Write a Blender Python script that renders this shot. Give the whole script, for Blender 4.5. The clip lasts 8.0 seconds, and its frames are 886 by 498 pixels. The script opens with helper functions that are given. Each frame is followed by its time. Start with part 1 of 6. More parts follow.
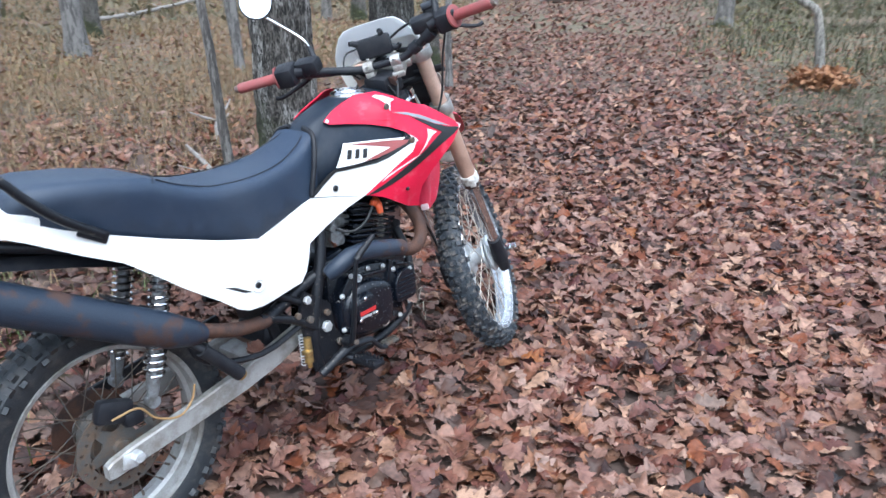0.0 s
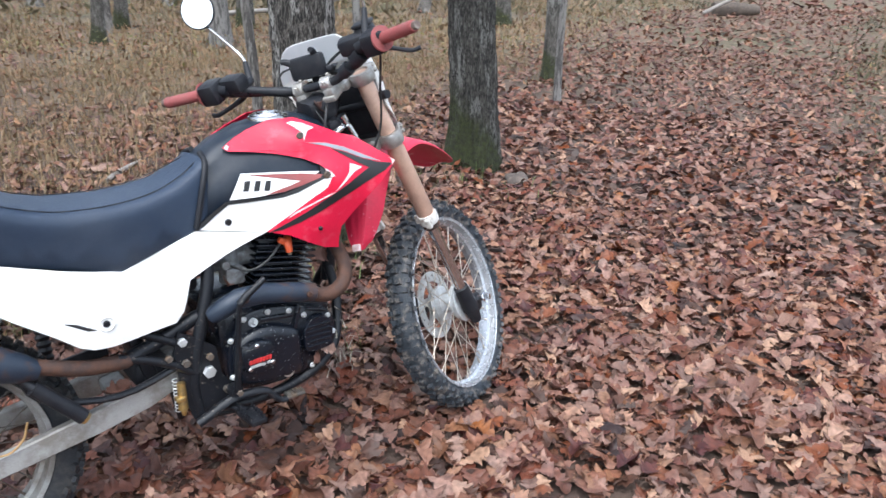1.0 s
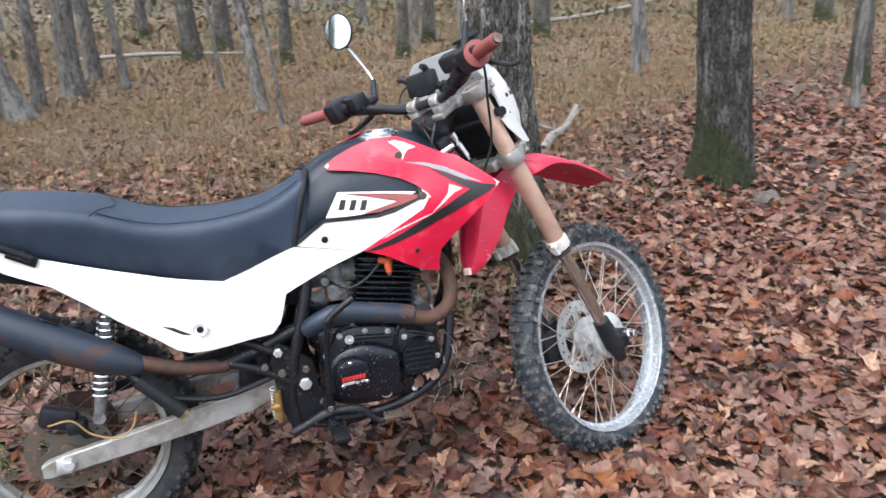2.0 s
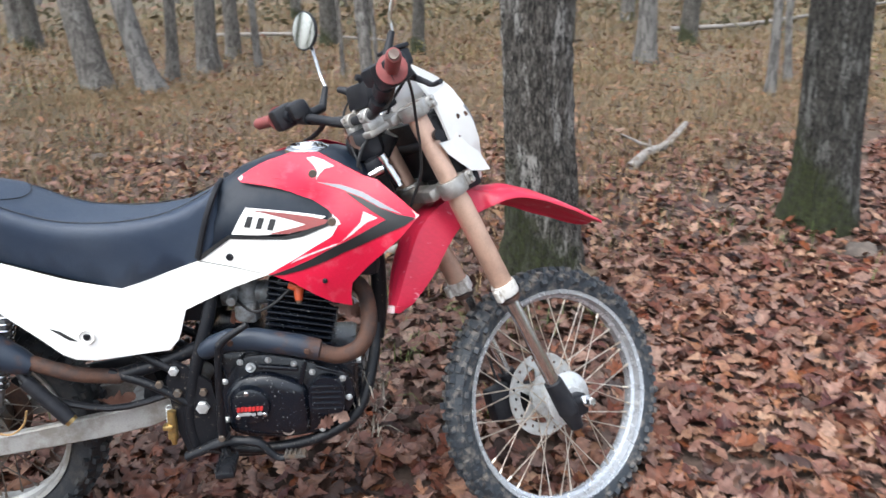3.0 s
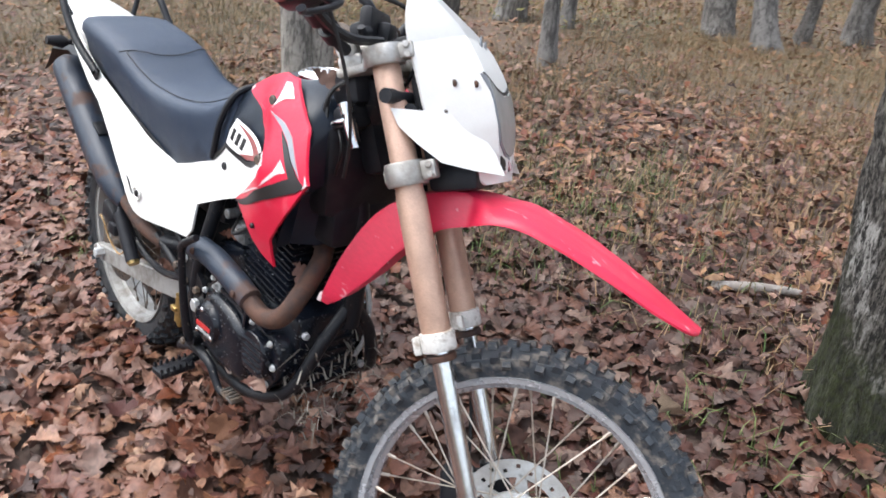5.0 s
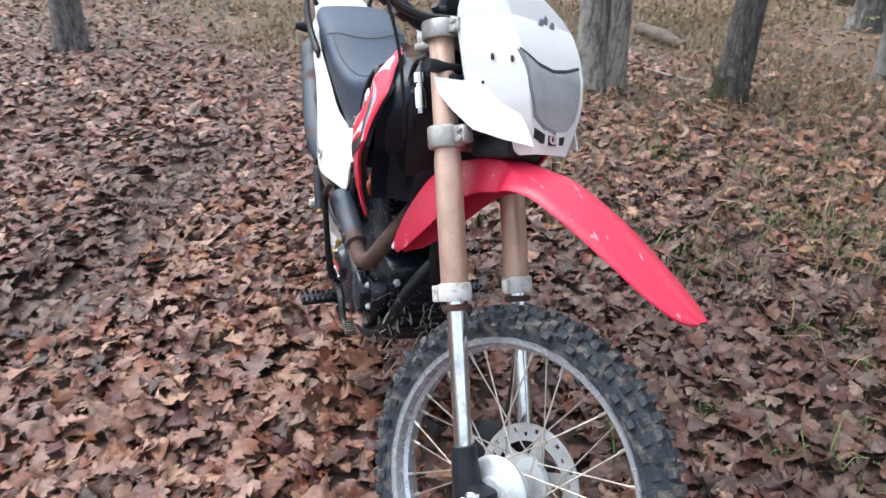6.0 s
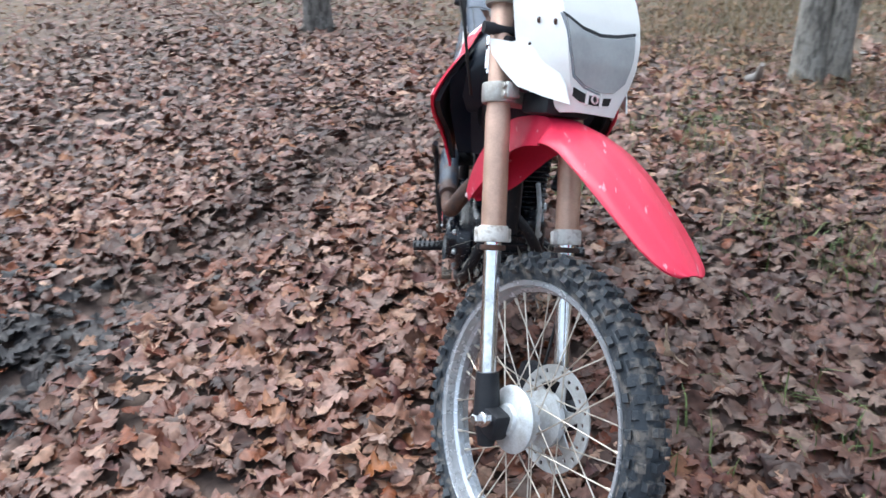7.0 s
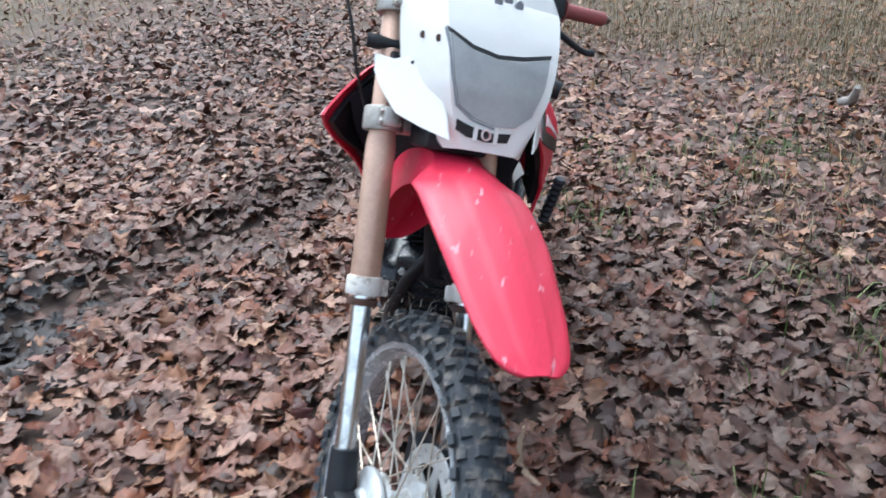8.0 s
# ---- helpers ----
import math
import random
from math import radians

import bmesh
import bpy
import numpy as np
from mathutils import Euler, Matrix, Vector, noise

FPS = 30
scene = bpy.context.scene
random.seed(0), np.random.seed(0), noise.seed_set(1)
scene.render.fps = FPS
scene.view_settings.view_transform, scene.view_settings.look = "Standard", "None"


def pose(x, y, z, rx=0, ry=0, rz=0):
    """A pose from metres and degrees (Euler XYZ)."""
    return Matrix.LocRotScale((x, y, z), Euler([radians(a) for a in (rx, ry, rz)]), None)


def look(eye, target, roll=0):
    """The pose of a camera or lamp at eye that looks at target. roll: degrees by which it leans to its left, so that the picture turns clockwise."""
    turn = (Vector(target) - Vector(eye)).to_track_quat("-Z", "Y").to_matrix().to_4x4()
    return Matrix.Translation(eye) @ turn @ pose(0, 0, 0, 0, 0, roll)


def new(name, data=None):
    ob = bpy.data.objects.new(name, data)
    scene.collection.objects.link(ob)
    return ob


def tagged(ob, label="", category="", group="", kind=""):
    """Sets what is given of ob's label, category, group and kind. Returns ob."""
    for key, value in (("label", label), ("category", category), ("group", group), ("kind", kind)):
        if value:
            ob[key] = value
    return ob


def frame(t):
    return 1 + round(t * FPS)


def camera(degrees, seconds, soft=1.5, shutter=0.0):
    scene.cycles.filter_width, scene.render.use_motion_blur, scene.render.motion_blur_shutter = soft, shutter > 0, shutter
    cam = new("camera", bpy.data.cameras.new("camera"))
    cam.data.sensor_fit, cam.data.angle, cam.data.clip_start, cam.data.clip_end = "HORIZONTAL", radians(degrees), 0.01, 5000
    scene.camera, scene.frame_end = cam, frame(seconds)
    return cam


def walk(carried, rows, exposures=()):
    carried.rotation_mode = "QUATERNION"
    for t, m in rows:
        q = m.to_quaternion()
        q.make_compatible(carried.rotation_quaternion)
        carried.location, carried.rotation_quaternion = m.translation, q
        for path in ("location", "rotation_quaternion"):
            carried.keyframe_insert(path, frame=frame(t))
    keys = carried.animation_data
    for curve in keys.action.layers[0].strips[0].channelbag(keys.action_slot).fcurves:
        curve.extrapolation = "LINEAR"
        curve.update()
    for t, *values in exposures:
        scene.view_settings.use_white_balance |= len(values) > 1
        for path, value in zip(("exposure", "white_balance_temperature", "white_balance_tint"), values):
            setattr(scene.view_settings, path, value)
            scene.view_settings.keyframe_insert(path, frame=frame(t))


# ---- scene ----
cam = camera(58.5, 8.0, shutter=0.28)
PATH = [
    (0, (0.024, -0.034, 1.451), (0.007, 1.829, 0.723), 0.5),
    (0.2, (0.189, 0.004, 1.49), (0.059, 1.854, 0.741), -0.6),
    (0.5, (0.349, 0.145, 1.465), (0.116, 1.993, 0.736), 1.5),
    (1, (0.649, 0.379, 1.489), (0.246, 2.196, 0.757), 2.2),
    (1.5, (0.942, 0.564, 1.495), (0.205, 2.274, 0.767), -1.4),
    (1.7, (1.014, 0.625, 1.489), (0.093, 2.247, 0.767), -2.8),
    (2.8, (1.294, 1.182, 1.487), (-0.021, 2.506, 0.768), -0.4),
    (3, (1.339, 1.303, 1.487), (-0.036, 2.565, 0.768), -0.3),
    (3.4, (1.326, 1.58, 1.472), (-0.262, 2.557, 0.748), 5.2),
    (3.5, (1.289, 1.692, 1.459), (-0.320, 2.635, 0.741), 6.4),
    (3.6, (1.301, 1.777, 1.479), (-0.314, 2.712, 0.758), 6.4),
    (3.8, (1.286, 1.95, 1.488), (-0.366, 2.821, 0.775), 5.9),
    (4, (1.304, 2.114, 1.491), (-0.435, 2.767, 0.75), 3.7),
    (4.2, (1.326, 2.267, 1.485), (-0.487, 2.635, 0.724), 2.8),
    (5.3, (1.243, 2.984, 1.412), (-0.5, 2.582, 0.516), 4.9),
    (5.5, (1.228, 3.127, 1.411), (-0.453, 2.517, 0.515), 4.0),
    (6, (1.214, 3.379, 1.421), (-0.279, 2.387, 0.535), 0.8),
    (6.5, (1.226, 3.624, 1.412), (-0.134, 2.456, 0.527), 0.8),
    (7, (1.096, 3.809, 1.407), (0.018, 2.387, 0.506), -2.3),
    (7.5, (0.831, 3.919, 1.39), (-0.016, 2.348, 0.487), -2.3),
    (8, (0.552, 3.824, 1.366), (-0.293, 2.252, 0.465), -1.6),
]
walk(cam, [(t, look(eye, aim, roll)) for t, eye, aim, roll in PATH],
     exposures=[(0.0, 1.58, 5450, 5), (1.0, 1.50, 5850, 7), (1.5, 1.50, 6000, 8), (3.0, 1.52, 6150, 7), (4.0, 1.52, 6250, 9), (5.5, 1.56, 6150, 9), (6.5, 1.54, 5750, 5), (7.0, 1.60, 5700, 4), (7.5, 1.60, 5550, 2), (8.0, 1.52, 5600, 3)])

# world: an overcast autumn sky over bare trees, with a wide soft sun behind the cloud
world = bpy.data.worlds.new("world")
scene.world = world
world.use_nodes = True
wn = world.node_tree.nodes
sky = wn.new("ShaderNodeTexSky")
sky.sky_type = "NISHITA"
sky.sun_disc = False
sky.sun_elevation = radians(64)
sky.sun_rotation = radians(178)
sky.dust_density = 4.0
cloud = wn.new("ShaderNodeHueSaturation")
cloud.inputs["Saturation"].default_value = 0.4
world.node_tree.links.new(sky.outputs[0], cloud.inputs["Color"])
world.node_tree.links.new(cloud.outputs[0], wn["Background"].inputs[0])
wn["Background"].inputs[1].default_value = 0.15
sun = new("sun", bpy.data.lights.new("sun", "SUN"))
sun.data.energy = 0.6
sun.data.angle = radians(80)
sun.data.color = (1.0, 0.96, 0.9)
sun.matrix_world = look((0, 0, 20), (-0.2, 4.4, 11.0))


from mathutils.geometry import tessellate_polygon


# ---- materials ----
def mat(name, base, rough=0.6, metal=0.0, other=None, scale=8.0, amount=0.5, low=0.42, high=0.62,
        bump=0.2, bump_scale=80.0, coat=0.0, island=0.0, by_object=0.0, fine=0.25, detail=6.0, stretch=None, rough2=None, gloss=0.5):
    """A surface with patches of a second colour, fine grain and fine relief, in metres of the object's own space."""
    m = bpy.data.materials.new(name)
    m.use_nodes = True
    nt = m.node_tree
    b = nt.nodes["Principled BSDF"]

    def node(kind, **values):
        n = nt.nodes.new(kind)
        for k, v in values.items():
            n.inputs[k].default_value = v
        return n

    coord = nt.nodes.new("ShaderNodeTexCoord")
    where = coord.outputs["Object"]
    if stretch:
        mp = nt.nodes.new("ShaderNodeMapping")
        mp.inputs["Scale"].default_value = stretch
        nt.links.new(where, mp.inputs[0])
        where = mp.outputs[0]
    big = node("ShaderNodeTexNoise", Scale=scale, Detail=detail, Roughness=0.62)
    small = node("ShaderNodeTexNoise", Scale=bump_scale, Detail=4.0, Roughness=0.6)
    nt.links.new(where, big.inputs["Vector"])
    nt.links.new(where, small.inputs["Vector"])
    ramp = nt.nodes.new("ShaderNodeMapRange")
    ramp.inputs[1].default_value, ramp.inputs[2].default_value = low, high
    ramp.inputs[4].default_value = amount
    nt.links.new(big.outputs[0], ramp.inputs[0])
    mix = nt.nodes.new("ShaderNodeMix")
    mix.data_type = "RGBA"
    mix.inputs[6].default_value = (*base, 1)
    mix.inputs[7].default_value = (*(other or [c * 0.6 for c in base]), 1)
    nt.links.new(ramp.outputs[0], mix.inputs[0])
    colour = mix.outputs[2]
    hsv = nt.nodes.new("ShaderNodeHueSaturation")
    grain = nt.nodes.new("ShaderNodeMapRange")
    grain.inputs[3].default_value, grain.inputs[4].default_value = 1 - fine, 1 + fine
    nt.links.new(small.outputs[0], grain.inputs[0])
    value = grain.outputs[0]
    if island or by_object:
        if by_object:
            src = nt.nodes.new("ShaderNodeObjectInfo").outputs["Random"]
            spread = by_object
        else:
            src = nt.nodes.new("ShaderNodeNewGeometry").outputs["Random Per Island"]
            spread = island
        vary = nt.nodes.new("ShaderNodeMapRange")
        vary.inputs[3].default_value, vary.inputs[4].default_value = 1 - spread, 1 + spread
        nt.links.new(src, vary.inputs[0])
        mul = nt.nodes.new("ShaderNodeMath")
        mul.operation = "MULTIPLY"
        nt.links.new(vary.outputs[0], mul.inputs[0])
        nt.links.new(value, mul.inputs[1])
        value = mul.outputs[0]
    nt.links.new(value, hsv.inputs["Value"])
    nt.links.new(colour, hsv.inputs["Color"])
    nt.links.new(hsv.outputs[0], b.inputs["Base Color"])
    b.inputs["Metallic"].default_value = metal
    if rough2 is not None:
        rr = nt.nodes.new("ShaderNodeMapRange")
        rr.inputs[3].default_value, rr.inputs[4].default_value = rough, rough2
        nt.links.new(ramp.outputs[0], rr.inputs[0])
        nt.links.new(rr.outputs[0], b.inputs["Roughness"])
    else:
        b.inputs["Roughness"].default_value = rough
    b.inputs["Coat Weight"].default_value = coat
    b.inputs["Specular IOR Level"].default_value = gloss
    b.inputs["Coat Roughness"].default_value = 0.15
    if bump:
        bp = nt.nodes.new("ShaderNodeBump")
        bp.inputs["Strength"].default_value = bump
        bp.inputs["Distance"].default_value = 0.004
        nt.links.new(small.outputs[0], bp.inputs["Height"])
        nt.links.new(bp.outputs[0], b.inputs["Normal"])
    return m


RED = mat("red_plastic", (0.57, 0.010, 0.044), 0.34, other=(0.62, 0.10, 0.14), scale=26, amount=0.55, low=0.55, high=0.72, bump=0.10, bump_scale=200, fine=0.14, coat=0.0, rough2=0.55, gloss=0.36)
FENDER = mat("scratched_red_plastic", (0.58, 0.020, 0.060), 0.42, other=(0.70, 0.33, 0.37), scale=70, amount=0.7, low=0.635, high=0.68, bump=0.1, bump_scale=240, fine=0.16, coat=0.1, rough2=0.6, stretch=(0.22, 1, 0.6))
WHITE = mat("white_plastic", (0.82, 0.81, 0.78), 0.4, other=(0.66, 0.63, 0.57), scale=9, amount=0.35, low=0.5, high=0.75, bump=0.04, bump_scale=300, fine=0.04)
SEAT = mat("seat_vinyl", (0.022, 0.036, 0.064), 0.46, other=(0.040, 0.054, 0.080), scale=5, amount=0.7, bump=0.35, bump_scale=420, fine=0.28, gloss=0.42)
TANK = mat("tank_paint", (0.010, 0.016, 0.027), 0.34, other=(0.03, 0.034, 0.042), scale=10, amount=0.5, bump=0.08, bump_scale=500, fine=0.2, gloss=0.28)
BLACK = mat("black_plastic", (0.011, 0.012, 0.016), 0.46, other=(0.03, 0.03, 0.032), scale=20, amount=0.5, bump=0.15, bump_scale=400, gloss=0.28)
FRAME = mat("frame_paint", (0.010, 0.011, 0.014), 0.36, other=(0.20, 0.17, 0.14), scale=110, amount=0.75, low=0.62, high=0.70, bump=0.2, bump_scale=250, gloss=0.3)
ENGINE = mat("engine_paint", (0.005, 0.007, 0.012), 0.26, other=(0.26, 0.25, 0.23), scale=120, amount=0.75, low=0.63, high=0.69, bump=0.3, bump_scale=150, rough2=0.7, coat=0.4, gloss=0.35)
RUST = mat("rusty_steel", (0.092, 0.044, 0.028), 0.72, other=(0.040, 0.028, 0.026), scale=24, amount=0.9, bump=0.5, bump_scale=300, metal=0.2)
PIPE = mat("exhaust_paint", (0.024, 0.033, 0.050), 0.36, other=(0.075, 0.040, 0.028), scale=9, amount=0.85, low=0.53, high=0.62, bump=0.25, bump_scale=250, rough2=0.75, gloss=0.35)
ALU = mat("worn_aluminium", (0.55, 0.54, 0.52), 0.42, metal=0.85, other=(0.30, 0.27, 0.23), scale=18, amount=0.7, bump=0.2, bump_scale=300, rough2=0.65)
SWING = mat("swingarm_aluminium", (0.40, 0.395, 0.38), 0.5, metal=0.4, other=(0.19, 0.165, 0.135), scale=15, amount=0.7, bump=0.2, bump_scale=300, rough2=0.7)
CHROME = mat("chrome", (0.78, 0.78, 0.79), 0.14, metal=1.0, other=(0.45, 0.43, 0.4), scale=25, amount=0.5, low=0.52, high=0.7, bump=0.03, rough2=0.4)
RIM = mat("rim_aluminium", (0.52, 0.54, 0.57), 0.26, metal=0.6, other=(0.30, 0.30, 0.30), scale=30, amount=0.5, low=0.52, high=0.7, bump=0.05, rough2=0.5)
GRIMY = mat("grimy_white_plastic", (0.66, 0.64, 0.60), 0.55, other=(0.26, 0.21, 0.16), scale=45, amount=0.8, low=0.5, high=0.64, bump=0.2, bump_scale=250)
GOLD = mat("bronze_anodised", (0.62, 0.41, 0.31), 0.42, metal=0.45, other=(0.45, 0.30, 0.225), scale=20, amount=0.6, bump=0.1, bump_scale=400)
RUBBER = mat("muddy_rubber", (0.026, 0.032, 0.040), 0.62, other=(0.19, 0.165, 0.14), scale=38, amount=0.75, low=0.50, high=0.64, bump=0.5, bump_scale=180)
# rear tyre: wet, and darkened in colour for shade under the muffler
SHADED_RUBBER = mat("shaded_wet_rubber", (0.018, 0.021, 0.025), 0.5, other=(0.075, 0.068, 0.06), scale=30, amount=0.6, low=0.5, high=0.68, bump=0.5, bump_scale=180)
GRIP = mat("red_grip_rubber", (0.27, 0.062, 0.060), 0.62, other=(0.20, 0.075, 0.07), scale=30, amount=0.6, bump=0.4, bump_scale=350)
BRASS = mat("brass", (0.62, 0.43, 0.16), 0.38, metal=0.9, other=(0.25, 0.2, 0.12), scale=60, amount=0.6)
LENS = mat("headlight_lens", (0.40, 0.412, 0.41), 0.22, other=(0.31, 0.32, 0.32), scale=9, amount=0.6, bump=0.04, bump_scale=120, coat=0.15, fine=0.10)
ORANGE = mat("orange_rubber", (0.48, 0.070, 0.016), 0.5)
DECAL = mat("grey_decal", (0.24, 0.26, 0.29), 0.4, other=(0.2, 0.2, 0.21), scale=20)
SCREEN = mat("pale_screen", (0.80, 0.80, 0.79), 0.35, other=(0.70, 0.70, 0.69), scale=8, bump=0.0, fine=0.05)
thin = SCREEN.node_tree.nodes.new("ShaderNodeBsdfTranslucent")
thin.inputs["Color"].default_value = (0.86, 0.87, 0.88, 1)
half = SCREEN.node_tree.nodes.new("ShaderNodeMixShader")
half.inputs[0].default_value = 0.5
SCREEN.node_tree.links.new(SCREEN.node_tree.nodes["Principled BSDF"].outputs[0], half.inputs[1])
SCREEN.node_tree.links.new(thin.outputs[0], half.inputs[2])
SCREEN.node_tree.links.new(half.outputs[0], SCREEN.node_tree.nodes["Material Output"].inputs[0])
MIRROR = mat("mirror_glass", (0.9, 0.92, 0.94), 0.03, metal=1.0, other=(0.85, 0.87, 0.9), bump=0.0, fine=0.0)
CABLE = mat("cable_sleeve", (0.012, 0.012, 0.013), 0.45, bump=0.05)
WIRE = mat("tan_wire", (0.36, 0.22, 0.09), 0.6, bump=0.1)
DISC = mat("brake_steel", (0.60, 0.61, 0.61), 0.34, metal=0.45, other=(0.40, 0.38, 0.35), scale=22, amount=0.6, bump=0.1, bump_scale=300)
SCUFF = mat("scuffed_white", (0.74, 0.66, 0.64), 0.6, other=(0.66, 0.35, 0.36), scale=60, amount=0.8)
INK = mat("black_ink", (0.012, 0.012, 0.013), 0.45, bump=0.0)
REDINK = mat("red_ink", (0.55, 0.03, 0.03), 0.45, bump=0.0)
SILVERINK = mat("silver_ink", (0.55, 0.55, 0.55), 0.4, metal=0.5)


# ---- mesh helpers ----
def put_mesh(bm, name, material, smooth=True, angle=38):
    me = bpy.data.meshes.new(name)
    bmesh.ops.recalc_face_normals(bm, faces=bm.faces)
    for e in bm.edges:
        e.smooth = not (len(e.link_faces) == 2 and e.calc_face_angle(0) > radians(angle))
    for f in bm.faces:
        f.smooth = smooth
    bm.to_mesh(me)
    bm.free()
    me.materials.append(material)
    return me


def part(name, bm, material, parent, label="", angle=38):
    """One mesh object under a thing or a part, in the thing's own space."""
    ob = new(name, put_mesh(bm, name, material, angle=angle))
    ob.parent = parent
    if label:
        ob["label"] = label
    return ob


def thing(name, m, label, category, group="", kind=""):
    ob = new(name)
    ob.empty_display_size = 0.1
    ob.matrix_world = m
    return tagged(ob, label, category, group, kind)


def join(*many):
    out = bmesh.new()
    for bm in many:
        me = bpy.data.meshes.new("tmp")
        bm.to_mesh(me)
        bm.free()
        out.from_mesh(me)
        bpy.data.meshes.remove(me)
    return out


def moved(bm, m):
    bmesh.ops.transform(bm, matrix=m, verts=bm.verts)
    return bm


def rings(bm, loops, closed=True, caps=True):
    """Skin a row of equally long loops of points."""
    rows = [[bm.verts.new(p) for p in loop] for loop in loops]
    n = len(rows[0])
    for a, b in zip(rows, rows[1:]):
        for i in range(n if closed else n - 1):
            j = (i + 1) % n
            bm.faces.new((a[i], a[j], b[j], b[i]))
    if caps and closed:
        bm.faces.new(rows[0][::-1])
        bm.faces.new(rows[-1])
    return rows


def smooth_line(points, steps=6):
    """A Catmull-Rom line through the points."""
    pts = [Vector(p) for p in points]
    pts = [2 * pts[0] - pts[1]] + pts + [2 * pts[-1] - pts[-2]]
    out = []
    for a, b, c, d in zip(pts, pts[1:], pts[2:], pts[3:]):
        for k in range(steps):
            t = k / steps
            out.append(0.5 * (2 * b + (c - a) * t + (2 * a - 5 * b + 4 * c - d) * t * t + (3 * b - a - 3 * c + d) * t ** 3))
    return out + [pts[-2]]


def tube(points, radius, sides=10, bend=0, caps=True, flat=1.0):
    """A round bar along a line; radius may be a list, one for each point."""
    pts = smooth_line(points, bend) if bend else [Vector(p) for p in points]
    rad = radius if isinstance(radius, (list, tuple)) else [radius]
    bm = bmesh.new()
    loops, side = [], None
    for i, p in enumerate(pts):
        d = (pts[min(i + 1, len(pts) - 1)] - pts[max(i - 1, 0)]).normalized()
        if side is None:
            side = d.orthogonal().normalized()
        side = (side - d * side.dot(d)).normalized()
        up = d.cross(side)
        s = i / (len(pts) - 1) * (len(rad) - 1)
        k = min(int(s), len(rad) - 2) if len(rad) > 1 else 0
        r = rad[0] if len(rad) == 1 else rad[k] + (rad[k + 1] - rad[k]) * (s - k)
        loops.append([p + r * (math.cos(a) * side + math.sin(a) * flat * up) for a in (2 * math.pi * j / sides for j in range(sides))])
    rings(bm, loops, caps=caps)
    return bm


def lathe(profile, sides=32, axis="Y", closed=False):
    """Turn a profile of (radius, place along the axis)."""
    bm = bmesh.new()
    loops = []
    for k in range(sides):
        a = 2 * math.pi * k / sides
        c, s = math.cos(a), math.sin(a)
        turn = {"Y": lambda r, h: (r * c, h, r * s), "Z": lambda r, h: (r * c, r * s, h), "X": lambda r, h: (h, r * c, r * s)}[axis]
        loops.append([bm.verts.new(turn(r, h)) for r, h in profile])
    n = len(profile)
    for k in range(sides):
        a, b = loops[k], loops[(k + 1) % sides]
        for i in range(n if closed else n - 1):
            j = (i + 1) % n
            bm.faces.new((a[i], a[j], b[j], b[i]))
    bmesh.ops.remove_doubles(bm, verts=bm.verts, dist=1e-6)
    return bm


def disc(radius, depth, sides=24, axis="Y", edge=0.002, hole=0.0):
    h = depth / 2
    p = [(hole, -h), (radius - edge, -h), (radius, -h + edge), (radius, h - edge), (radius - edge, h), (hole, h)]
    return lathe(p, sides, axis, closed=hole > 0)


def block(x, y, z, edge=0.004, at=(0, 0, 0), turn=(0, 0, 0), taper=1.0):
    """A bevelled block of full sizes x, y, z; taper narrows its top."""
    bm = bmesh.new()
    bmesh.ops.create_cube(bm, size=1.0)
    for v in bm.verts:
        k = taper if v.co.z > 0 else 1.0
        v.co = Vector((v.co.x * x * k, v.co.y * y * k, v.co.z * z))
    if edge:
        bmesh.ops.bevel(bm, geom=bm.edges[:], offset=edge, segments=2, affect="EDGES", profile=0.5)
    return moved(bm, pose(*at, *turn))


def slab(outline, side, thick, along=None, size=0.03):
    """A sheet cut to an outline of (x, z), bent to y = side(x, z), with a thickness."""
    bm = bmesh.new()
    ring = [bm.verts.new((x, 0, z)) for x, z in outline]
    for tri in tessellate_polygon([[Vector((x, z, 0)) for x, z in outline]]):
        bm.faces.new([ring[k] for k in tri])
    for _ in range(6):
        long = [e for e in bm.edges if e.calc_length() > size]
        if not long:
            break
        bmesh.ops.subdivide_edges(bm, edges=long, cuts=1)
        bmesh.ops.triangulate(bm, faces=bm.faces[:], ngon_method="EAR_CLIP")
    seen = set()
    bm.verts.index_update()
    for f in bm.faces[:]:
        key = frozenset(v.index for v in f.verts)
        if key in seen:
            bm.faces.remove(f)
        seen.add(key)
    for v in bm.verts:
        v.co.y = side(v.co.x, v.co.z)
    front, rim = bm.faces[:], [e for e in bm.edges if e.is_boundary]
    twin = {}
    for v in bm.verts[:]:
        inner = Vector((0, -math.copysign(thick, v.co.y), 0)) if along is None else -thick * Vector(along)
        twin[v] = bm.verts.new(v.co + inner)
    for f in front:
        bm.faces.new([twin[v] for v in reversed(f.verts)])
    for e in rim:
        p, q = e.verts
        bm.faces.new((p, q, twin[q], twin[p]))
    return bm


def mirrored(bm):
    """The same, on the bike's other side."""
    return moved(bm, Matrix.Diagonal((1, -1, 1, 1)))


# ---- the motorcycle: x ahead, y to its left, z up, from the ground under the rear axle ----
BIKE = pose(-0.825, 1.581, 0.0, 0, 0, 50.5) @ pose(0, 0, 0, -4, 0, 0)
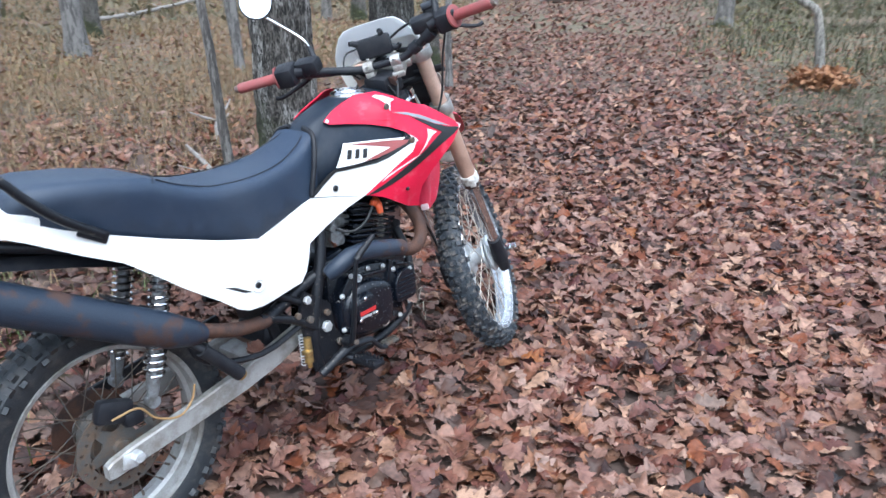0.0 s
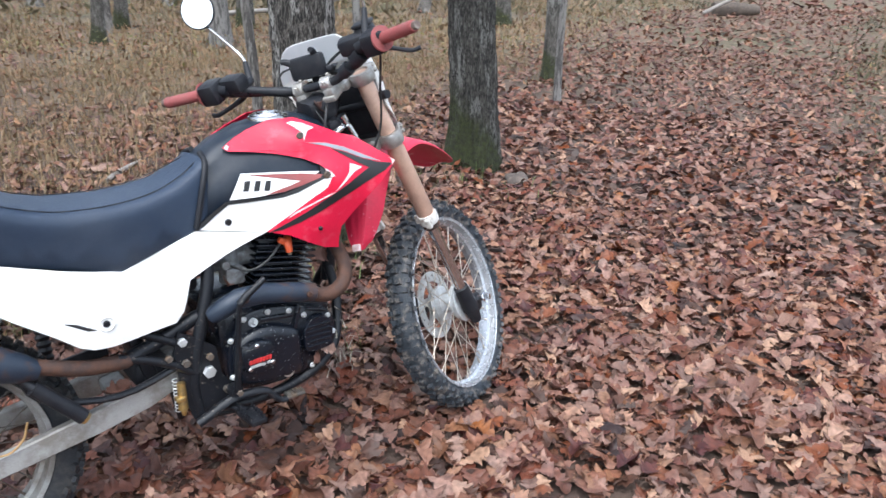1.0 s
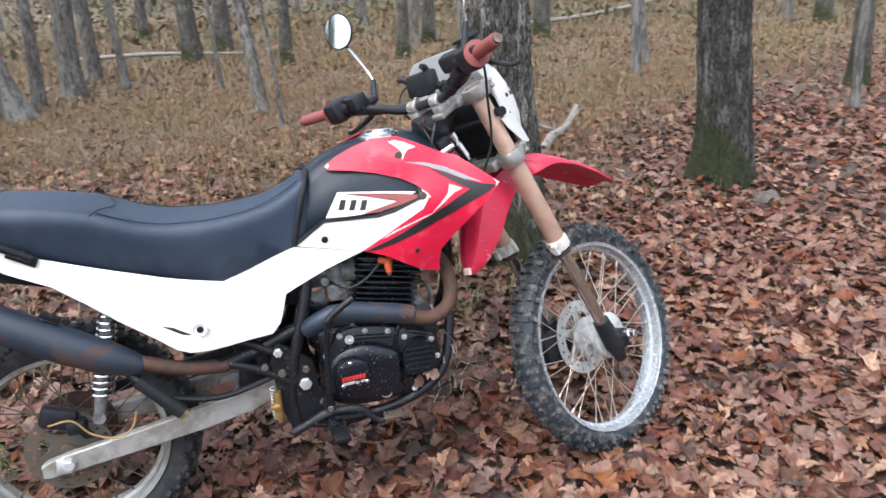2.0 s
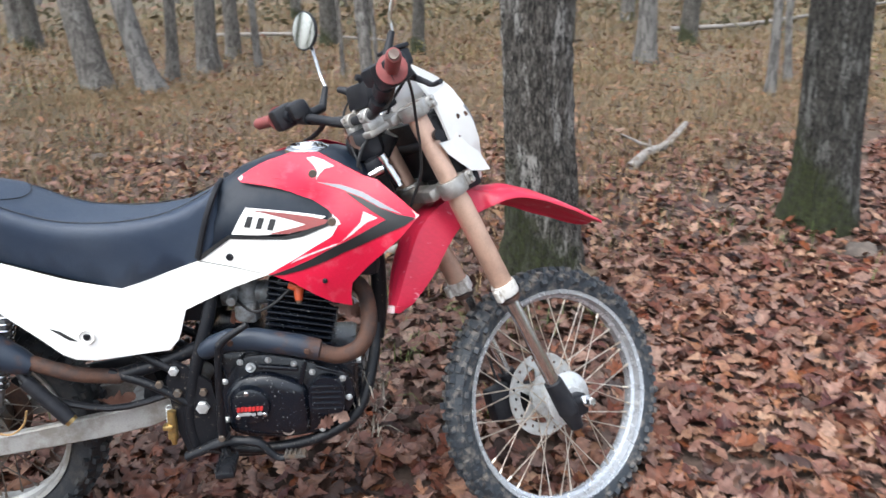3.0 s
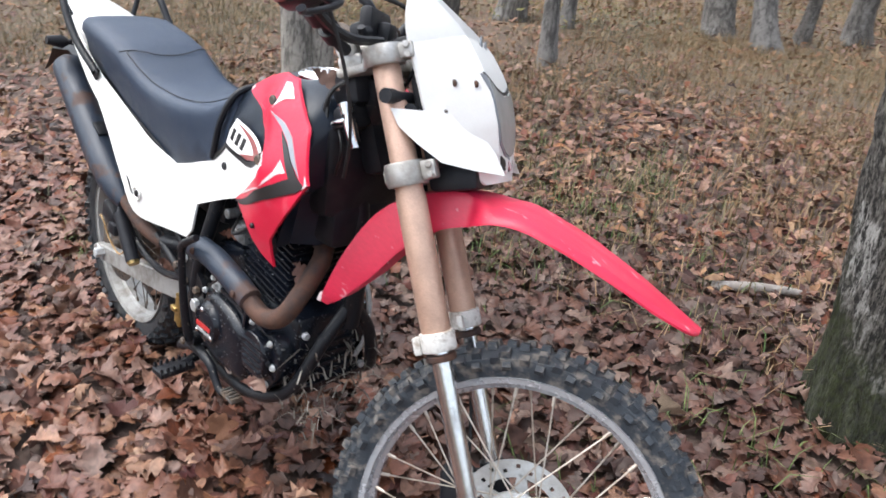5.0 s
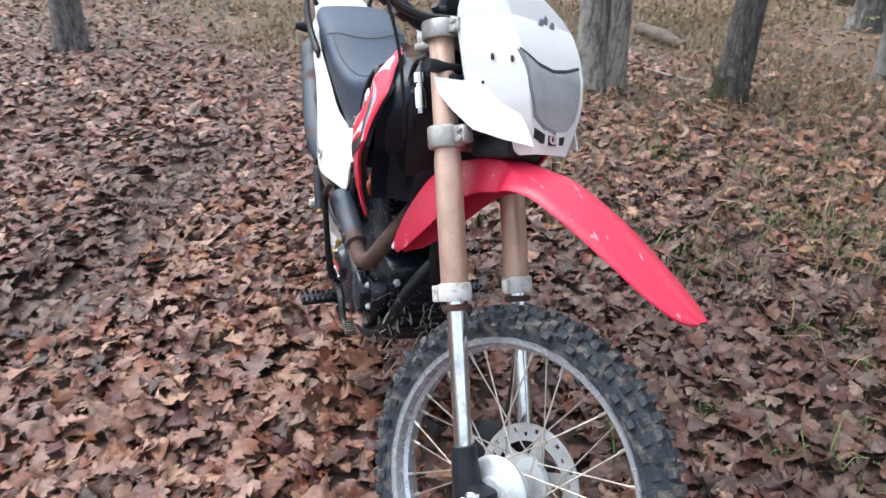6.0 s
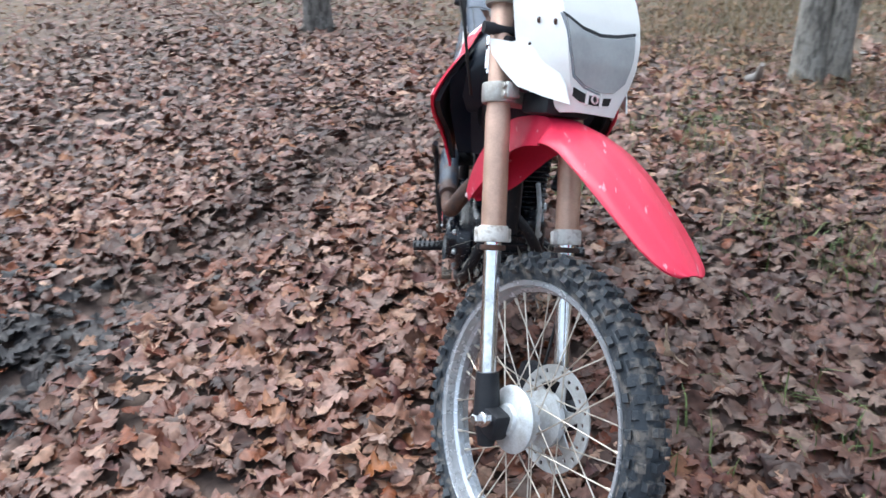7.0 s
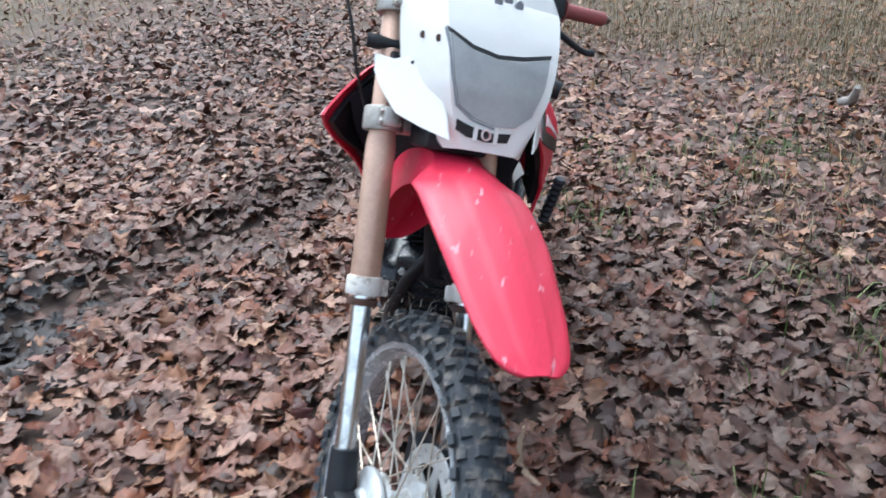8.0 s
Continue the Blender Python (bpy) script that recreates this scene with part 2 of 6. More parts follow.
# the steered front: x ahead, y left, z up along the fork, from between the tops of the fork tubes
STEER = pose(1.1185, 0, 1.082) @ pose(0, 0, 0, 0, -26.3, 0) @ pose(0, 0, 0, 0, 0, 33) @ pose(0.034, 0, 0)
FRONT_AXLE = STEER @ pose(0.043, -0.008, -0.899) @ pose(0, 0, 0, -4, 0, 0)
REAR_AXLE = pose(0.027, 0, 0.298)
bike = thing("motorcycle", BIKE, "red and white enduro motorcycle leaning on its side stand", "motorcycle")


def plate_spline(rows, soft=1e-4):
    """A smooth sheet y(x, z) near the given places."""
    p = np.array(rows)
    xz, y = p[:, :2], p[:, 2]

    def kernel(d2):
        return np.where(d2 > 1e-12, d2 * np.log(np.maximum(d2, 1e-12)), 0.0)

    k = kernel(((xz[:, None] - xz[None]) ** 2).sum(-1)) + soft * np.eye(len(p))
    q = np.c_[np.ones(len(p)), xz]
    w = np.linalg.solve(np.block([[k, q], [q.T, np.zeros((3, 3))]]), np.r_[y, 0, 0, 0])

    def side(x, z):
        d2 = ((xz - (x, z)) ** 2).sum(-1)
        return float(kernel(d2) @ w[:-3] + w[-3] + w[-2] * x + w[-1] * z)

    return side


# how far the bodywork's right side stands from the middle
SIDE = plate_spline([
    (0.408, 0.62, -0.172), (0.36, 0.56, -0.170), (0.6, 0.552, -0.126), (0.62, 0.65, -0.124), (0.478, 0.705, -0.104),
    (0.67, 0.772, -0.104), (0.746, 0.783, -0.114), (0.84, 0.747, -0.138), (0.2, 0.785, -0.120), (0.2, 0.68, -0.15),
    (0.0, 0.84, -0.124), (-0.15, 0.9, -0.112), (0.06, 0.77, -0.14), (1.006, 0.878, -0.188), (0.905, 0.834, -0.150),
    (0.3, 0.6, -0.165), (0.756, 0.838, -0.117), (0.956, 0.985, -0.130), (0.977, 0.742, -0.176), (1.034, 0.67, -0.162),
    (1.195, 0.901, -0.208), (0.774, 0.965, -0.066), (0.84, 1.002, -0.064), (0.9, 1.022, -0.070), (0.965, 1.028, -0.080), (1.015, 1.014, -0.102),
    (1.067, 0.979, -0.133), (1.132, 0.946, -0.172), (1.076, 0.79, -0.189), (0.88, 0.95, -0.104), (0.962, 0.924, -0.148), (0.79, 0.90, -0.115)])


def out(by):
    return lambda x, z: SIDE(x, z) - by


def both(name, outline, by, thick, material, label="", parent=None):
    """A sheet of bodywork on the right side and its twin on the left."""
    made = []
    for s in (0, 1):
        bm = slab(outline, out(by), thick)
        if s:
            for v in bm.verts:
                v.co.y += 0.25 * max(0.0, v.co.x - 1.02) - 0.042 * min(1.0, max(0.0, (v.co.x - 0.86) / 0.16))
        under = parent[s] if parent else bike
        made.append(part(name, mirrored(bm) if s else bm, material, under, label))
    return made


def knob(verts, faces, m, x, y, z):
    """One tread block, narrower at its top."""
    n = len(verts)
    for h, k in ((0, 1.0), (z, 0.82)):
        for sx, sy in ((-1, -1), (1, -1), (1, 1), (-1, 1)):
            verts.append(m @ Vector((sx * x / 2 * k, sy * y / 2 * k, h)))
    faces += [(n + 4, n + 5, n + 6, n + 7), (n, n + 1, n + 5, n + 4), (n + 1, n + 2, n + 6, n + 5), (n + 2, n + 3, n + 7, n + 6), (n + 3, n, n + 4, n + 7)]


def wheel(name, m, radius, rim_r, width, count, spokes, hub_profile, hub_mat, rubber):
    hub = part(name, moved(lathe(hub_profile, 32), m), hub_mat, bike)
    w, high = width / 2, 0.014
    carcass = radius - high
    prof = [(rim_r + 0.004, -w * 0.62), (rim_r + 0.014, -w * 0.76), (rim_r + 0.5 * (carcass - rim_r), -w * 0.92), (carcass - 0.018, -w * 0.90), (carcass - 0.006, -w * 0.66), (carcass, -w * 0.3), (carcass + 0.001, 0)]
    prof += [(r, -y) for r, y in reversed(prof[:-1])]
    bm = lathe(prof, 72, closed=True)
    me = bpy.data.meshes.new("tread")
    verts, faces = [], []
    for k in range(count):
        a = 360 / count * k
        rows = ((-0.34, 0.0, 0.022, 1.0), (0.34, 0.0, 0.022, 1.0), (-0.78, 34.0, 0.018, 0.945), (0.78, -34.0, 0.018, 0.945)) if k % 2 else ((0.0, 0.0, 0.026, 1.003), (-0.66, 24.0, 0.02, 0.972), (0.66, -24.0, 0.02, 0.972), (-0.90, 56.0, 0.014, 0.915), (0.90, -56.0, 0.014, 0.915))
        for off, tilt, wide, near in rows:
            mk = m @ pose(0, 0, 0, 0, a + random.uniform(-0.8, 0.8), 0) @ pose(0, off * w, carcass * near - 0.003) @ pose(0, 0, 0, tilt, 0, random.uniform(-6, 6))
            knob(verts, faces, mk, 0.019, wide * random.uniform(0.9, 1.05), high * random.uniform(0.85, 1.05))
    me.from_pydata(verts, [], faces)
    part("tyre", moved(bm, m), rubber, hub, "muddy knobbly rubber tyre", angle=30)
    bm = bmesh.new()
    bm.from_mesh(me)
    bpy.data.meshes.remove(me)
    tagged(part("tread", bm, rubber, hub, "rubber tread knobs with dried mud", angle=30), kind="stuff")
    rim = [(rim_r + 0.011, -w * 0.86), (rim_r + 0.012, -w * 0.80), (rim_r, -w * 0.76), (rim_r - 0.004, -w * 0.30), (rim_r - 0.013, -w * 0.18), (rim_r - 0.013, w * 0.18), (rim_r - 0.004, w * 0.30), (rim_r, w * 0.76), (rim_r + 0.012, w * 0.80), (rim_r + 0.011, w * 0.86), (rim_r + 0.016, 0)]
    part("rim", moved(lathe(rim, 72, closed=True), m), RIM if rubber is RUBBER else SWING, hub, "silver aluminium wheel rim")
    for k in range(spokes):
        side = 1 if k % 2 else -1
        lean = 1 if (k // 2) % 2 else -1
        a = 2 * math.pi * (k + 0.25 * lean) / spokes
        b = 2 * math.pi * k / spokes - lean * 0.95
        p = Vector((0.052 * math.cos(b), side * 0.034, 0.052 * math.sin(b)))
        q = Vector(((rim_r - 0.012) * math.cos(a), side * 0.006, (rim_r - 0.012) * math.sin(a)))
        sp = join(tube([p, q], 0.0017, 5), tube([q, q.lerp(p, 0.07)], 0.0036, 6))
        part("spoke", moved(sp, m), SPOKE if rubber is RUBBER else DARKCAST, hub)
    return hub


SPOKE = mat("spoke_steel", (0.58, 0.53, 0.46), 0.4, metal=0.75, other=(0.33, 0.25, 0.18), scale=30, amount=0.6, bump=0.0)
CAST = mat("cast_hub", (0.62, 0.64, 0.65), 0.45, metal=0.45, other=(0.34, 0.32, 0.29), scale=30, amount=0.6, bump=0.25, bump_scale=250)
DARKCAST = mat("grimy_hub", (0.10, 0.095, 0.088), 0.6, metal=0.4, other=(0.16, 0.10, 0.06), scale=30, amount=0.7, bump=0.3, bump_scale=250)

front_hub = wheel("front_wheel", FRONT_AXLE, 0.365, 0.287, 0.086, 70, 36,
                  [(0, -0.07), (0.018, -0.07), (0.02, -0.052), (0.036, -0.05), (0.038, -0.043), (0.06, -0.04), (0.062, -0.03), (0.034, -0.022), (0.03, 0.0), (0.036, 0.02), (0.062, 0.026), (0.062, 0.04), (0.04, 0.044), (0.018, 0.06), (0, 0.06)], CAST, RUBBER)
rear_hub = wheel("rear_wheel", REAR_AXLE, 0.335, 0.238, 0.116, 60, 36,
                 [(0, -0.09), (0.02, -0.09), (0.025, -0.05), (0.055, -0.046), (0.06, -0.03), (0.05, -0.02), (0.05, 0.02), (0.06, 0.03), (0.055, 0.06), (0.02, 0.09), (0, 0.09)], DARKCAST, SHADED_RUBBER)


def brake_disc(m, hub, radius, material, label):
    """A drilled disc: a ring on arms with holes through it."""
    bm = bmesh.new()
    n, h = 72, 0.002
    radii = [radius * k for k in (0.70, 0.78, 0.85, 0.93, 1.0)]
    top = [[bm.verts.new((r * math.cos(2 * math.pi * k / n), -h, r * math.sin(2 * math.pi * k / n))) for k in range(n)] for r in radii]
    for i in range(4):
        for k in range(n):
            if (i == 1 and k % 6 == 0) or (i == 2 and k % 6 == 3):
                continue
            bm.faces.new((top[i][k], top[i][(k + 1) % n], top[i + 1][(k + 1) % n], top[i + 1][k]))
    grown = bmesh.ops.extrude_face_region(bm, geom=bm.faces[:])
    for v in (g for g in grown["geom"] if isinstance(g, bmesh.types.BMVert)):
        v.co.y += 2 * h
    star = [(0.05, -0.2), (radius * 0.76, 0.12), (radius * 0.76, 0.30), (0.05, 0.5)]
    carrier = slab([(r * math.cos(k * math.pi / 3 + a), r * math.sin(k * math.pi / 3 + a)) for k in range(6) for r, a in star], lambda x, z: 0.0, 0.004, along=(0, 1, 0))
    part("brake_disc", moved(bm, m), material, hub, label)
    part("disc_carrier", moved(carrier, m @ pose(0, 0.002, 0)), material, hub)


brake_disc(FRONT_AXLE @ pose(0, 0.058, 0), front_hub, 0.118, DISC, "drilled steel brake disc")
brake_disc(REAR_AXLE @ pose(0, -0.075, 0), rear_hub, 0.11, DARKCAST, "grimy dark drilled brake disc")
part("hub_flange", moved(join(lathe([(0.0, -0.02), (0.03, -0.02), (0.034, -0.012), (0.066, -0.006), (0.072, 0.0), (0.07, 0.008), (0.0, 0.008)], 36), disc(0.038, 0.02, 24)), FRONT_AXLE @ pose(0, -0.056, 0)), CAST, front_hub, "round cast hub cover")
part("axle_nut", moved(join(disc(0.012, 0.05, 6), disc(0.016, 0.01, 16)), FRONT_AXLE @ pose(0, -0.132, 0)), CHROME, front_hub)

# fork
for s, y in ((-1, -0.1), (1, 0.108)):
    leg = part("fork_tube", moved(lathe([(0.0, 0.012), (0.02, 0.012), (0.0245, 0.006), (0.0245, -0.23), (0.027, -0.25), (0.027, -0.49), (0.025, -0.5), (0.0, -0.5)], 24, "Z"), STEER @ pose(0, y, 0)), GOLD, bike, "bronze fork tube")
    part("slider", moved(lathe([(0.0185, -0.5), (0.0185, -0.84)], 24, "Z"), STEER @ pose(0, y, 0)), CHROME, leg, "shiny chrome fork slider")
    ring = lathe([(0.024, -0.485), (0.031, -0.487), (0.0325, -0.492), (0.0325, -0.516), (0.031, -0.520), (0.019, -0.521)], 24, "Z")
    ears = join(block(0.014, 0.02, 0.032, 0.003, (-0.034, s * 0.012, -0.506)), block(0.012, 0.026, 0.03, 0.003, (0.0, -s * 0.032, -0.506)))
    part("fork_ring", moved(join(ring, ears), STEER @ pose(0, y, 0)), GRIMY, leg, "grimy white plastic fork collar")
    part("seal", moved(disc(0.028, 0.012, 24, "Z"), STEER @ pose(0, y, -0.533)), RUST, leg)
    lug = join(tube([(0, 0, -0.80), (0.004, 0, -0.9)], [0.025, 0.028, 0.030], 16), tube([(0.004, 0, -0.9), (0.004, 0, -0.955)], [0.028, 0.026, 0.018], 14),
               block(0.070, 0.046, 0.06, 0.012, (0.026, 0, -0.9), (0, 18, 0)))
    part("axle_lug", moved(lug, STEER @ pose(0, y, 0)), BLACK, leg, "black axle lug")
caliper = join(block(0.07, 0.05, 0.10, 0.012, (-0.075, 0.088, -0.85), (0, 12, 0)), block(0.05, 0.03, 0.05, 0.008, (-0.045, 0.1, -0.84)))
part("brake_caliper", moved(caliper, STEER), BLACK, bike)

for name, z, deep in (("upper_clamp", 0.0, 0.034), ("lower_clamp", -0.205, 0.042)):
    bits = [block(0.05, 0.15, deep * 0.75, 0.008, (-0.028, 0, z))] + ([block(0.07, 0.125, 0.018, 0.006, (-0.075, 0.004, -0.002))] if z == 0.0 else [])
    for s in (-1, 1):
        bits += [moved(lathe([(0.0255, -deep / 2), (0.035, -deep / 2), (0.037, -deep / 2 + 0.004), (0.037, deep / 2 - 0.004), (0.035, deep / 2), (0.0255, deep / 2)], 24, "Z", closed=True), pose(0, s * 0.1, z)),
                 block(0.026, 0.03, deep * 0.8, 0.004, (0.045, s * 0.105, z)),
                 moved(disc(0.007, 0.042, 6, "Y"), pose(0.048, s * 0.105, z + 0.008)), moved(disc(0.007, 0.042, 6, "Y"), pose(0.048, s * 0.105, z - 0.009))]
    part(name, moved(join(*bits), STEER), ALU, bike, "cast aluminium fork clamp")
part("steering_head", tube([(1.128, 0, 1.06), (1.045, 0, 0.885)][::-1], 0.032, 16), FRAME, bike)
part("switch_cover", join(block(0.085, 0.10, 0.07, 0.018, (1.075, -0.012, 1.035), (0, -20, 0)), block(0.05, 0.06, 0.05, 0.014, (1.098, -0.05, 0.985), (0, -24, 8)), block(0.04, 0.035, 0.06, 0.010, (1.06, 0.05, 1.0), (0, -18, 0)), block(0.055, 0.14, 0.15, 0.018, (1.092, 0.045, 0.945), (0, -22, 12))), BLACK, bike, "black plastic cover round the steering lock")
for pts, r in (([(1.045, -0.062, 1.035), (1.062, -0.082, 0.995), (1.075, -0.086, 0.94), (1.07, -0.07, 0.88)], 0.0035), ([(1.10, -0.03, 1.06), (1.07, -0.075, 1.035), (1.055, -0.085, 0.97), (1.06, -0.08, 0.90)], 0.0045), ([(1.09, -0.075, 0.97), (1.12, -0.085, 0.93), (1.10, -0.08, 0.875)], 0.003)):
    part("wire", tube(pts, r, 7, bend=6), CABLE, bike, "black wire behind the fork")
part("steering_nut", moved(join(disc(0.016, 0.02, 6, "Z"), disc(0.024, 0.006, 20, "Z")), STEER @ pose(-0.034, 0, 0.022)), CHROME, bike)
lock = join(tube([(1.112, -0.080, 1.018), (1.122, -0.080, 1.0)], 0.0135, 14), tube([(1.122, -0.080, 1.0), (1.128, -0.080, 0.990)], 0.009, 12), tube([(1.128, -0.080, 0.990), (1.150, -0.082, 0.953)], 0.0135, 14), tube([(1.148, -0.082, 0.957), (1.156, -0.082, 0.944)], 0.011, 8), tube([(1.118, -0.074, 0.985), (1.085, -0.080, 0.968)], 0.010, 10))
part("steering_lock", lock, CHROME, bike, "chrome steering lock barrel")

# handlebar
DARKWORN = mat("grimy_steel", (0.14, 0.10, 0.085), 0.55, metal=0.4, other=(0.30, 0.26, 0.22), scale=60, amount=0.7, bump=0.2, bump_scale=250)
bar = part("handlebar", moved(tube([(-0.147, 0.41, 0.12), (-0.131, 0.24, 0.105), (-0.108, 0.14, 0.068), (-0.087, 0.075, 0.040), (-0.083, 0.02, 0.036), (-0.083, -0.065, 0.038), (-0.082, -0.12, 0.062), (-0.082, -0.215, 0.112), (-0.145, -0.372, 0.147)], 0.0115, 12, bend=5), STEER), BLACK, bike)
for s in (-1, 1):
    part("bar_clamp", moved(join(block(0.046, 0.032, 0.030, 0.006, (-0.080, s * 0.045 + 0.004, 0.012)), moved(disc(0.019, 0.032, 18), pose(-0.083, s * 0.045 + 0.004, 0.037)), moved(disc(0.006, 0.012, 6, "Z"), pose(-0.064, s * 0.045 + 0.004, 0.052)), moved(disc(0.006, 0.012, 6, "Z"), pose(-0.102, s * 0.045 + 0.004, 0.048))), STEER), ALU, bar, "silver handlebar clamp")
    a, b = (Vector((-0.150, 0.44, 0.1215)), Vector((-0.137, 0.312, 0.1135))) if s > 0 else (Vector((-0.150, -0.383, 0.150)), Vector((-0.092, -0.256, 0.120)))
    grip = tube([a, a.lerp(b, 0.03), a.lerp(b, 0.06)] + [a.lerp(b, 0.1 + 0.84 * k / 14) for k in range(15)] + [a.lerp(b, 0.95), a.lerp(b, 0.965), a.lerp(b, 1.0)],
                [0.0135, 0.0155, 0.016] + [0.0152 + 0.0011 * (k % 2) for k in range(15)] + [0.022, 0.033, 0.034], 20)
    gp = part("grip", moved(grip, STEER), GRIP, bar, "faded red rubber grip with a flange")
    part("bar_end", moved(tube([a + (a - b).normalized() * 0.012, a], [0.010, 0.0115], 14), STEER), DARKWORN, gp, "grimy bar end")
    c = b + (b - a).normalized() * 0.03
    box = join(block(0.066, 0.066, 0.062, 0.012, tuple(c), (0, 0, -8 * s)), block(0.05, 0.08, 0.046, 0.012, (c.x + 0.012, c.y - s * 0.07, c.z + 0.004), (0, 0, -14 * s)), block(0.03, 0.03, 0.022, 0.005, (c.x - 0.012, c.y, c.z + 0.02), (0, 0, -8 * s)),
               tube([c + Vector((0, -s * 0.02, 0)), c + Vector((0, -s * 0.055, -0.004))], 0.019, 14), block(0.012, 0.012, 0.012, 0.003, (c.x - 0.024, c.y + s * 0.012, c.z + 0.012)))
    part("switch_box", moved(box, STEER), BLACK, bar)
    perch = c + Vector((0.012, -s * 0.05, 0.0))
    lever = tube([perch + Vector((0.005, 0, -0.008)), perch + Vector((0.042, s * 0.02, -0.032)), perch + Vector((0.036, s * 0.07, -0.050)), perch + Vector((0.02, s * 0.12, -0.060)), perch + Vector((0.026, s * 0.145, -0.060))], [0.010, 0.009, 0.007, 0.0065, 0.008], 10, bend=4, flat=0.7)
    part("lever", moved(lever, STEER @ pose(0.02 if s > 0 else 0, 0, -0.03 if s > 0 else 0)), BLACK, bar, "black hand lever")
    part("lever_perch", moved(block(0.04, 0.04, 0.03, 0.008, tuple(perch), (0, 0, -10 * s)), STEER), BLACK, bar)
    # mirrors
    q = Vector((-0.062, 0.206, 0.088)) if s > 0 else Vector((-0.075, -0.205, 0.13))
    e = Vector((-0.016, 0.224, 0.130)) if s > 0 else Vector((-0.02, -0.205, 0.185))
    c2 = Vector((0.078, 0.357, 0.283)) if s > 0 else Vector((0.095, -0.30, 0.41))
    stem = part("mirror_stem", moved(join(tube([e, e.lerp(c2, 0.15) + Vector((0, 0, 0.012)), c2 + Vector((-0.006, 0, -0.04))], 0.0048, 10, bend=4)), STEER), CHROME, bar, "chrome mirror stem")
    part("stem_base", moved(tube([q, q.lerp(e, 0.6), e], [0.011, 0.009, 0.0075], 12), STEER), BLACK, stem)
    if s > 0:
        part("mirror_clamp", moved(join(tube([(-0.126, 0.214, 0.097), (-0.118, 0.182, 0.086)], 0.019, 14), tube([(-0.122, 0.198, 0.092), q + Vector((0.004, 0, 0.002))], [0.014, 0.012], 12)), STEER), BLACK, stem)
    back = -Vector((0.05, -0.96, 0.12)).normalized()
    aim = back.to_track_quat("X", "Z").to_matrix().to_4x4()
    facing = BIKE.inverted() @ Matrix.Translation(BIKE @ STEER @ c2) @ aim
    part("mirror_shell", moved(lathe([(0.0, 0.022), (0.025, 0.018), (0.046, 0.008), (0.053, 0.0), (0.054, -0.006), (0.051, -0.007), (0.0, -0.004)], 32, "X"), facing), BLACK, stem, "round black mirror shell")
    part("mirror_glass", moved(lathe([(0.0, -0.0075), (0.05, -0.0075), (0.05, -0.0045), (0, -0.0045)], 32, "X"), facing), MIRROR, stem, "round mirror glass")

part("brake_reservoir", moved(join(block(0.055, 0.05, 0.042, 0.010, (-0.028, -0.185, 0.125), (0, 8, 12)), block(0.058, 0.053, 0.010, 0.004, (-0.026, -0.185, 0.150), (0, 8, 12))), STEER), BLACK, bar, "black brake fluid reservoir")
part("clamp_ring", moved(tube([(-0.082, -0.150, 0.078), (-0.082, -0.178, 0.093)], 0.022, 14), STEER), BLACK, bar)
part("clamp_ring", moved(tube([(-0.083, -0.100, 0.053), (-0.082, -0.125, 0.065)], 0.019, 14), STEER), BLACK, bar)
part("throttle_guide", moved(tube([(-0.085, -0.225, 0.118), (-0.05, -0.235, 0.10), (-0.025, -0.215, 0.075)], [0.012, 0.010, 0.007], 10, bend=4), STEER), BLACK, bar)
part("wiring_sleeve", moved(tube([(-0.075, -0.21, 0.095), (-0.068, -0.15, 0.062), (-0.055, -0.09, 0.045), (-0.02, -0.03, 0.04)], 0.009, 8, bend=5), STEER), CABLE, bar, "black taped wiring sleeve")
part("wiring_sleeve", moved(tube([(-0.12, 0.23, 0.088), (-0.105, 0.15, 0.062), (-0.078, 0.085, 0.03), (-0.04, 0.03, 0.03)], 0.008, 8, bend=5), STEER), CABLE, bar, "black taped wiring sleeve")
dash = join(block(0.028, 0.112, 0.064, 0.010, (-0.044, 0.018, 0.080), (0, 18, 0)), block(0.03, 0.05, 0.04, 0.010, (-0.024, 0.018, 0.062), (0, 18, 0)), block(0.07, 0.03, 0.03, 0.008, (0.0, 0.02, 0.035)))
panel = part("instrument_panel", moved(dash, STEER), BLACK, bike, "black instrument panel")
for pts in ([(-0.042, 0.066, 0.100), (-0.050, 0.078, 0.112), (-0.056, 0.086, 0.116)], [(-0.036, -0.012, 0.104), (-0.040, -0.016, 0.120), (-0.050, -0.016, 0.128)], [(-0.042, -0.034, 0.063), (-0.046, -0.052, 0.060), (-0.044, -0.062, 0.068)]):
    part("panel_ear", moved(tube(pts, [0.011, 0.009, 0.0075], 10, bend=3), STEER), BLACK, panel)
part("headlight_bucket", moved(join(block(0.06, 0.14, 0.15, 0.02, (0.085, 0.02, -0.105)), block(0.04, 0.235, 0.17, 0.015, (0.052, 0.026, -0.12)), block(0.09, 0.12, 0.05, 0.01, (0.07, 0.0, -0.225), (0, 8, 0)), tube([(0.03, -0.11, -0.10), (0.03, 0.11, -0.10)], 0.012, 10)), STEER), BLACK, bike)

# headlight mask: a bowed shell
MZ = [0.112, 0.10, 0.075, 0.04, 0.0, -0.05, -0.10, -0.15, -0.195, -0.250]
MW = [0.088, 0.107, 0.125, 0.145, 0.155, 0.151, 0.144, 0.134, 0.113, 0.074]
MID = 0.041
MC = [0.080, 0.088, 0.105, 0.128, 0.148, 0.163, 0.170, 0.168, 0.160, 0.150]
ME = [0.070, 0.062, 0.058, 0.056, 0.058, 0.060, 0.060, 0.064, 0.090, 0.128]


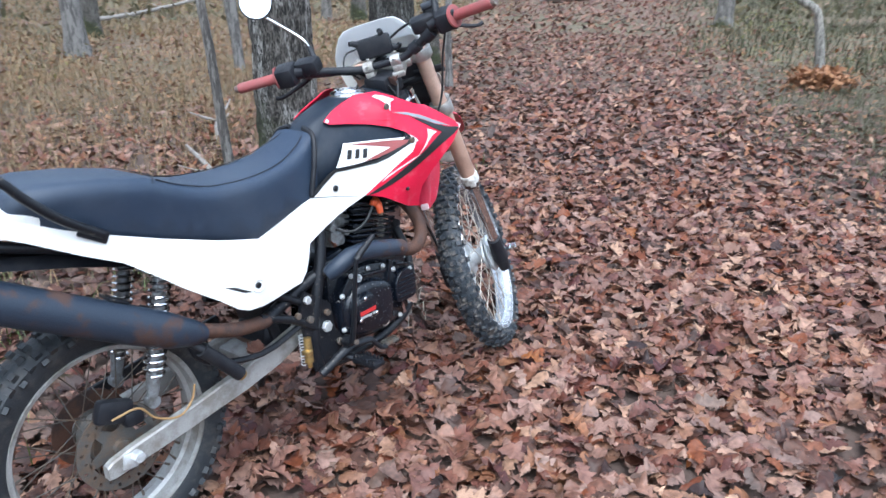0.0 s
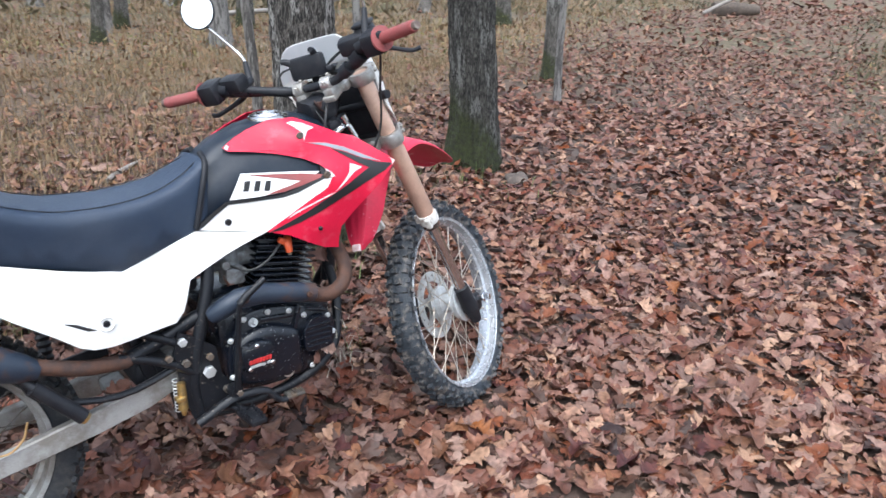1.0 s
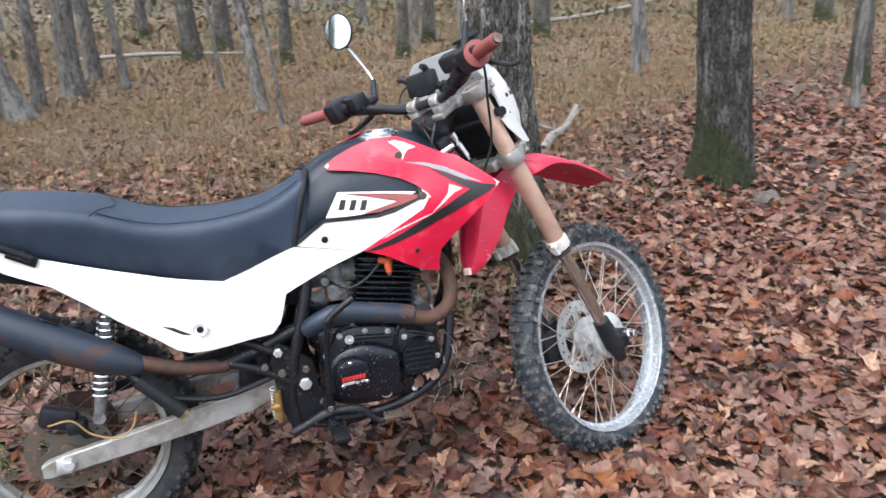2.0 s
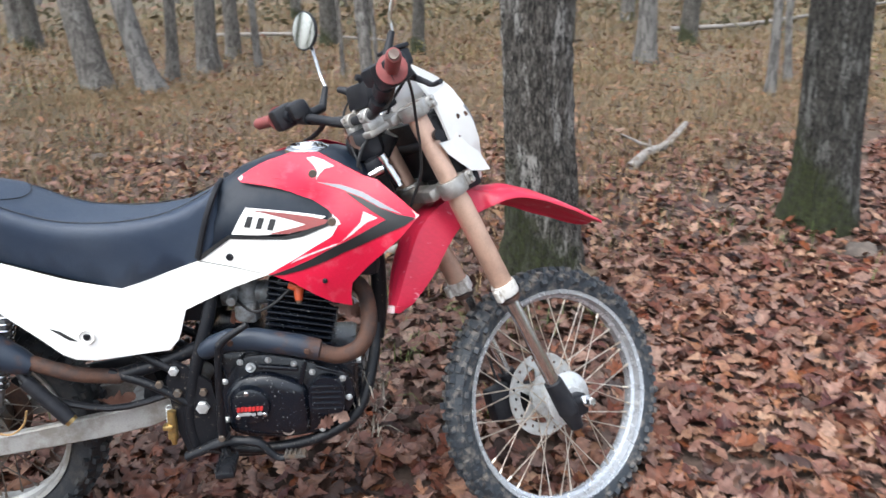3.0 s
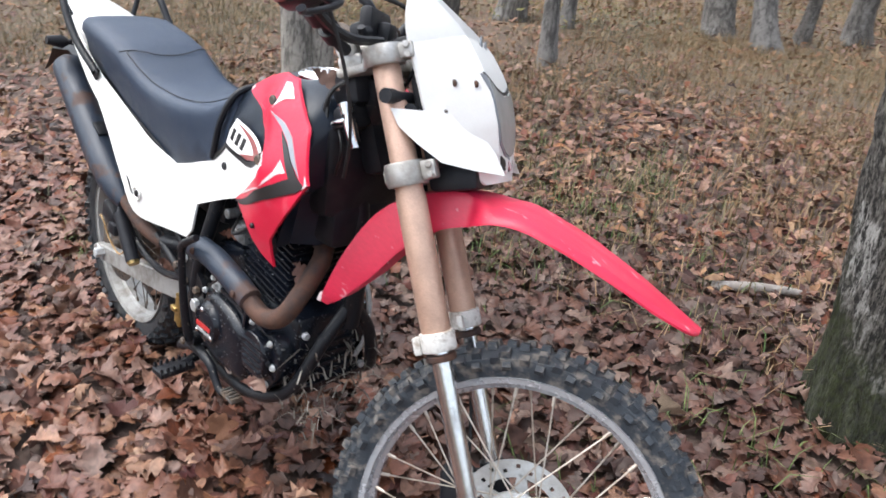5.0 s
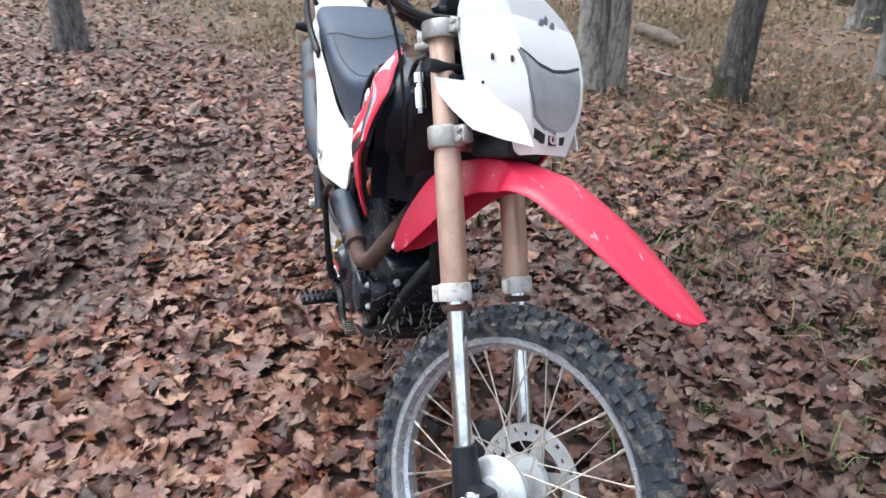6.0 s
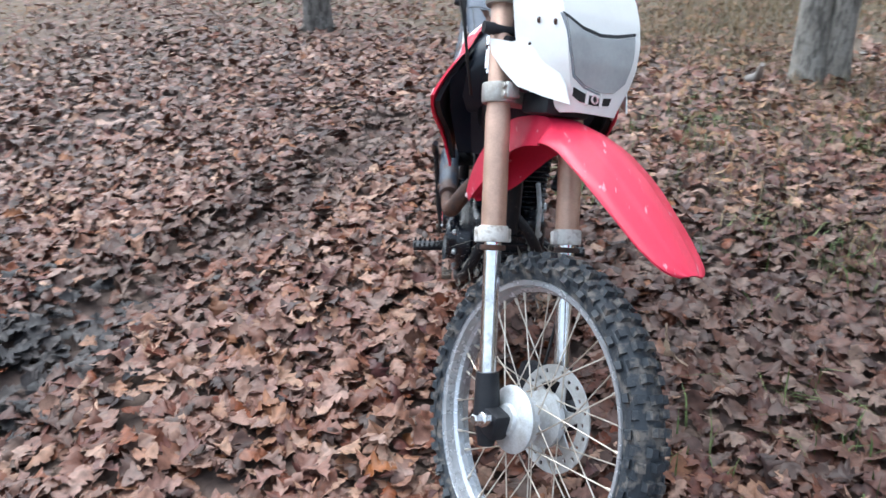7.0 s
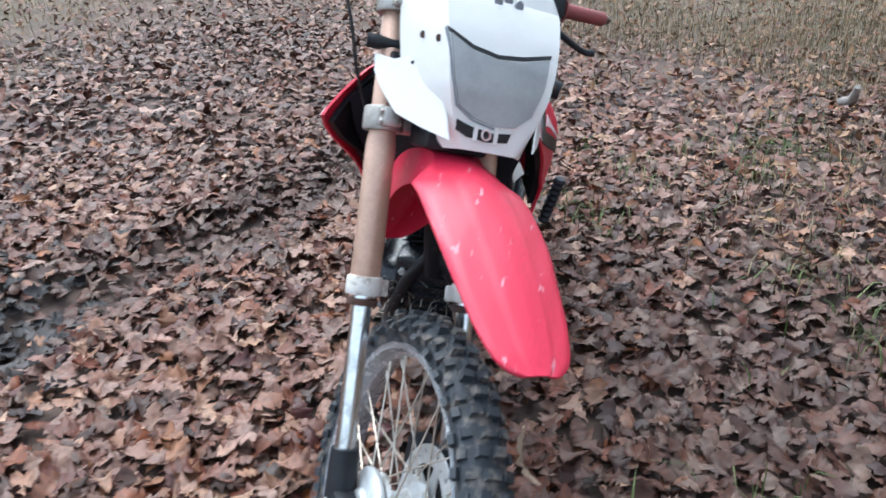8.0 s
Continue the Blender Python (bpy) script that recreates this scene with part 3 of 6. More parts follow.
def mask_row(z):
    return [float(np.interp(z, MZ[::-1], v[::-1])) for v in (MW, MC, ME)]


def mask_x(y, z):
    w, c, e = mask_row(z)
    s = min(abs(y - MID) / w, 1.0)
    return e + (c - e) * max(0.0, 1 - max(0.0, (s - 0.72) / 0.28)) ** 0.8 - 0.006 * s * s


def mask_shell(zs):
    bm = bmesh.new()
    outer, inner = [], []
    for z in zs:
        w, c, e = mask_row(z)
        ss = [math.sin(math.pi / 2 * (k / 12 - 1)) for k in range(25)]
        outer.append([(mask_x(MID + s * w, z), MID + s * w, z) for s in ss])
        inner.append([(mask_x(MID + s * w, z) - 0.004, MID + s * w * 0.975, z) for s in ss])
    ro, ri = rings(bm, outer, closed=False), rings(bm, inner, closed=False)
    for a, b in ((ro[0], ri[0]), (ro[-1], ri[-1]), ([r[0] for r in ro], [r[0] for r in ri]), ([r[-1] for r in ro], [r[-1] for r in ri])):
        for i in range(len(a) - 1):
            bm.faces.new((a[i], a[i + 1], b[i + 1], b[i]))
    return moved(bm, STEER)


zs = [0.112 - 0.362 * k / 28 for k in range(29)]
mask = part("headlight_mask", mask_shell(zs[8:]), WHITE, bike, "white plastic headlight mask", angle=50)
part("screen", mask_shell(zs[:9]), SCREEN, mask, "thin pale screen that lets light through", angle=50)
SWAP = Matrix(((0, 1, 0, 0), (1, 0, 0, 0), (0, 0, 1, 0), (0, 0, 0, 1)))


def on_mask(outline, by, thick):
    return moved(moved(slab(outline, lambda y, z: mask_x(y, z) + by, thick, along=(0, 1, 0), size=0.02), SWAP), STEER)


part("headlight", on_mask([(-0.062, -0.068), (-0.02, -0.090), (0.027, -0.098), (0.075, -0.092), (0.126, -0.079), (0.122, -0.13), (0.106, -0.180), (0.078, -0.202), (0.04, -0.206), (0.0, -0.198), (-0.032, -0.180), (-0.05, -0.13)], 0.003, 0.004), LENS, mask, "dull grey headlight lens")
# gap, rim and slot: shade put on as thin dark sheets
part("light_gap", on_mask([(-0.068, -0.058), (-0.02, -0.081), (0.027, -0.089), (0.075, -0.083), (0.131, -0.069), (0.129, -0.076), (0.075, -0.090), (0.027, -0.096), (-0.02, -0.088), (-0.066, -0.066)], 0.002, 0.003), INK, mask, "black strip painted for the shaded gap over the headlight")
part("light_gap", on_mask([(-0.070, -0.060), (-0.055, -0.13), (-0.037, -0.183), (-0.002, -0.203), (0.04, -0.211), (0.04, -0.208), (-0.0, -0.2), (-0.034, -0.18), (-0.052, -0.13), (-0.066, -0.064)], 0.0022, 0.003), DECAL, mask, "grey strip painted as shade along the headlight rim")
part("vent", on_mask([(-0.030, -0.203), (0.0, -0.212), (0.04, -0.217), (0.074, -0.213), (0.070, -0.229), (0.03, -0.233), (-0.008, -0.229), (-0.028, -0.220)], 0.002, 0.003), INK, mask, "black sheet painted for the shaded air slot under the headlight")
for y in (0.003, 0.041):
    part("vent_bar", on_mask([(y, -0.207), (y + 0.007, -0.208), (y + 0.008, -0.234), (y + 0.001, -0.234)], 0.0045, 0.003), WHITE, mask, "white bar across the air slot")
part("vent_ring", moved(lathe([(0.007, -0.003), (0.010, 0.002), (0.007, 0.003)], 20, "X", closed=True), STEER @ pose(mask_x(0.026, -0.222) + 0.004, 0.026, -0.222)), SCUFF, mask, "pale ring in the air slot")
for y, z, r in ((-0.089, -0.069, 0.0065), (-0.074, -0.077, 0.0065), (-0.092, -0.113, 0.0035), (0.146, -0.12, 0.005)):
    part("screw", moved(disc(r, 0.006, 14, "X"), STEER @ pose(mask_x(y, z) + 0.001, y, z, 0, 0, 35 if y < 0 else -35)), RUST, mask, "rusty screw")
for y, z, tall in ((0.026, 0.004, 1.3), (0.046, 0.010, 1.7), (0.066, 0.004, 1.3)):
    part("badge", moved(lathe([(0, 0.0015), (0.0075, 0.0015), (0.0085, -0.001), (0, -0.001)], 18, "X"), STEER @ pose(mask_x(y, z) + 0.001, y, z, 0, 12, 0) @ Matrix.Diagonal((1, 1, tall, 1))), DECAL, mask, "small blue-grey badge")
for s in (-1, 1):
    wing = slab([(0.055, -0.106), (0.004, -0.092), (0.012, -0.125), (0.036, -0.16), (0.068, -0.199), (0.115, -0.222), (0.160, -0.240), (0.152, -0.20), (0.132, -0.15), (0.120, -0.112), (0.09, -0.10)], lambda x, z: -0.133 + 0.076 * max(0.0, (x - 0.01) / 0.13) ** 1.25, 0.003)
    part("mask_wing", moved(wing if s < 0 else moved(mirrored(wing), pose(0, 0.078, 0)), STEER), WHITE, mask, "white plastic mask wing")
    tip = Vector((0.004, -0.150, -0.072)) if s < 0 else Vector((0.105, 0.192, -0.112))
    root = Vector((0.05, s * 0.08, -0.085)) if s > 0 else Vector((0.03, -0.05, -0.076))
    part("indicator_stub", moved(join(tube([root, root.lerp(tip, 0.8)], [0.010, 0.009, 0.011], 10), tube([root.lerp(tip, 0.76), tip], 0.013 if s < 0 else 0.017, 10)), STEER), BLACK, bike, "broken black indicator stub")

# front fender
FX = [(-0.255, -0.412, 0.012, 0.014), (-0.235, -0.385, 0.034, 0.04), (-0.18, -0.325, 0.052, 0.072), (-0.1, -0.262, 0.06, 0.085), (-0.03, -0.242, 0.062, 0.078), (0.04, -0.244, 0.062, 0.066), (0.095, -0.255, 0.062, 0.06), (0.125, -0.266, 0.0856, 0.05), (0.155, -0.28, 0.0963, 0.04), (0.2, -0.303, 0.1006, 0.036), (0.266, -0.358, 0.1, 0.032), (0.339, -0.434, 0.09, 0.027), (0.395, -0.502, 0.076, 0.02), (0.425, -0.54, 0.062, 0.013), (0.438, -0.557, 0.046, 0.009), (0.445, -0.566, 0.027, 0.005)]
fx = smooth_line([(x, 0, z) for x, z, w, d in FX], 5)
fw = smooth_line([(w, 0, d) for x, z, w, d in FX], 5)
bm = bmesh.new()
top, low = [], []
for i, (p, q) in enumerate(zip(fx, fw)):
    d = (fx[min(i + 1, len(fx) - 1)] - fx[max(i - 1, 0)]).normalized()
    nrm = Vector((-d.z, 0, d.x))
    w, drop = max(q.x, 0.004), max(q.z, 0.001)
    blade = min(1.0, max(0.0, (p.x - 0.085) / 0.06))
    row = []
    for k in range(33):
        s = k / 16 - 1
        wall = 0.10 * s * s + 0.90 * min(1.0, max(0.0, (abs(s) - 0.76) / 0.24)) ** 1.15
        bowed = 0.82 * abs(s) ** 1.6 + 0.18 * min(1.0, max(0.0, (abs(s) - 0.9) / 0.1))
        step = 0.0022 * min(1.0, max(0.0, (abs(s) - 0.36) / 0.10)) * blade * min(1, w / 0.05)
        dent = 0.002 * noise.noise(Vector((p.x * 22, s * 3.0, 3.0)))
        row.append(p + Vector((0, s * w, 0)) - nrm * (drop * (wall + (bowed - wall) * blade) + step + dent))
    top.append(row)
    low.append([v - nrm * 0.004 for v in row])
ro, ri = rings(bm, top, closed=False), rings(bm, low, closed=False)
for a, b in ((ro[0], ri[0]), (ro[-1], ri[-1]), ([r[0] for r in ro], [r[0] for r in ri]), ([r[-1] for r in ro], [r[-1] for r in ri])):
    for i in range(len(a) - 1):
        bm.faces.new((a[i], a[i + 1], b[i + 1], b[i]))
fender = part("front_fender", moved(bm, STEER @ pose(0, 0.012, 0)), FENDER, bike, "scratched red plastic front fender", angle=45)

part("scuff", moved(block(0.020, 0.026, 0.010, 0.003, (-0.252, 0.012, -0.404), (0, -52, 0)), STEER), SCUFF, fender, "worn white tip")

# fuel tank, seat and side panels
bm = bmesh.new()
loops = []
for x, top_z, low_z in ((0.655, 0.86, 0.76), (0.68, 0.915, 0.77), (0.72, 0.95, 0.78), (0.765, 0.981, 0.79), (0.842, 1.012, 0.80), (0.925, 1.028, 0.80), (1.0, 1.03, 0.80), (1.05, 1.018, 0.82), (1.085, 0.985, 0.85)):
    z2 = low_z + 0.55 * (top_z - low_z)
    w2, w1 = -SIDE(x, z2) - 0.008, -SIDE(x, low_z + 0.03) - 0.010
    if x > 1.0:
        w2 *= 1 - 2.2 * (x - 1.0)
        w1 *= 1 - 2.2 * (x - 1.0)
    half = [(0, top_z), (0.035, top_z - 0.002), (0.07, top_z - 0.012), (w2 * 0.86, top_z - 0.035), (w2 * 0.97, top_z - 0.065), (w2, z2), (w1, low_z + 0.03), (w1 * 0.8, low_z), (0, low_z)]
    if x > 0.7:
        half = [(min(y, max(0.03, -SIDE(x, z) - 0.012)) if z > z2 else y, z) for y, z in half]
    loops.append([(x, -y, z) for y, z in half] + [(x, y, z) for y, z in half[-2:0:-1]])
rings(bm, loops)
tank = part("fuel_tank", bm, TANK, bike, "black fuel tank", angle=50)
cap = join(lathe([(0.0, 0.012), (0.024, 0.012), (0.027, 0.009), (0.031, 0.008), (0.034, 0.011), (0.040, 0.011), (0.043, 0.007), (0.050, 0.006), (0.055, 0.002), (0.056, -0.004), (0.0, -0.004)], 40, "Z"), block(0.034, 0.010, 0.005, 0.002, (0, 0, 0.013)))
part("fuel_cap", moved(cap, pose(0.932, 0, 1.024, 0, -2, 0)), CHROME, tank, "silver fuel cap")

bm = bmesh.new()
loops = []
for x, zt, zb, wt, wb in ((-0.125, 0.93, 0.90, 0.07, 0.06), (-0.115, 0.955, 0.885, 0.098, 0.085), (-0.07, 0.968, 0.866, 0.118, 0.10), (-0.02, 0.970, 0.85, 0.126, 0.105), (0.09, 0.957, 0.825, 0.129, 0.107), (0.19, 0.937, 0.79, 0.129, 0.108), (0.255, 0.910, 0.77, 0.127, 0.108), (0.30, 0.892, 0.757, 0.125, 0.107), (0.36, 0.878, 0.738, 0.122, 0.105), (0.475, 0.872, 0.706, 0.116, 0.101), (0.55, 0.879, 0.732, 0.108, 0.100), (0.62, 0.893, 0.757, 0.099, 0.098), (0.68, 0.922, 0.775, 0.090, 0.098), (0.712, 0.948, 0.80, 0.082, 0.096), (0.718, 0.945, 0.82, 0.076, 0.09)):
    mid = zb + 0.45 * (zt - zb)
    half = [(0, zt), (0.5 * wt, zt - 0.001), (0.84 * wt, zt - 0.005), (0.96 * wt, zt - 0.017), (wt * 0.995, zt - 0.038), (0.5 * (wt + wb), mid), (wb, zb), (wb * 0.9, zb - 0.006), (0, zb - 0.006)]
    loops.append([(x - 0.012 * (z < mid) * (x > 0.66), -y, z) for y, z in half] + [(x - 0.012 * (z < mid) * (x > 0.66), y, z) for y, z in half[-2:0:-1]])
rings(bm, loops)
bmesh.ops.subdivide_edges(bm, edges=bm.edges[:], cuts=1, smooth=0.6)
seat = part("seat", bm, SEAT, bike, "long dark blue-black vinyl seat", angle=60)
for s in (-1, 1):
    part("seat_strap", tube([(0.722, s * 0.03, 0.955), (0.715, s * 0.078, 0.935), (0.692, s * 0.101, 0.87), (0.667, s * 0.106, 0.78)], 0.0075, 8, bend=5), BLACK, seat)

for s in (-1, 1):
    part("seam", tube([(0.722, s * 0.035, 0.949), (0.66, s * 0.062, 0.914), (0.58, s * 0.080, 0.884), (0.475, s * 0.092, 0.871), (0.36, s * 0.100, 0.876), (0.27, s * 0.106, 0.900), (0.21, s * 0.110, 0.926)], 0.0014, 6, bend=5), BLACK, seat, "stitched seam")
part("seam", tube([(0.195, -0.122, 0.922), (0.215, -0.09, 0.929), (0.235, -0.04, 0.922), (0.24, 0, 0.920), (0.235, 0.04, 0.922), (0.215, 0.09, 0.929), (0.195, 0.122, 0.922)], 0.0014, 6, bend=5), BLACK, seat, "stitched cross seam")

panels = both("side_panel", [(0.667, 0.772), (0.57, 0.738), (0.478, 0.706), (0.345, 0.741), (0.2, 0.786), (0.07, 0.831), (-0.02, 0.866), (-0.15, 0.925), (-0.16, 0.888), (-0.10, 0.860), (0.0, 0.806), (0.085, 0.765), (0.15, 0.716), (0.22, 0.660), (0.30, 0.603), (0.345, 0.567), (0.375, 0.554), (0.42, 0.551), (0.583, 0.553), (0.606, 0.578), (0.614, 0.6), (0.630, 0.655), (0.74, 0.705), (0.838, 0.745)], 0.0, 0.005, WHITE, "white plastic side panel")
# no hole is cut: a black sheet paints its shade
both("air_slot", [(0.318, 0.632), (0.345, 0.626), (0.386, 0.603), (0.366, 0.605)], 0.0015, 0.003, INK, "black sheet painted for the slot's shaded hole", panels)
for s, p in zip((-1, 1), panels):
    for x, z in ((0.408, 0.613),):
        part("bolt_dish", moved(lathe([(0.006, 0.001), (0.014, -0.001 * s), (0.017, 0.003 * s), (0.020, 0.0)], 24), pose(x, s * (-SIDE(x, z) + 0.001), z)), WHITE, p)
        part("panel_bolt", moved(disc(0.0085, 0.008, 12), pose(x, s * (-SIDE(x, z) + 0.001), z)), FRAME, p, "dark panel bolt")
trims = both("tank_trim", [(0.670, 0.775), (0.70, 0.796), (0.750, 0.831), (0.83, 0.833), (0.888, 0.836), (0.927, 0.845), (1.008, 0.884), (1.014, 0.878), (0.998, 0.852), (0.933, 0.806), (0.88, 0.772), (0.838, 0.746)], 0.002, 0.005, WHITE, "white plastic tank trim")
for s, p in zip((-1, 1), trims):
    part("panel_bolt", moved(disc(0.009, 0.008, 14), pose(0.746, s * (-SIDE(0.746, 0.785) + 0.004), 0.785)), FRAME, p, "dark bolt")
both("trim_line", [(0.664, 0.776), (0.680, 0.792), (0.746, 0.838), (0.80, 0.839), (0.88, 0.840), (0.92, 0.853), (1.003, 0.890), (1.010, 0.885), (0.927, 0.844), (0.888, 0.834), (0.75, 0.831), (0.686, 0.783), (0.669, 0.773)], 0.0045, 0.004, INK, "black edge line", trims)
shrouds = both("tank_shroud", [(0.770, 0.966), (0.802, 0.987), (0.84, 1.006), (0.90, 1.026), (0.965, 1.028), (1.014, 1.008), (1.072, 0.981), (1.105, 0.973), (1.15, 0.941), (1.199, 0.903), (1.157, 0.852), (1.076, 0.775), (1.040, 0.735), (1.035, 0.70), (1.036, 0.672), (0.99, 0.682), (0.950, 0.702), (0.898, 0.730), (0.840, 0.747), (0.90, 0.785), (0.96, 0.826), (1.0, 0.853), (1.016, 0.880), (1.006, 0.896), (0.990, 0.911), (0.953, 0.929), (0.898, 0.943), (0.835, 0.953), (0.779, 0.958)], 0.004, 0.006, RED, "scratched red plastic tank shroud")
both("shroud_liner", [(1.0, 1.0), (1.064, 0.975), (1.125, 0.93), (1.178, 0.884), (1.13, 0.836), (1.065, 0.785), (1.030, 0.745), (1.022, 0.69), (0.95, 0.71), (0.93, 0.80), (0.99, 0.88)], -0.004, 0.012, BLACK, "black inner face", shrouds)
both("silver_stripe", [(0.967, 0.969), (1.02, 0.963), (1.07, 0.948), (1.11, 0.928), (1.16, 0.904), (1.11, 0.917), (1.069, 0.937), (1.019, 0.955)], 0.0055, 0.002, DECAL, "grey stripe", shrouds)
both("black_stripe", [(0.842, 0.744), (0.878, 0.749), (0.92, 0.763), (0.977, 0.789), (1.027, 0.815), (1.078, 0.838), (1.122, 0.859), (1.167, 0.880), (1.189, 0.896), (1.144, 0.901), (1.112, 0.885), (1.068, 0.861), (1.03, 0.841), (0.992, 0.821), (0.941, 0.790), (0.898, 0.768), (0.861, 0.752)], 0.0062, 0.0022, INK, "broad black stripe", shrouds)
both("white_edge", [(0.894, 0.777), (0.941, 0.801), (0.992, 0.825), (1.02, 0.838), (1.0, 0.832), (0.945, 0.807), (0.91, 0.790)], 0.0055, 0.002, SCUFF, "worn white edge", shrouds)
both("dark_streak", [(1.03, 0.949), (1.069, 0.935), (1.109, 0.916), (1.15, 0.903), (1.186, 0.898), (1.128, 0.888), (1.094, 0.907), (1.060, 0.929)], 0.0064, 0.0022, INK, "black lower half of the stripe", shrouds)
both("scuff", [(0.939, 1.017), (0.955, 1.020), (0.979, 1.014), (1.006, 1.001), (0.983, 0.996), (0.972, 0.986), (0.963, 0.974), (0.966, 0.993), (0.956, 1.004)], 0.0052, 0.002, SCUFF, "worn white scuff", shrouds)
both("scuff", [(1.072, 0.908), (1.104, 0.894), (1.079, 0.884), (1.048, 0.860), (1.020, 0.840), (1.042, 0.862), (1.064, 0.884)], 0.0052, 0.002, SCUFF, "worn white arrow", shrouds)
both("scuff", [(1.0, 0.902), (1.015, 0.890), (1.020, 0.881), (1.010, 0.878), (1.002, 0.889)], 0.0053, 0.002, SCUFF, "worn white edge", shrouds)
both("scuff", [(0.772, 0.966), (0.780, 0.974), (0.784, 0.969), (0.778, 0.961)], 0.0053, 0.002, SCUFF, "worn white corner", shrouds)
both("scuff", [(1.182, 0.914), (1.1985, 0.903), (1.188, 0.892), (1.191, 0.903)], 0.0066, 0.002, SCUFF, "worn white corner", shrouds)
for s, p in zip((-1, 1), shrouds):
    for x, z, r in ((0.956, 0.987, 0.010), (1.0, 0.886, 0.010), (0.976, 0.741, 0.006)):
        part("shroud_bolt", moved(disc(r, 0.008, 14), pose(x, s * (-SIDE(x, z) + 0.006), z)), FRAME if r < 0.01 else DARKCAST, p, "dull grey bolt")
badges = both("badge_plate", [(0.755, 0.842), (0.777, 0.881), (0.792, 0.905), (0.874, 0.899), (0.985, 0.895), (0.952, 0.876), (0.896, 0.848), (0.826, 0.843)], 0.0045, 0.003, WHITE, "white badge plate with dark bars", trims)
both("red_flash", [(0.811, 0.8995), (0.899, 0.895), (0.990, 0.888), (0.984, 0.880), (0.939, 0.862), (0.892, 0.848), (0.848, 0.846), (0.880, 0.855), (0.912, 0.864), (0.937, 0.873), (0.87, 0.887)], 0.006, 0.002, GRIP, "red flash", badges)
both("white_line", [(0.80, 0.9035), (0.874, 0.8985), (0.975, 0.893), (0.93, 0.8925), (0.86, 0.8965)], 0.0064, 0.002, WHITE, "thin white line", badges)

for x0 in (0.788, 0.815, 0.842):
    both("dark_bar", [(x0, 0.8615 - 0.1 * (x0 - 0.79)), (x0 + 0.014, 0.8605 - 0.1 * (x0 - 0.79)), (x0 + 0.023, 0.8855 - 0.1 * (x0 - 0.79)), (x0 + 0.009, 0.8865 - 0.1 * (x0 - 0.79))], 0.0062, 0.002, INK, "slanted dark block", badges)

# tail, rack and rear end
bm = bmesh.new()
loops = []
for x, zt, zb, w in ((-0.06, 0.93, 0.86, 0.108), (-0.16, 0.955, 0.875, 0.105), (-0.26, 0.975, 0.90, 0.092), (-0.36, 0.99, 0.935, 0.072), (-0.43, 0.995, 0.965, 0.05)):
    half = [(0, zt), (0.6 * w, zt - 0.004), (w, zt - 0.025), (w * 1.02, 0.5 * (zt + zb)), (w * 0.9, zb), (0, zb)]
    loops.append([(x, -y, z) for y, z in half] + [(x, y, z) for y, z in half[-2:0:-1]])
rings(bm, loops)
part("tail_cowl", bm, WHITE, bike, "white plastic tail", angle=50)
bm = bmesh.new()
loops = []
for x, z, w in ((0.30, 0.70, 0.07), (0.15, 0.755, 0.085), (0.0, 0.80, 0.09), (-0.15, 0.835, 0.085), (-0.30, 0.855, 0.08), (-0.45, 0.83, 0.075), (-0.55, 0.74, 0.07)):
    half = [(0, z), (0.7 * w, z - 0.004), (w, z - 0.03), (w * 0.97, z - 0.03), (0.66 * w, z - 0.012), (0, z - 0.008)]
    loops.append([(x, -y, zz) for y, zz in half] + [(x, y, zz) for y, zz in half[-2:0:-1]])
rings(bm, loops)
part("rear_mudguard", bm, BLACK, bike, "black plastic rear mudguard")
rack = part("luggage_rack", tube([(0.055, -0.13, 0.838), (-0.03, -0.142, 0.895), (-0.09, -0.145, 0.95), (-0.16, -0.14, 1.018), (-0.30, -0.13, 1.028), (-0.44, -0.11, 1.03), (-0.48, 0, 1.03), (-0.44, 0.11, 1.03), (-0.30, 0.13, 1.028), (-0.16, 0.14, 1.018), (-0.09, 0.145, 0.95), (-0.03, 0.142, 0.895), (0.055, 0.13, 0.838)], 0.011, 10, bend=4), FRAME, bike, "black steel luggage rack")
for x in (-0.17, -0.24, -0.31, -0.38):
    part("rack_bar", tube([(x, -0.132, 1.026), (x, 0, 1.031), (x, 0.132, 1.026)], 0.007, 8), FRAME, rack)
for s in (-1, 1):
    part("rack_foot", block(0.07, 0.008, 0.028, 0.003, (0.035, s * 0.131, 0.845), (0, 30, 0)), FRAME, rack)
    part("rack_post", tube([(-0.22, s * 0.09, 0.94), (-0.24, s * 0.128, 1.026)], 0.008, 8), FRAME, rack)
    part("rear_indicator", join(tube([(-0.20, s * 0.07, 0.865), (-0.20, s * 0.125, 0.87)], 0.008, 8), tube([(-0.20, s * 0.115, 0.87), (-0.20, s * 0.130, 0.87), (-0.20, s * 0.172, 0.875)], [0.012, 0.020, 0.012], 12)), BLACK, bike, "black rear indicator")

# frame
# black blocks added to close the gap, which looks deep black
part("wiring_cover", join(block(0.13, 0.20, 0.20, 0.03, (1.035, 0, 0.875)), block(0.10, 0.15, 0.10, 0.02, (1.05, 0, 0.76))), BLACK, bike, "added black filler behind the steering head")

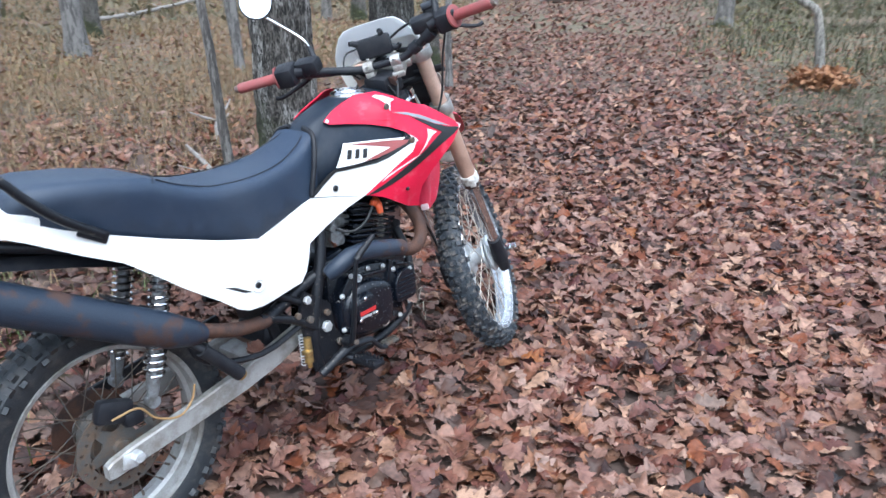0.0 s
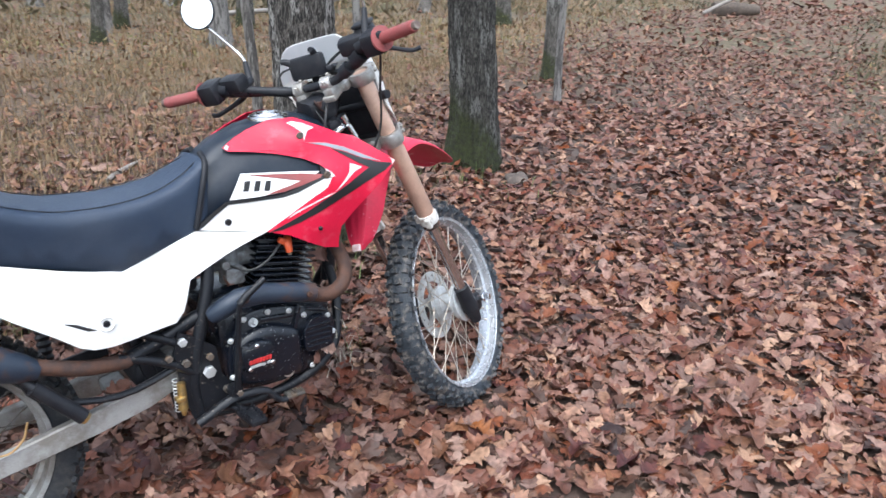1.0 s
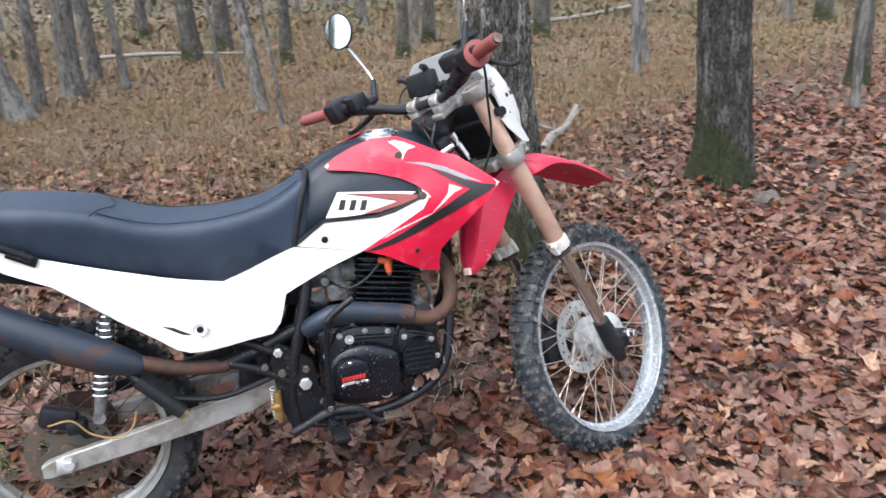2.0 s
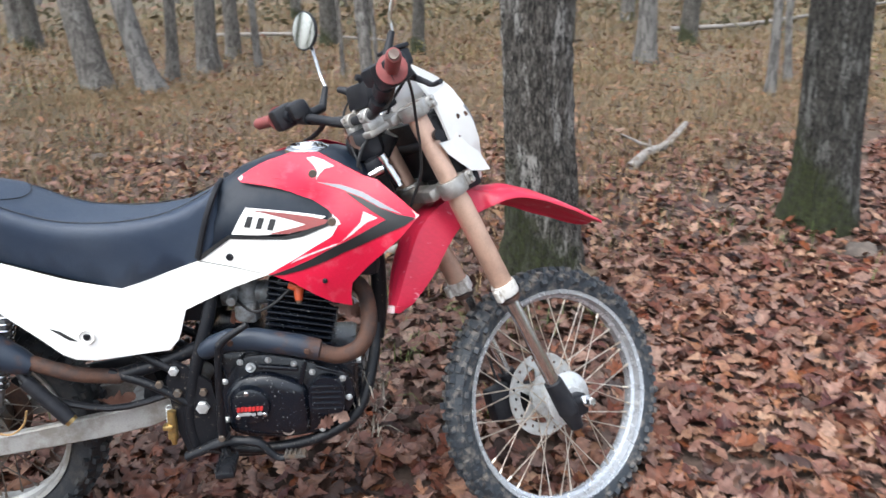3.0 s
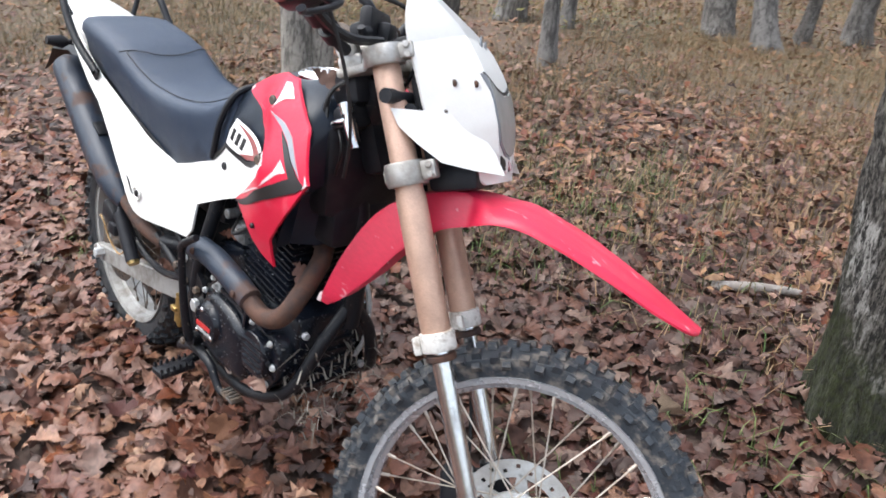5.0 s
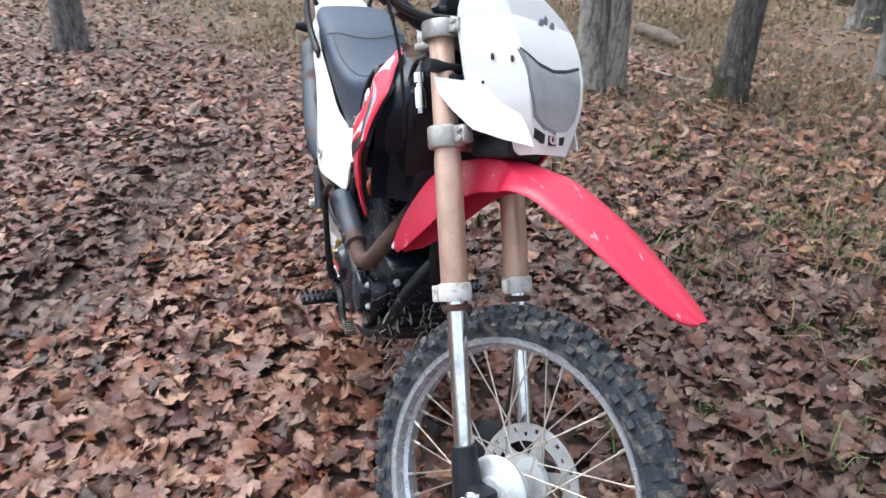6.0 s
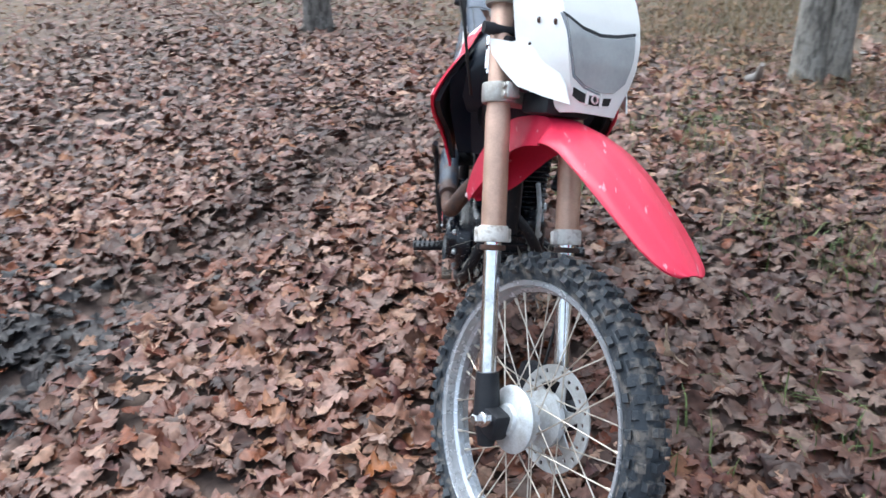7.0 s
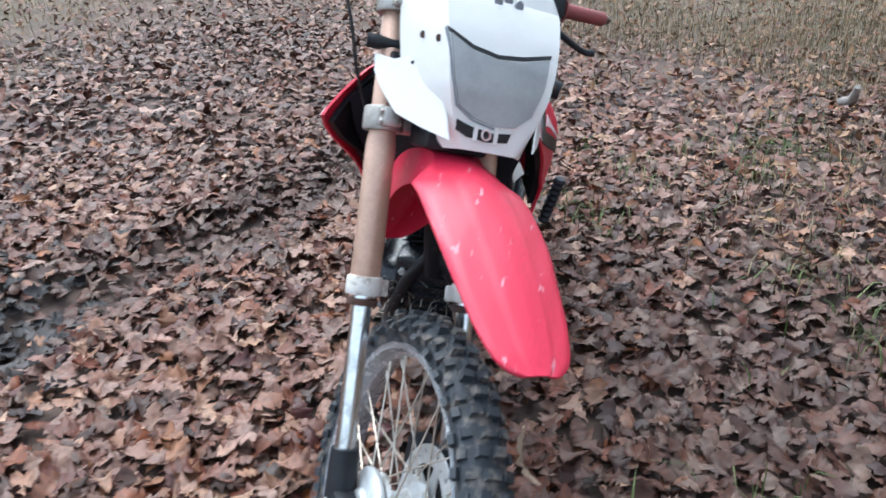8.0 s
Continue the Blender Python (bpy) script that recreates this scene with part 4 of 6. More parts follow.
for s in (-1, 1):
    far = 0.012 if s > 0 else 0.0
    edge = smooth_line([(1.140, s * (0.172 + far), 0.925), (1.105, s * (0.168 + far), 0.845), (1.045, s * 0.156, 0.765), (1.010, s * 0.145, 0.700)], 5)
    deep = smooth_line([(1.075, s * 0.125, 0.955), (1.060, s * 0.120, 0.860), (1.030, s * 0.115, 0.770), (1.005, s * 0.110, 0.700)], 5)
    core = smooth_line([(1.075, s * 0.040, 0.995), (1.080, s * 0.045, 0.890), (1.065, s * 0.050, 0.790), (1.045, s * 0.055, 0.700)], 5)
    bm = bmesh.new()
    rows = [[p.lerp(q, k / 4) for k in range(4)] + [q.lerp(r, k / 4) for k in range(5)] for p, q, r in zip(edge, deep, core)]
    a, b = rings(bm, rows, closed=False), rings(bm, [[v - Vector((0.006, 0, 0)) for v in row] for row in rows], closed=False)
    for m, n in ((a[0], b[0]), (a[-1], b[-1]), ([r[0] for r in a], [r[0] for r in b]), ([r[-1] for r in a], [r[-1] for r in b])):
        for i in range(len(m) - 1):
            bm.faces.new((m[i], m[i + 1], n[i + 1], n[i]))
    part("inner_panel", bm, TANK, bike, "glossy black panel inside the tank shroud")


def frame_tube(points, r=0.016, label=""):
    part("frame_tube", tube(points, r, 10, bend=4), FRAME, bike, label)


frame_tube([(1.06, 0, 0.94), (0.95, 0, 0.90), (0.80, 0, 0.84), (0.68, 0, 0.77)], 0.022)
frame_tube([(1.06, 0, 0.90), (1.09, 0, 0.75), (1.095, 0, 0.62), (1.085, 0, 0.52)], 0.021)
part("air_box", block(0.22, 0.15, 0.16, 0.02, (0.56, 0, 0.68)), BLACK, bike)
# blocks added so that the space between swingarm and muffler stays dark
part("inner_guard", join(block(0.035, 0.15, 0.26, 0.010, (0.50, 0, 0.48), (0, -14, 0)), block(0.10, 0.13, 0.06, 0.012, (0.53, 0, 0.40), (0, 10, 0))), BLACK, bike, "added black filler ahead of the rear wheel")
part("battery_box", block(0.16, 0.17, 0.12, 0.015, (0.37, 0, 0.68)), BLACK, bike)
for s in (-1, 1):
    frame_tube([(1.085, s * 0.01, 0.56), (1.078, s * 0.06, 0.49), (1.045, s * 0.105, 0.375), (0.98, s * 0.125, 0.318), (0.88, s * 0.128, 0.283), (0.76, s * 0.125, 0.27), (0.65, s * 0.12, 0.285)], 0.0145)
    frame_tube([(0.62, s * 0.12, 0.28), (0.610, s * 0.12, 0.36), (0.625, s * 0.12, 0.45), (0.653, s * 0.117, 0.55), (0.68, s * 0.107, 0.64), (0.70, s * 0.08, 0.77)], 0.0165)
    frame_tube([(0.68, s * 0.08, 0.765), (0.45, s * 0.085, 0.70), (0.2, s * 0.095, 0.76), (-0.05, s * 0.095, 0.83), (-0.35, s * 0.06, 0.92)], 0.0125)
    frame_tube([(0.62, s * 0.115, 0.47), (0.48, s * 0.11, 0.55), (0.33, s * 0.105, 0.64), (0.18, s * 0.10, 0.745)], 0.0115)
    frame_tube([(0.62, s * 0.125, 0.40), (0.53, s * 0.13, 0.46), (0.43, s * 0.13, 0.50)], 0.0115)
    part("pivot_plate", join(slab([(0.565, 0.47), (0.585, 0.525), (0.625, 0.50), (0.675, 0.46), (0.685, 0.38), (0.71, 0.345), (0.705, 0.31), (0.65, 0.275), (0.60, 0.27), (0.578, 0.34)], lambda x, z: s * 0.13, 0.012)), FRAME, bike)
    for x, z, r in ((0.592, 0.44, 0.011), (0.588, 0.500, 0.012), (0.650, 0.398, 0.017), (0.655, 0.44, 0.010), (0.692, 0.335, 0.011), (0.55, 0.465, 0.010)):
        part("frame_bolt", moved(disc(r, 0.014, 6), pose(x, s * 0.137, z)), DARKCAST if r < 0.012 else CAST, bike)
    # footrests
    peg = part("footrest", join(tube([(0.67, s * 0.12, 0.290), (0.702, s * 0.16, 0.286), (0.716, s * 0.20, 0.284)], 0.012, 8), block(0.045, 0.09, 0.016, 0.004, (0.718, s * 0.225, 0.283), (0, 0, -4 * s))), FRAME, bike, "black serrated footrest")
    for k in range(6):
        for e in (-1, 1):
            part("tooth", block(0.008, 0.008, 0.012, 0.0, (0.718 + e * 0.018, s * (0.188 + 0.015 * k), 0.295), taper=0.5), FRAME, peg)

# engine
case = part("crankcase", block(0.34, 0.20, 0.20, 0.02, (0.865, 0, 0.43)), ENGINE, bike, "worn black engine case")
part("sump", block(0.26, 0.22, 0.06, 0.015, (0.86, 0, 0.335)), ENGINE, case)
part("gearbox_top", block(0.13, 0.18, 0.11, 0.02, (0.73, 0, 0.53), (0, -12, 0)), ENGINE, case)
for k in range(6):
    part("rib", block(0.012, 0.15 - 0.012 * k, 0.006, 0.002, (1.037, 0.0, 0.36 + 0.024 * k)), ENGINE, case)
for y, z in ((-0.08, 0.37), (0.08, 0.37), (-0.08, 0.49), (0.08, 0.49), (0.0, 0.505)):
    part("case_bolt", moved(disc(0.009, 0.012, 6, "X"), pose(1.04, y, z)), CAST, case)
part("oil_pipe", tube([(1.04, 0.06, 0.40), (1.06, 0.07, 0.46), (1.05, 0.075, 0.56), (1.0, 0.07, 0.62)], 0.006, 8, bend=4), CAST, case, "thin oil pipe")


def cover(outline, y0, y1, edge=0.008, dome=False):
    """A plate standing out to y1 with a rounded rim."""
    bm = bmesh.new()
    cx = sum(p[0] for p in outline) / len(outline)
    cz = sum(p[1] for p in outline) / len(outline)
    pts = [(p.x, p.z) for p in smooth_line([(x, 0, z) for x, z in outline + outline[:1]], 4)[:-1]]
    loops = []
    shape = ((y0, 1.0), (y1 + edge, 1.0), (y1 + edge * 0.62, 0.965), (y1 + edge * 0.34, 0.90), (y1 + edge * 0.14, 0.79), (y1 + edge * 0.03, 0.62), (y1, 0.35)) if dome else ((y0, 1.0), (y1 + edge, 1.0), (y1 + edge * 0.3, 0.985), (y1, 0.95))
    for y, k in shape:
        loops.append([(cx + (x - cx) * k, y, cz + (z - cz) * k) for x, z in pts])
    rings(bm, loops)
    return bm


part("clutch_cover", cover([(0.725, 0.49), (0.76, 0.53), (0.82, 0.537), (0.89, 0.525), (0.95, 0.505), (1.005, 0.485), (1.028, 0.44), (1.020, 0.385), (0.975, 0.335), (0.90, 0.312), (0.80, 0.308), (0.725, 0.325), (0.700, 0.38), (0.705, 0.45)], -0.10, -0.140), ENGINE, case, "glossy black clutch cover")
part("clutch_bulge", cover([(0.708, 0.39), (0.716, 0.446), (0.752, 0.482), (0.80, 0.494), (0.846, 0.487), (0.893, 0.466), (0.914, 0.44), (0.916, 0.38), (0.908, 0.325), (0.834, 0.316), (0.765, 0.324), (0.72, 0.345)], -0.13, -0.166, 0.026, True), ENGINE, case, "raised glossy black bulge of the cover")
part("round_cover", moved(lathe([(0, -0.016), (0.040, -0.016), (0.046, -0.013), (0.049, -0.004), (0.052, 0.0), (0.054, 0.012), (0, 0.02)], 40), pose(0.775, -0.164, 0.417)), ENGINE, case, "round glossy black cover")
part("filter_cover", cover([(0.918, 0.45), (0.935, 0.475), (0.956, 0.484), (0.988, 0.477), (1.006, 0.45), (1.006, 0.41), (0.998, 0.385), (0.955, 0.380), (0.922, 0.385), (0.916, 0.415)], -0.13, -0.163, 0.008), ENGINE, case)
for k in range(5):
    part("rib", block(0.070, 0.004, 0.005, 0.001, (0.961, -0.165, 0.398 + 0.015 * k)), ENGINE, case)
for k in range(7):
    x0 = 0.744 + 0.0093 * k
    part("red_mark", cover([(x0, 0.4165 + 0.0004 * k), (x0 + 0.0068, 0.417 + 0.0004 * k), (x0 + 0.0058, 0.406 + 0.0004 * k), (x0 - 0.001, 0.4055 + 0.0004 * k)], -0.176, -0.1818, 0.001), REDINK, case, "faded red bar on the round cover")
for x0, x1, z in ((0.745, 0.775, 0.398), (0.779, 0.788, 0.397), (0.793, 0.803, 0.399)):
    part("grey_mark", cover([(x0, z + 0.003), (x1, z + 0.004), (x1, z - 0.003), (x0, z - 0.004)], -0.176, -0.1815, 0.001), SILVERINK, case, "worn silver patch on the round cover")
window = part("oil_window", moved(lathe([(0.0115, -0.003), (0.0155, -0.005), (0.017, 0.0), (0.0115, 0.0)], 28, closed=True), pose(0.862, -0.158, 0.342)), DARKWORN, case, "round oil window")
part("oil_glass", moved(disc(0.0118, 0.004, 20), pose(0.862, -0.1565, 0.342)), INK, window, "dark oil glass")
for x0, x1 in ((0.786, 0.806), (0.810, 0.822), (0.826, 0.836)):
    part("oil_mark", cover([(x0, 0.337), (x1, 0.338), (x1, 0.332), (x0, 0.331)], -0.150, -0.1575, 0.001), SILVERINK, case)
part("oil_filler", join(tube([(0.778, -0.115, 0.500), (0.778, -0.148, 0.508)], [0.014, 0.012], 12), tube([(0.778, -0.148, 0.508), (0.778, -0.158, 0.512)], [0.009, 0.005], 10)), CAST, case, "silver filler plug")
part("cast_web", join(block(0.10, 0.018, 0.012, 0.004, (0.845, -0.142, 0.505), (0, 6, 0)), block(0.06, 0.016, 0.010, 0.004, (0.965, -0.142, 0.497), (0, 18, 0)), block(0.012, 0.018, 0.07, 0.004, (0.905, -0.142, 0.492), (0, 14, 0))), ENGINE, case, "cast web of the cover")
for x, z in ((0.753, 0.521), (0.822, 0.525), (0.884, 0.513), (0.928, 0.489), (1.002, 0.469), (1.016, 0.417), (0.992, 0.362), (0.945, 0.330), (0.712, 0.47), (0.708, 0.365)):
    part("case_bolt", moved(join(disc(0.0062, 0.014, 6), disc(0.0085, 0.005, 14)), pose(x, -0.143, z)), CAST, case, "small silver bolt")
for x, z in ((0.745, 0.390), (0.810, 0.395), (0.769, 0.453)):
    part("case_bolt", moved(disc(0.0062, 0.006, 12), pose(x, -0.180, z)), CHROME, case)
lever = join(tube([(0.700, -0.15, 0.338), (0.704, -0.178, 0.342)], 0.017, 14), tube([(0.704, -0.178, 0.34), (0.706, -0.190, 0.40), (0.710, -0.198, 0.48), (0.716, -0.204, 0.56), (0.722, -0.206, 0.598)], [0.013, 0.011, 0.0095, 0.009, 0.0095], 10, bend=4, flat=0.75))
kick = part("kick_starter", lever, FRAME, bike, "black folded kick starter")
part("kick_peg", tube([(0.722, -0.207, 0.594), (0.738, -0.209, 0.612), (0.765, -0.209, 0.630), (0.792, -0.207, 0.647)], [0.011, 0.0095, 0.0085, 0.008], 10, bend=3), FRAME, kick)
part("kick_nut", moved(disc(0.009, 0.008, 6), pose(0.704, -0.196, 0.342)), DARKCAST, kick)
LEAN = pose(0.885, 0, 0.52, 0, 10, 0)
barrel = part("cylinder", moved(join(block(0.115, 0.13, 0.13, 0.015, (0, 0, 0.055)), block(0.15, 0.15, 0.05, 0.012, (0, 0, 0.165)), block(0.10, 0.13, 0.05, 0.015, (0, 0, 0.205))), LEAN), ENGINE, bike, "black finned cylinder")
for k in range(11):
    wide = 0.172 if k < 7 else 0.18
    part("cooling_fin", moved(block(wide, wide + 0.02, 0.005, 0.0015, (0, 0, 0.018 + 0.0165 * k)), LEAN), ENGINE, barrel)
part("plug_cap", join(tube([(0.915, -0.10, 0.712), (0.905, -0.122, 0.698), (0.905, -0.13, 0.675)], [0.010, 0.012, 0.009], 12, bend=3), block(0.038, 0.018, 0.018, 0.006, (0.897, -0.118, 0.704), (0, 25, 0))), ORANGE, barrel, "bright orange spark plug cap")
part("spark_plug", tube([(0.905, -0.13, 0.679), (0.905, -0.131, 0.668)], [0.008, 0.006], 8), DARKCAST, barrel)
part("plug_lead", tube([(0.885, -0.12, 0.703), (0.84, -0.13, 0.665), (0.79, -0.12, 0.645), (0.74, -0.07, 0.66)], 0.0035, 8, bend=5), CABLE, barrel)
DARKWORN2 = mat("dirty_cast", (0.24, 0.25, 0.26), 0.5, metal=0.4, other=(0.10, 0.09, 0.08), scale=45, amount=0.8, bump=0.3, bump_scale=200)
part("carburettor", join(tube([(0.70, -0.03, 0.66), (0.84, -0.03, 0.665)], 0.03, 16), tube([(0.765, -0.045, 0.60), (0.765, -0.045, 0.73)], [0.03, 0.032, 0.026, 0.022], 16), block(0.055, 0.06, 0.05, 0.010, (0.765, -0.06, 0.625)), moved(disc(0.012, 0.03, 10), pose(0.735, -0.09, 0.665)), moved(disc(0.008, 0.03, 8), pose(0.785, -0.095, 0.64))), DARKWORN2, bike, "dirty grey carburettor")
part("intake_boot", tube([(0.70, -0.03, 0.66), (0.60, -0.01, 0.67)], [0.034, 0.04], 16), BLACK, bike)

# exhaust
pipe = part("exhaust_header", tube([(0.975, -0.02, 0.675), (1.02, -0.035, 0.690), (1.060, -0.07, 0.672), (1.072, -0.125, 0.612), (1.052, -0.152, 0.562), (1.0, -0.162, 0.541), (0.94, -0.164, 0.556)], 0.0205, 16, bend=5), RUST, bike, "rusty brown exhaust header pipe")
part("heat_shield", tube([(0.955, -0.164, 0.557), (0.95, -0.164, 0.558), (0.90, -0.165, 0.572), (0.80, -0.166, 0.592), (0.735, -0.165, 0.592), (0.70, -0.158, 0.575), (0.675, -0.143, 0.556), (0.668, -0.138, 0.551)], [0.020, 0.026, 0.0275, 0.0275, 0.027, 0.026, 0.023, 0.019], 18), PIPE, pipe, "dark blue-grey heat shield")
for x, z in ((0.925, 0.567), (0.745, 0.594)):
    part("shield_screw", moved(disc(0.008, 0.008, 10), pose(x, -0.192, z)), RUST, pipe)
part("exhaust_pipe", tube([(0.71, -0.150, 0.578), (0.64, -0.105, 0.545), (0.54, -0.10, 0.505), (0.45, -0.125, 0.487)], 0.0185, 14, bend=5), FRAME, pipe, "black front stretch of the exhaust pipe")
part("exhaust_pipe", tube([(0.455, -0.124, 0.4875), (0.44, -0.127, 0.487), (0.35, -0.138, 0.502), (0.25, -0.139, 0.536)], 0.0190, 14, bend=5), RUST, pipe, "rusty exhaust pipe")
part("muffler", tube([(0.255, -0.139, 0.527), (0.225, -0.139, 0.540), (0.17, -0.138, 0.566), (0.09, -0.134, 0.608), (-0.09, -0.116, 0.705), (-0.20, -0.104, 0.764), (-0.245, -0.100, 0.789), (-0.26, -0.099, 0.797)], [0.022, 0.033, 0.043, 0.046, 0.046, 0.046, 0.044, 0.030], 24), PIPE, pipe, "black muffler with rust patches")
part("muffler_bracket", block(0.05, 0.05, 0.008, 0.002, (0.06, -0.115, 0.68), (0, 30, 0)), FRAME, pipe)

# swingarm, shocks and small rear parts
arms = []
for s in (-1, 1):
    bm = bmesh.new()
    loops = []
    for x, z, h, y in ((0.575, 0.385, 0.030, 0.082), (0.50, 0.362, 0.034, 0.088), (0.38, 0.338, 0.032, 0.098), (0.18, 0.306, 0.028, 0.108), (0.03, 0.284, 0.026, 0.112), (-0.02, 0.274, 0.023, 0.113), (-0.035, 0.271, 0.017, 0.113)):
        loops.append([(x, s * (y - 0.013), z - h + 0.004), (x, s * (y - 0.009), z - h), (x, s * (y + 0.009), z - h), (x, s * (y + 0.013), z - h + 0.004), (x, s * (y + 0.013), z + h - 0.004), (x, s * (y + 0.009), z + h), (x, s * (y - 0.009), z + h), (x, s * (y - 0.013), z + h - 0.004)])
    rings(bm, loops)
    arms.append(bm)
arms.append(block(0.06, 0.16, 0.045, 0.012, (0.45, 0, 0.35), (0, -11, 0)))
arms.append(tube([(0.60, -0.10, 0.39), (0.60, 0.10, 0.39)], 0.026, 16))
swing = part("swingarm", join(*arms), SWING, bike, "dull silver aluminium swingarm", angle=30)
part("chain_adjuster", join(block(0.04, 0.006, 0.04, 0.004, (0.02, -0.129, 0.283), (0, 10, 0)), moved(disc(0.015, 0.03, 6), pose(0.035, -0.135, 0.29))), CAST, swing)
part("rear_caliper", join(block(0.09, 0.035, 0.06, 0.012, (0.02, -0.085, 0.40), (0, 20, 0)), block(0.05, 0.04, 0.04, 0.01, (0.06, -0.09, 0.37))), BLACK, bike, "black rear brake caliper")
part("brake_wire", tube([(0.0, -0.115, 0.395), (0.06, -0.13, 0.405), (0.10, -0.13, 0.36), (0.16, -0.128, 0.335), (0.20, -0.127, 0.36), (0.215, -0.127, 0.40)], 0.0028, 6, bend=6), WIRE, bike, "tan brake hose")
for s in (-1, 1):
    a, b = Vector((0.205, s * 0.084, 0.725)), Vector((0.118, s * 0.088, 0.385))
    sh = part("shock_absorber", join(tube([a.lerp(b, 0.02), a.lerp(b, 0.82)], 0.0165, 14), tube([a.lerp(b, 0.80), b], [0.019, 0.02, 0.017, 0.013], 14), tube([a + Vector((0, -0.01, 0)), a + Vector((0, 0.01, 0))], 0.015, 12), tube([b + Vector((0, -0.012, 0)), b + Vector((0, 0.012, 0))], 0.017, 12)), DARKWORN2, bike, "dark shock absorber with a bare spring")
    coils, steps = 15, 13
    ax = (b - a).normalized()
    u1 = ax.orthogonal().normalized()
    u2 = ax.cross(u1)
    line = [a.lerp(b, 0.05 + 0.76 * k / (coils * steps)) + 0.024 * (math.cos(2 * math.pi * k / steps) * u1 + math.sin(2 * math.pi * k / steps) * u2) for k in range(coils * steps + 1)]
    part("spring", tube(line, 0.0042, 7), CHROME, sh, "shiny coil spring")
part("brake_cylinder", join(tube([(0.57, -0.14, 0.318), (0.572, -0.138, 0.392)], [0.013, 0.016, 0.012, 0.015, 0.011], 12), tube([(0.571, -0.14, 0.30), (0.57, -0.14, 0.325)], [0.006, 0.010], 10), block(0.026, 0.022, 0.014, 0.004, (0.563, -0.145, 0.352))), BRASS, bike, "brass rear brake cylinder")
part("brake_spring", tube([(0.56 + 0.006 * math.cos(k * 0.8), -0.125 + 0.006 * math.sin(k * 0.8), 0.40 - 0.0012 * k) for k in range(80)], 0.0018, 5), CAST, bike)
pedal = part("brake_pedal", tube([(0.60, -0.15, 0.268), (0.635, -0.155, 0.285), (0.69, -0.16, 0.312), (0.74, -0.166, 0.318), (0.787, -0.168, 0.312), (0.812, -0.168, 0.285), (0.832, -0.168, 0.268), (0.85, -0.168, 0.266)], [0.013, 0.013, 0.014, 0.012, 0.011, 0.010, 0.009, 0.009], 10, bend=4, flat=0.75), FRAME, bike, "black brake pedal")
part("pedal_pad", join(block(0.056, 0.030, 0.010, 0.003, (0.875, -0.160, 0.270)), *[block(0.006, 0.028, 0.005, 0.001, (0.852 + 0.0115 * k, -0.160, 0.2765)) for k in range(5)]), DARKCAST, pedal, "worn grey pedal pad")
part("skid_bar", tube([(0.62, -0.10, 0.262), (0.75, -0.11, 0.25), (0.90, -0.09, 0.27), (0.98, 0.0, 0.30), (0.90, 0.09, 0.27), (0.75, 0.11, 0.25), (0.62, 0.10, 0.262)], 0.010, 8, bend=4), FRAME, bike)
part("passenger_footrest", join(tube([(0.215, -0.135, 0.515), (0.24, -0.15, 0.49)], 0.011, 10), tube([(0.236, -0.15, 0.493), (0.33, -0.156, 0.388)], [0.018, 0.021, 0.021, 0.021, 0.019], 16)), BLACK, bike, "black folded passenger footrest")
part("footrest_end", tube([(0.328, -0.156, 0.390), (0.336, -0.1565, 0.381)], [0.017, 0.015], 14), BRASS, bike, "brass footrest end")
part("passenger_footrest", tube([(0.33, 0.211 + 0.0025 * k, 0.33 + 0.00925 * k) for k in range(17)], [0.015] + [0.020, 0.0155] * 8, 14), BLACK, bike, "black ribbed passenger footrest")
part("footrest_bracket", join(tube([(0.60, -0.125, 0.44), (0.42, -0.128, 0.40), (0.25, -0.13, 0.45), (0.21, -0.12, 0.55)], 0.009, 8, bend=4)), FRAME, bike)
part("side_stand", join(tube([(0.62, 0.13, 0.30), (0.66, 0.22, 0.15), (0.70, 0.315, 0.022)], 0.012, 10), block(0.06, 0.05, 0.008, 0.003, (0.705, 0.325, 0.022))), FRAME, bike, "black side stand")
part("chain_guard", block(0.42, 0.012, 0.035, 0.004, (0.26, 0.135, 0.385), (0, -9, 0)), BLACK, bike)
part("sprocket", moved(disc(0.10, 0.006, 44, hole=0.05), REAR_AXLE @ pose(0, 0.075, 0)), RUST, rear_hub)

# cables
for pts, r in (([(-0.10, -0.20, 0.135), (-0.045, -0.215, 0.09), (-0.05, -0.17, -0.02), (-0.075, -0.135, -0.12), (-0.12, -0.09, -0.19)], 0.0035),
               ([(-0.10, -0.20, 0.11), (0.0, -0.14, 0.10), (0.05, -0.05, 0.07), (0.02, 0.05, 0.01), (-0.08, 0.05, -0.10)], 0.004),
               ([(-0.12, 0.25, 0.085), (-0.10, 0.17, 0.058), (-0.065, 0.10, 0.026), (-0.05, 0.06, -0.04), (-0.09, 0.03, -0.14)], 0.0055),
               ([(-0.11, 0.25, 0.090), (-0.085, 0.16, 0.062), (-0.05, 0.10, 0.03), (-0.06, 0.03, -0.06)], 0.005),
               ([(-0.02, 0.08, 0.08), (-0.03, 0.12, 0.075), (-0.06, 0.13, 0.045), (-0.085, 0.09, 0.01)], 0.0028),
               ([(0.005, 0.13, -0.22), (0.0, 0.13, -0.35), (0.006, 0.128, -0.5), (-0.02, 0.11, -0.68), (-0.05, 0.095, -0.82)], 0.004)):
    part("cable", moved(tube(pts, r, 8, bend=6), STEER), CABLE, bike, "black control cable")


# ---- the wood: ground, leaves, grass, trees and fallen branches ----
HEART = Vector((0.2, 2.3))
RUT = [(1.25, 1.75), (0.9, 1.35), (0.55, 1.12), (0.15, 0.95), (-0.5, 0.6), (-1.4, 0.1)]


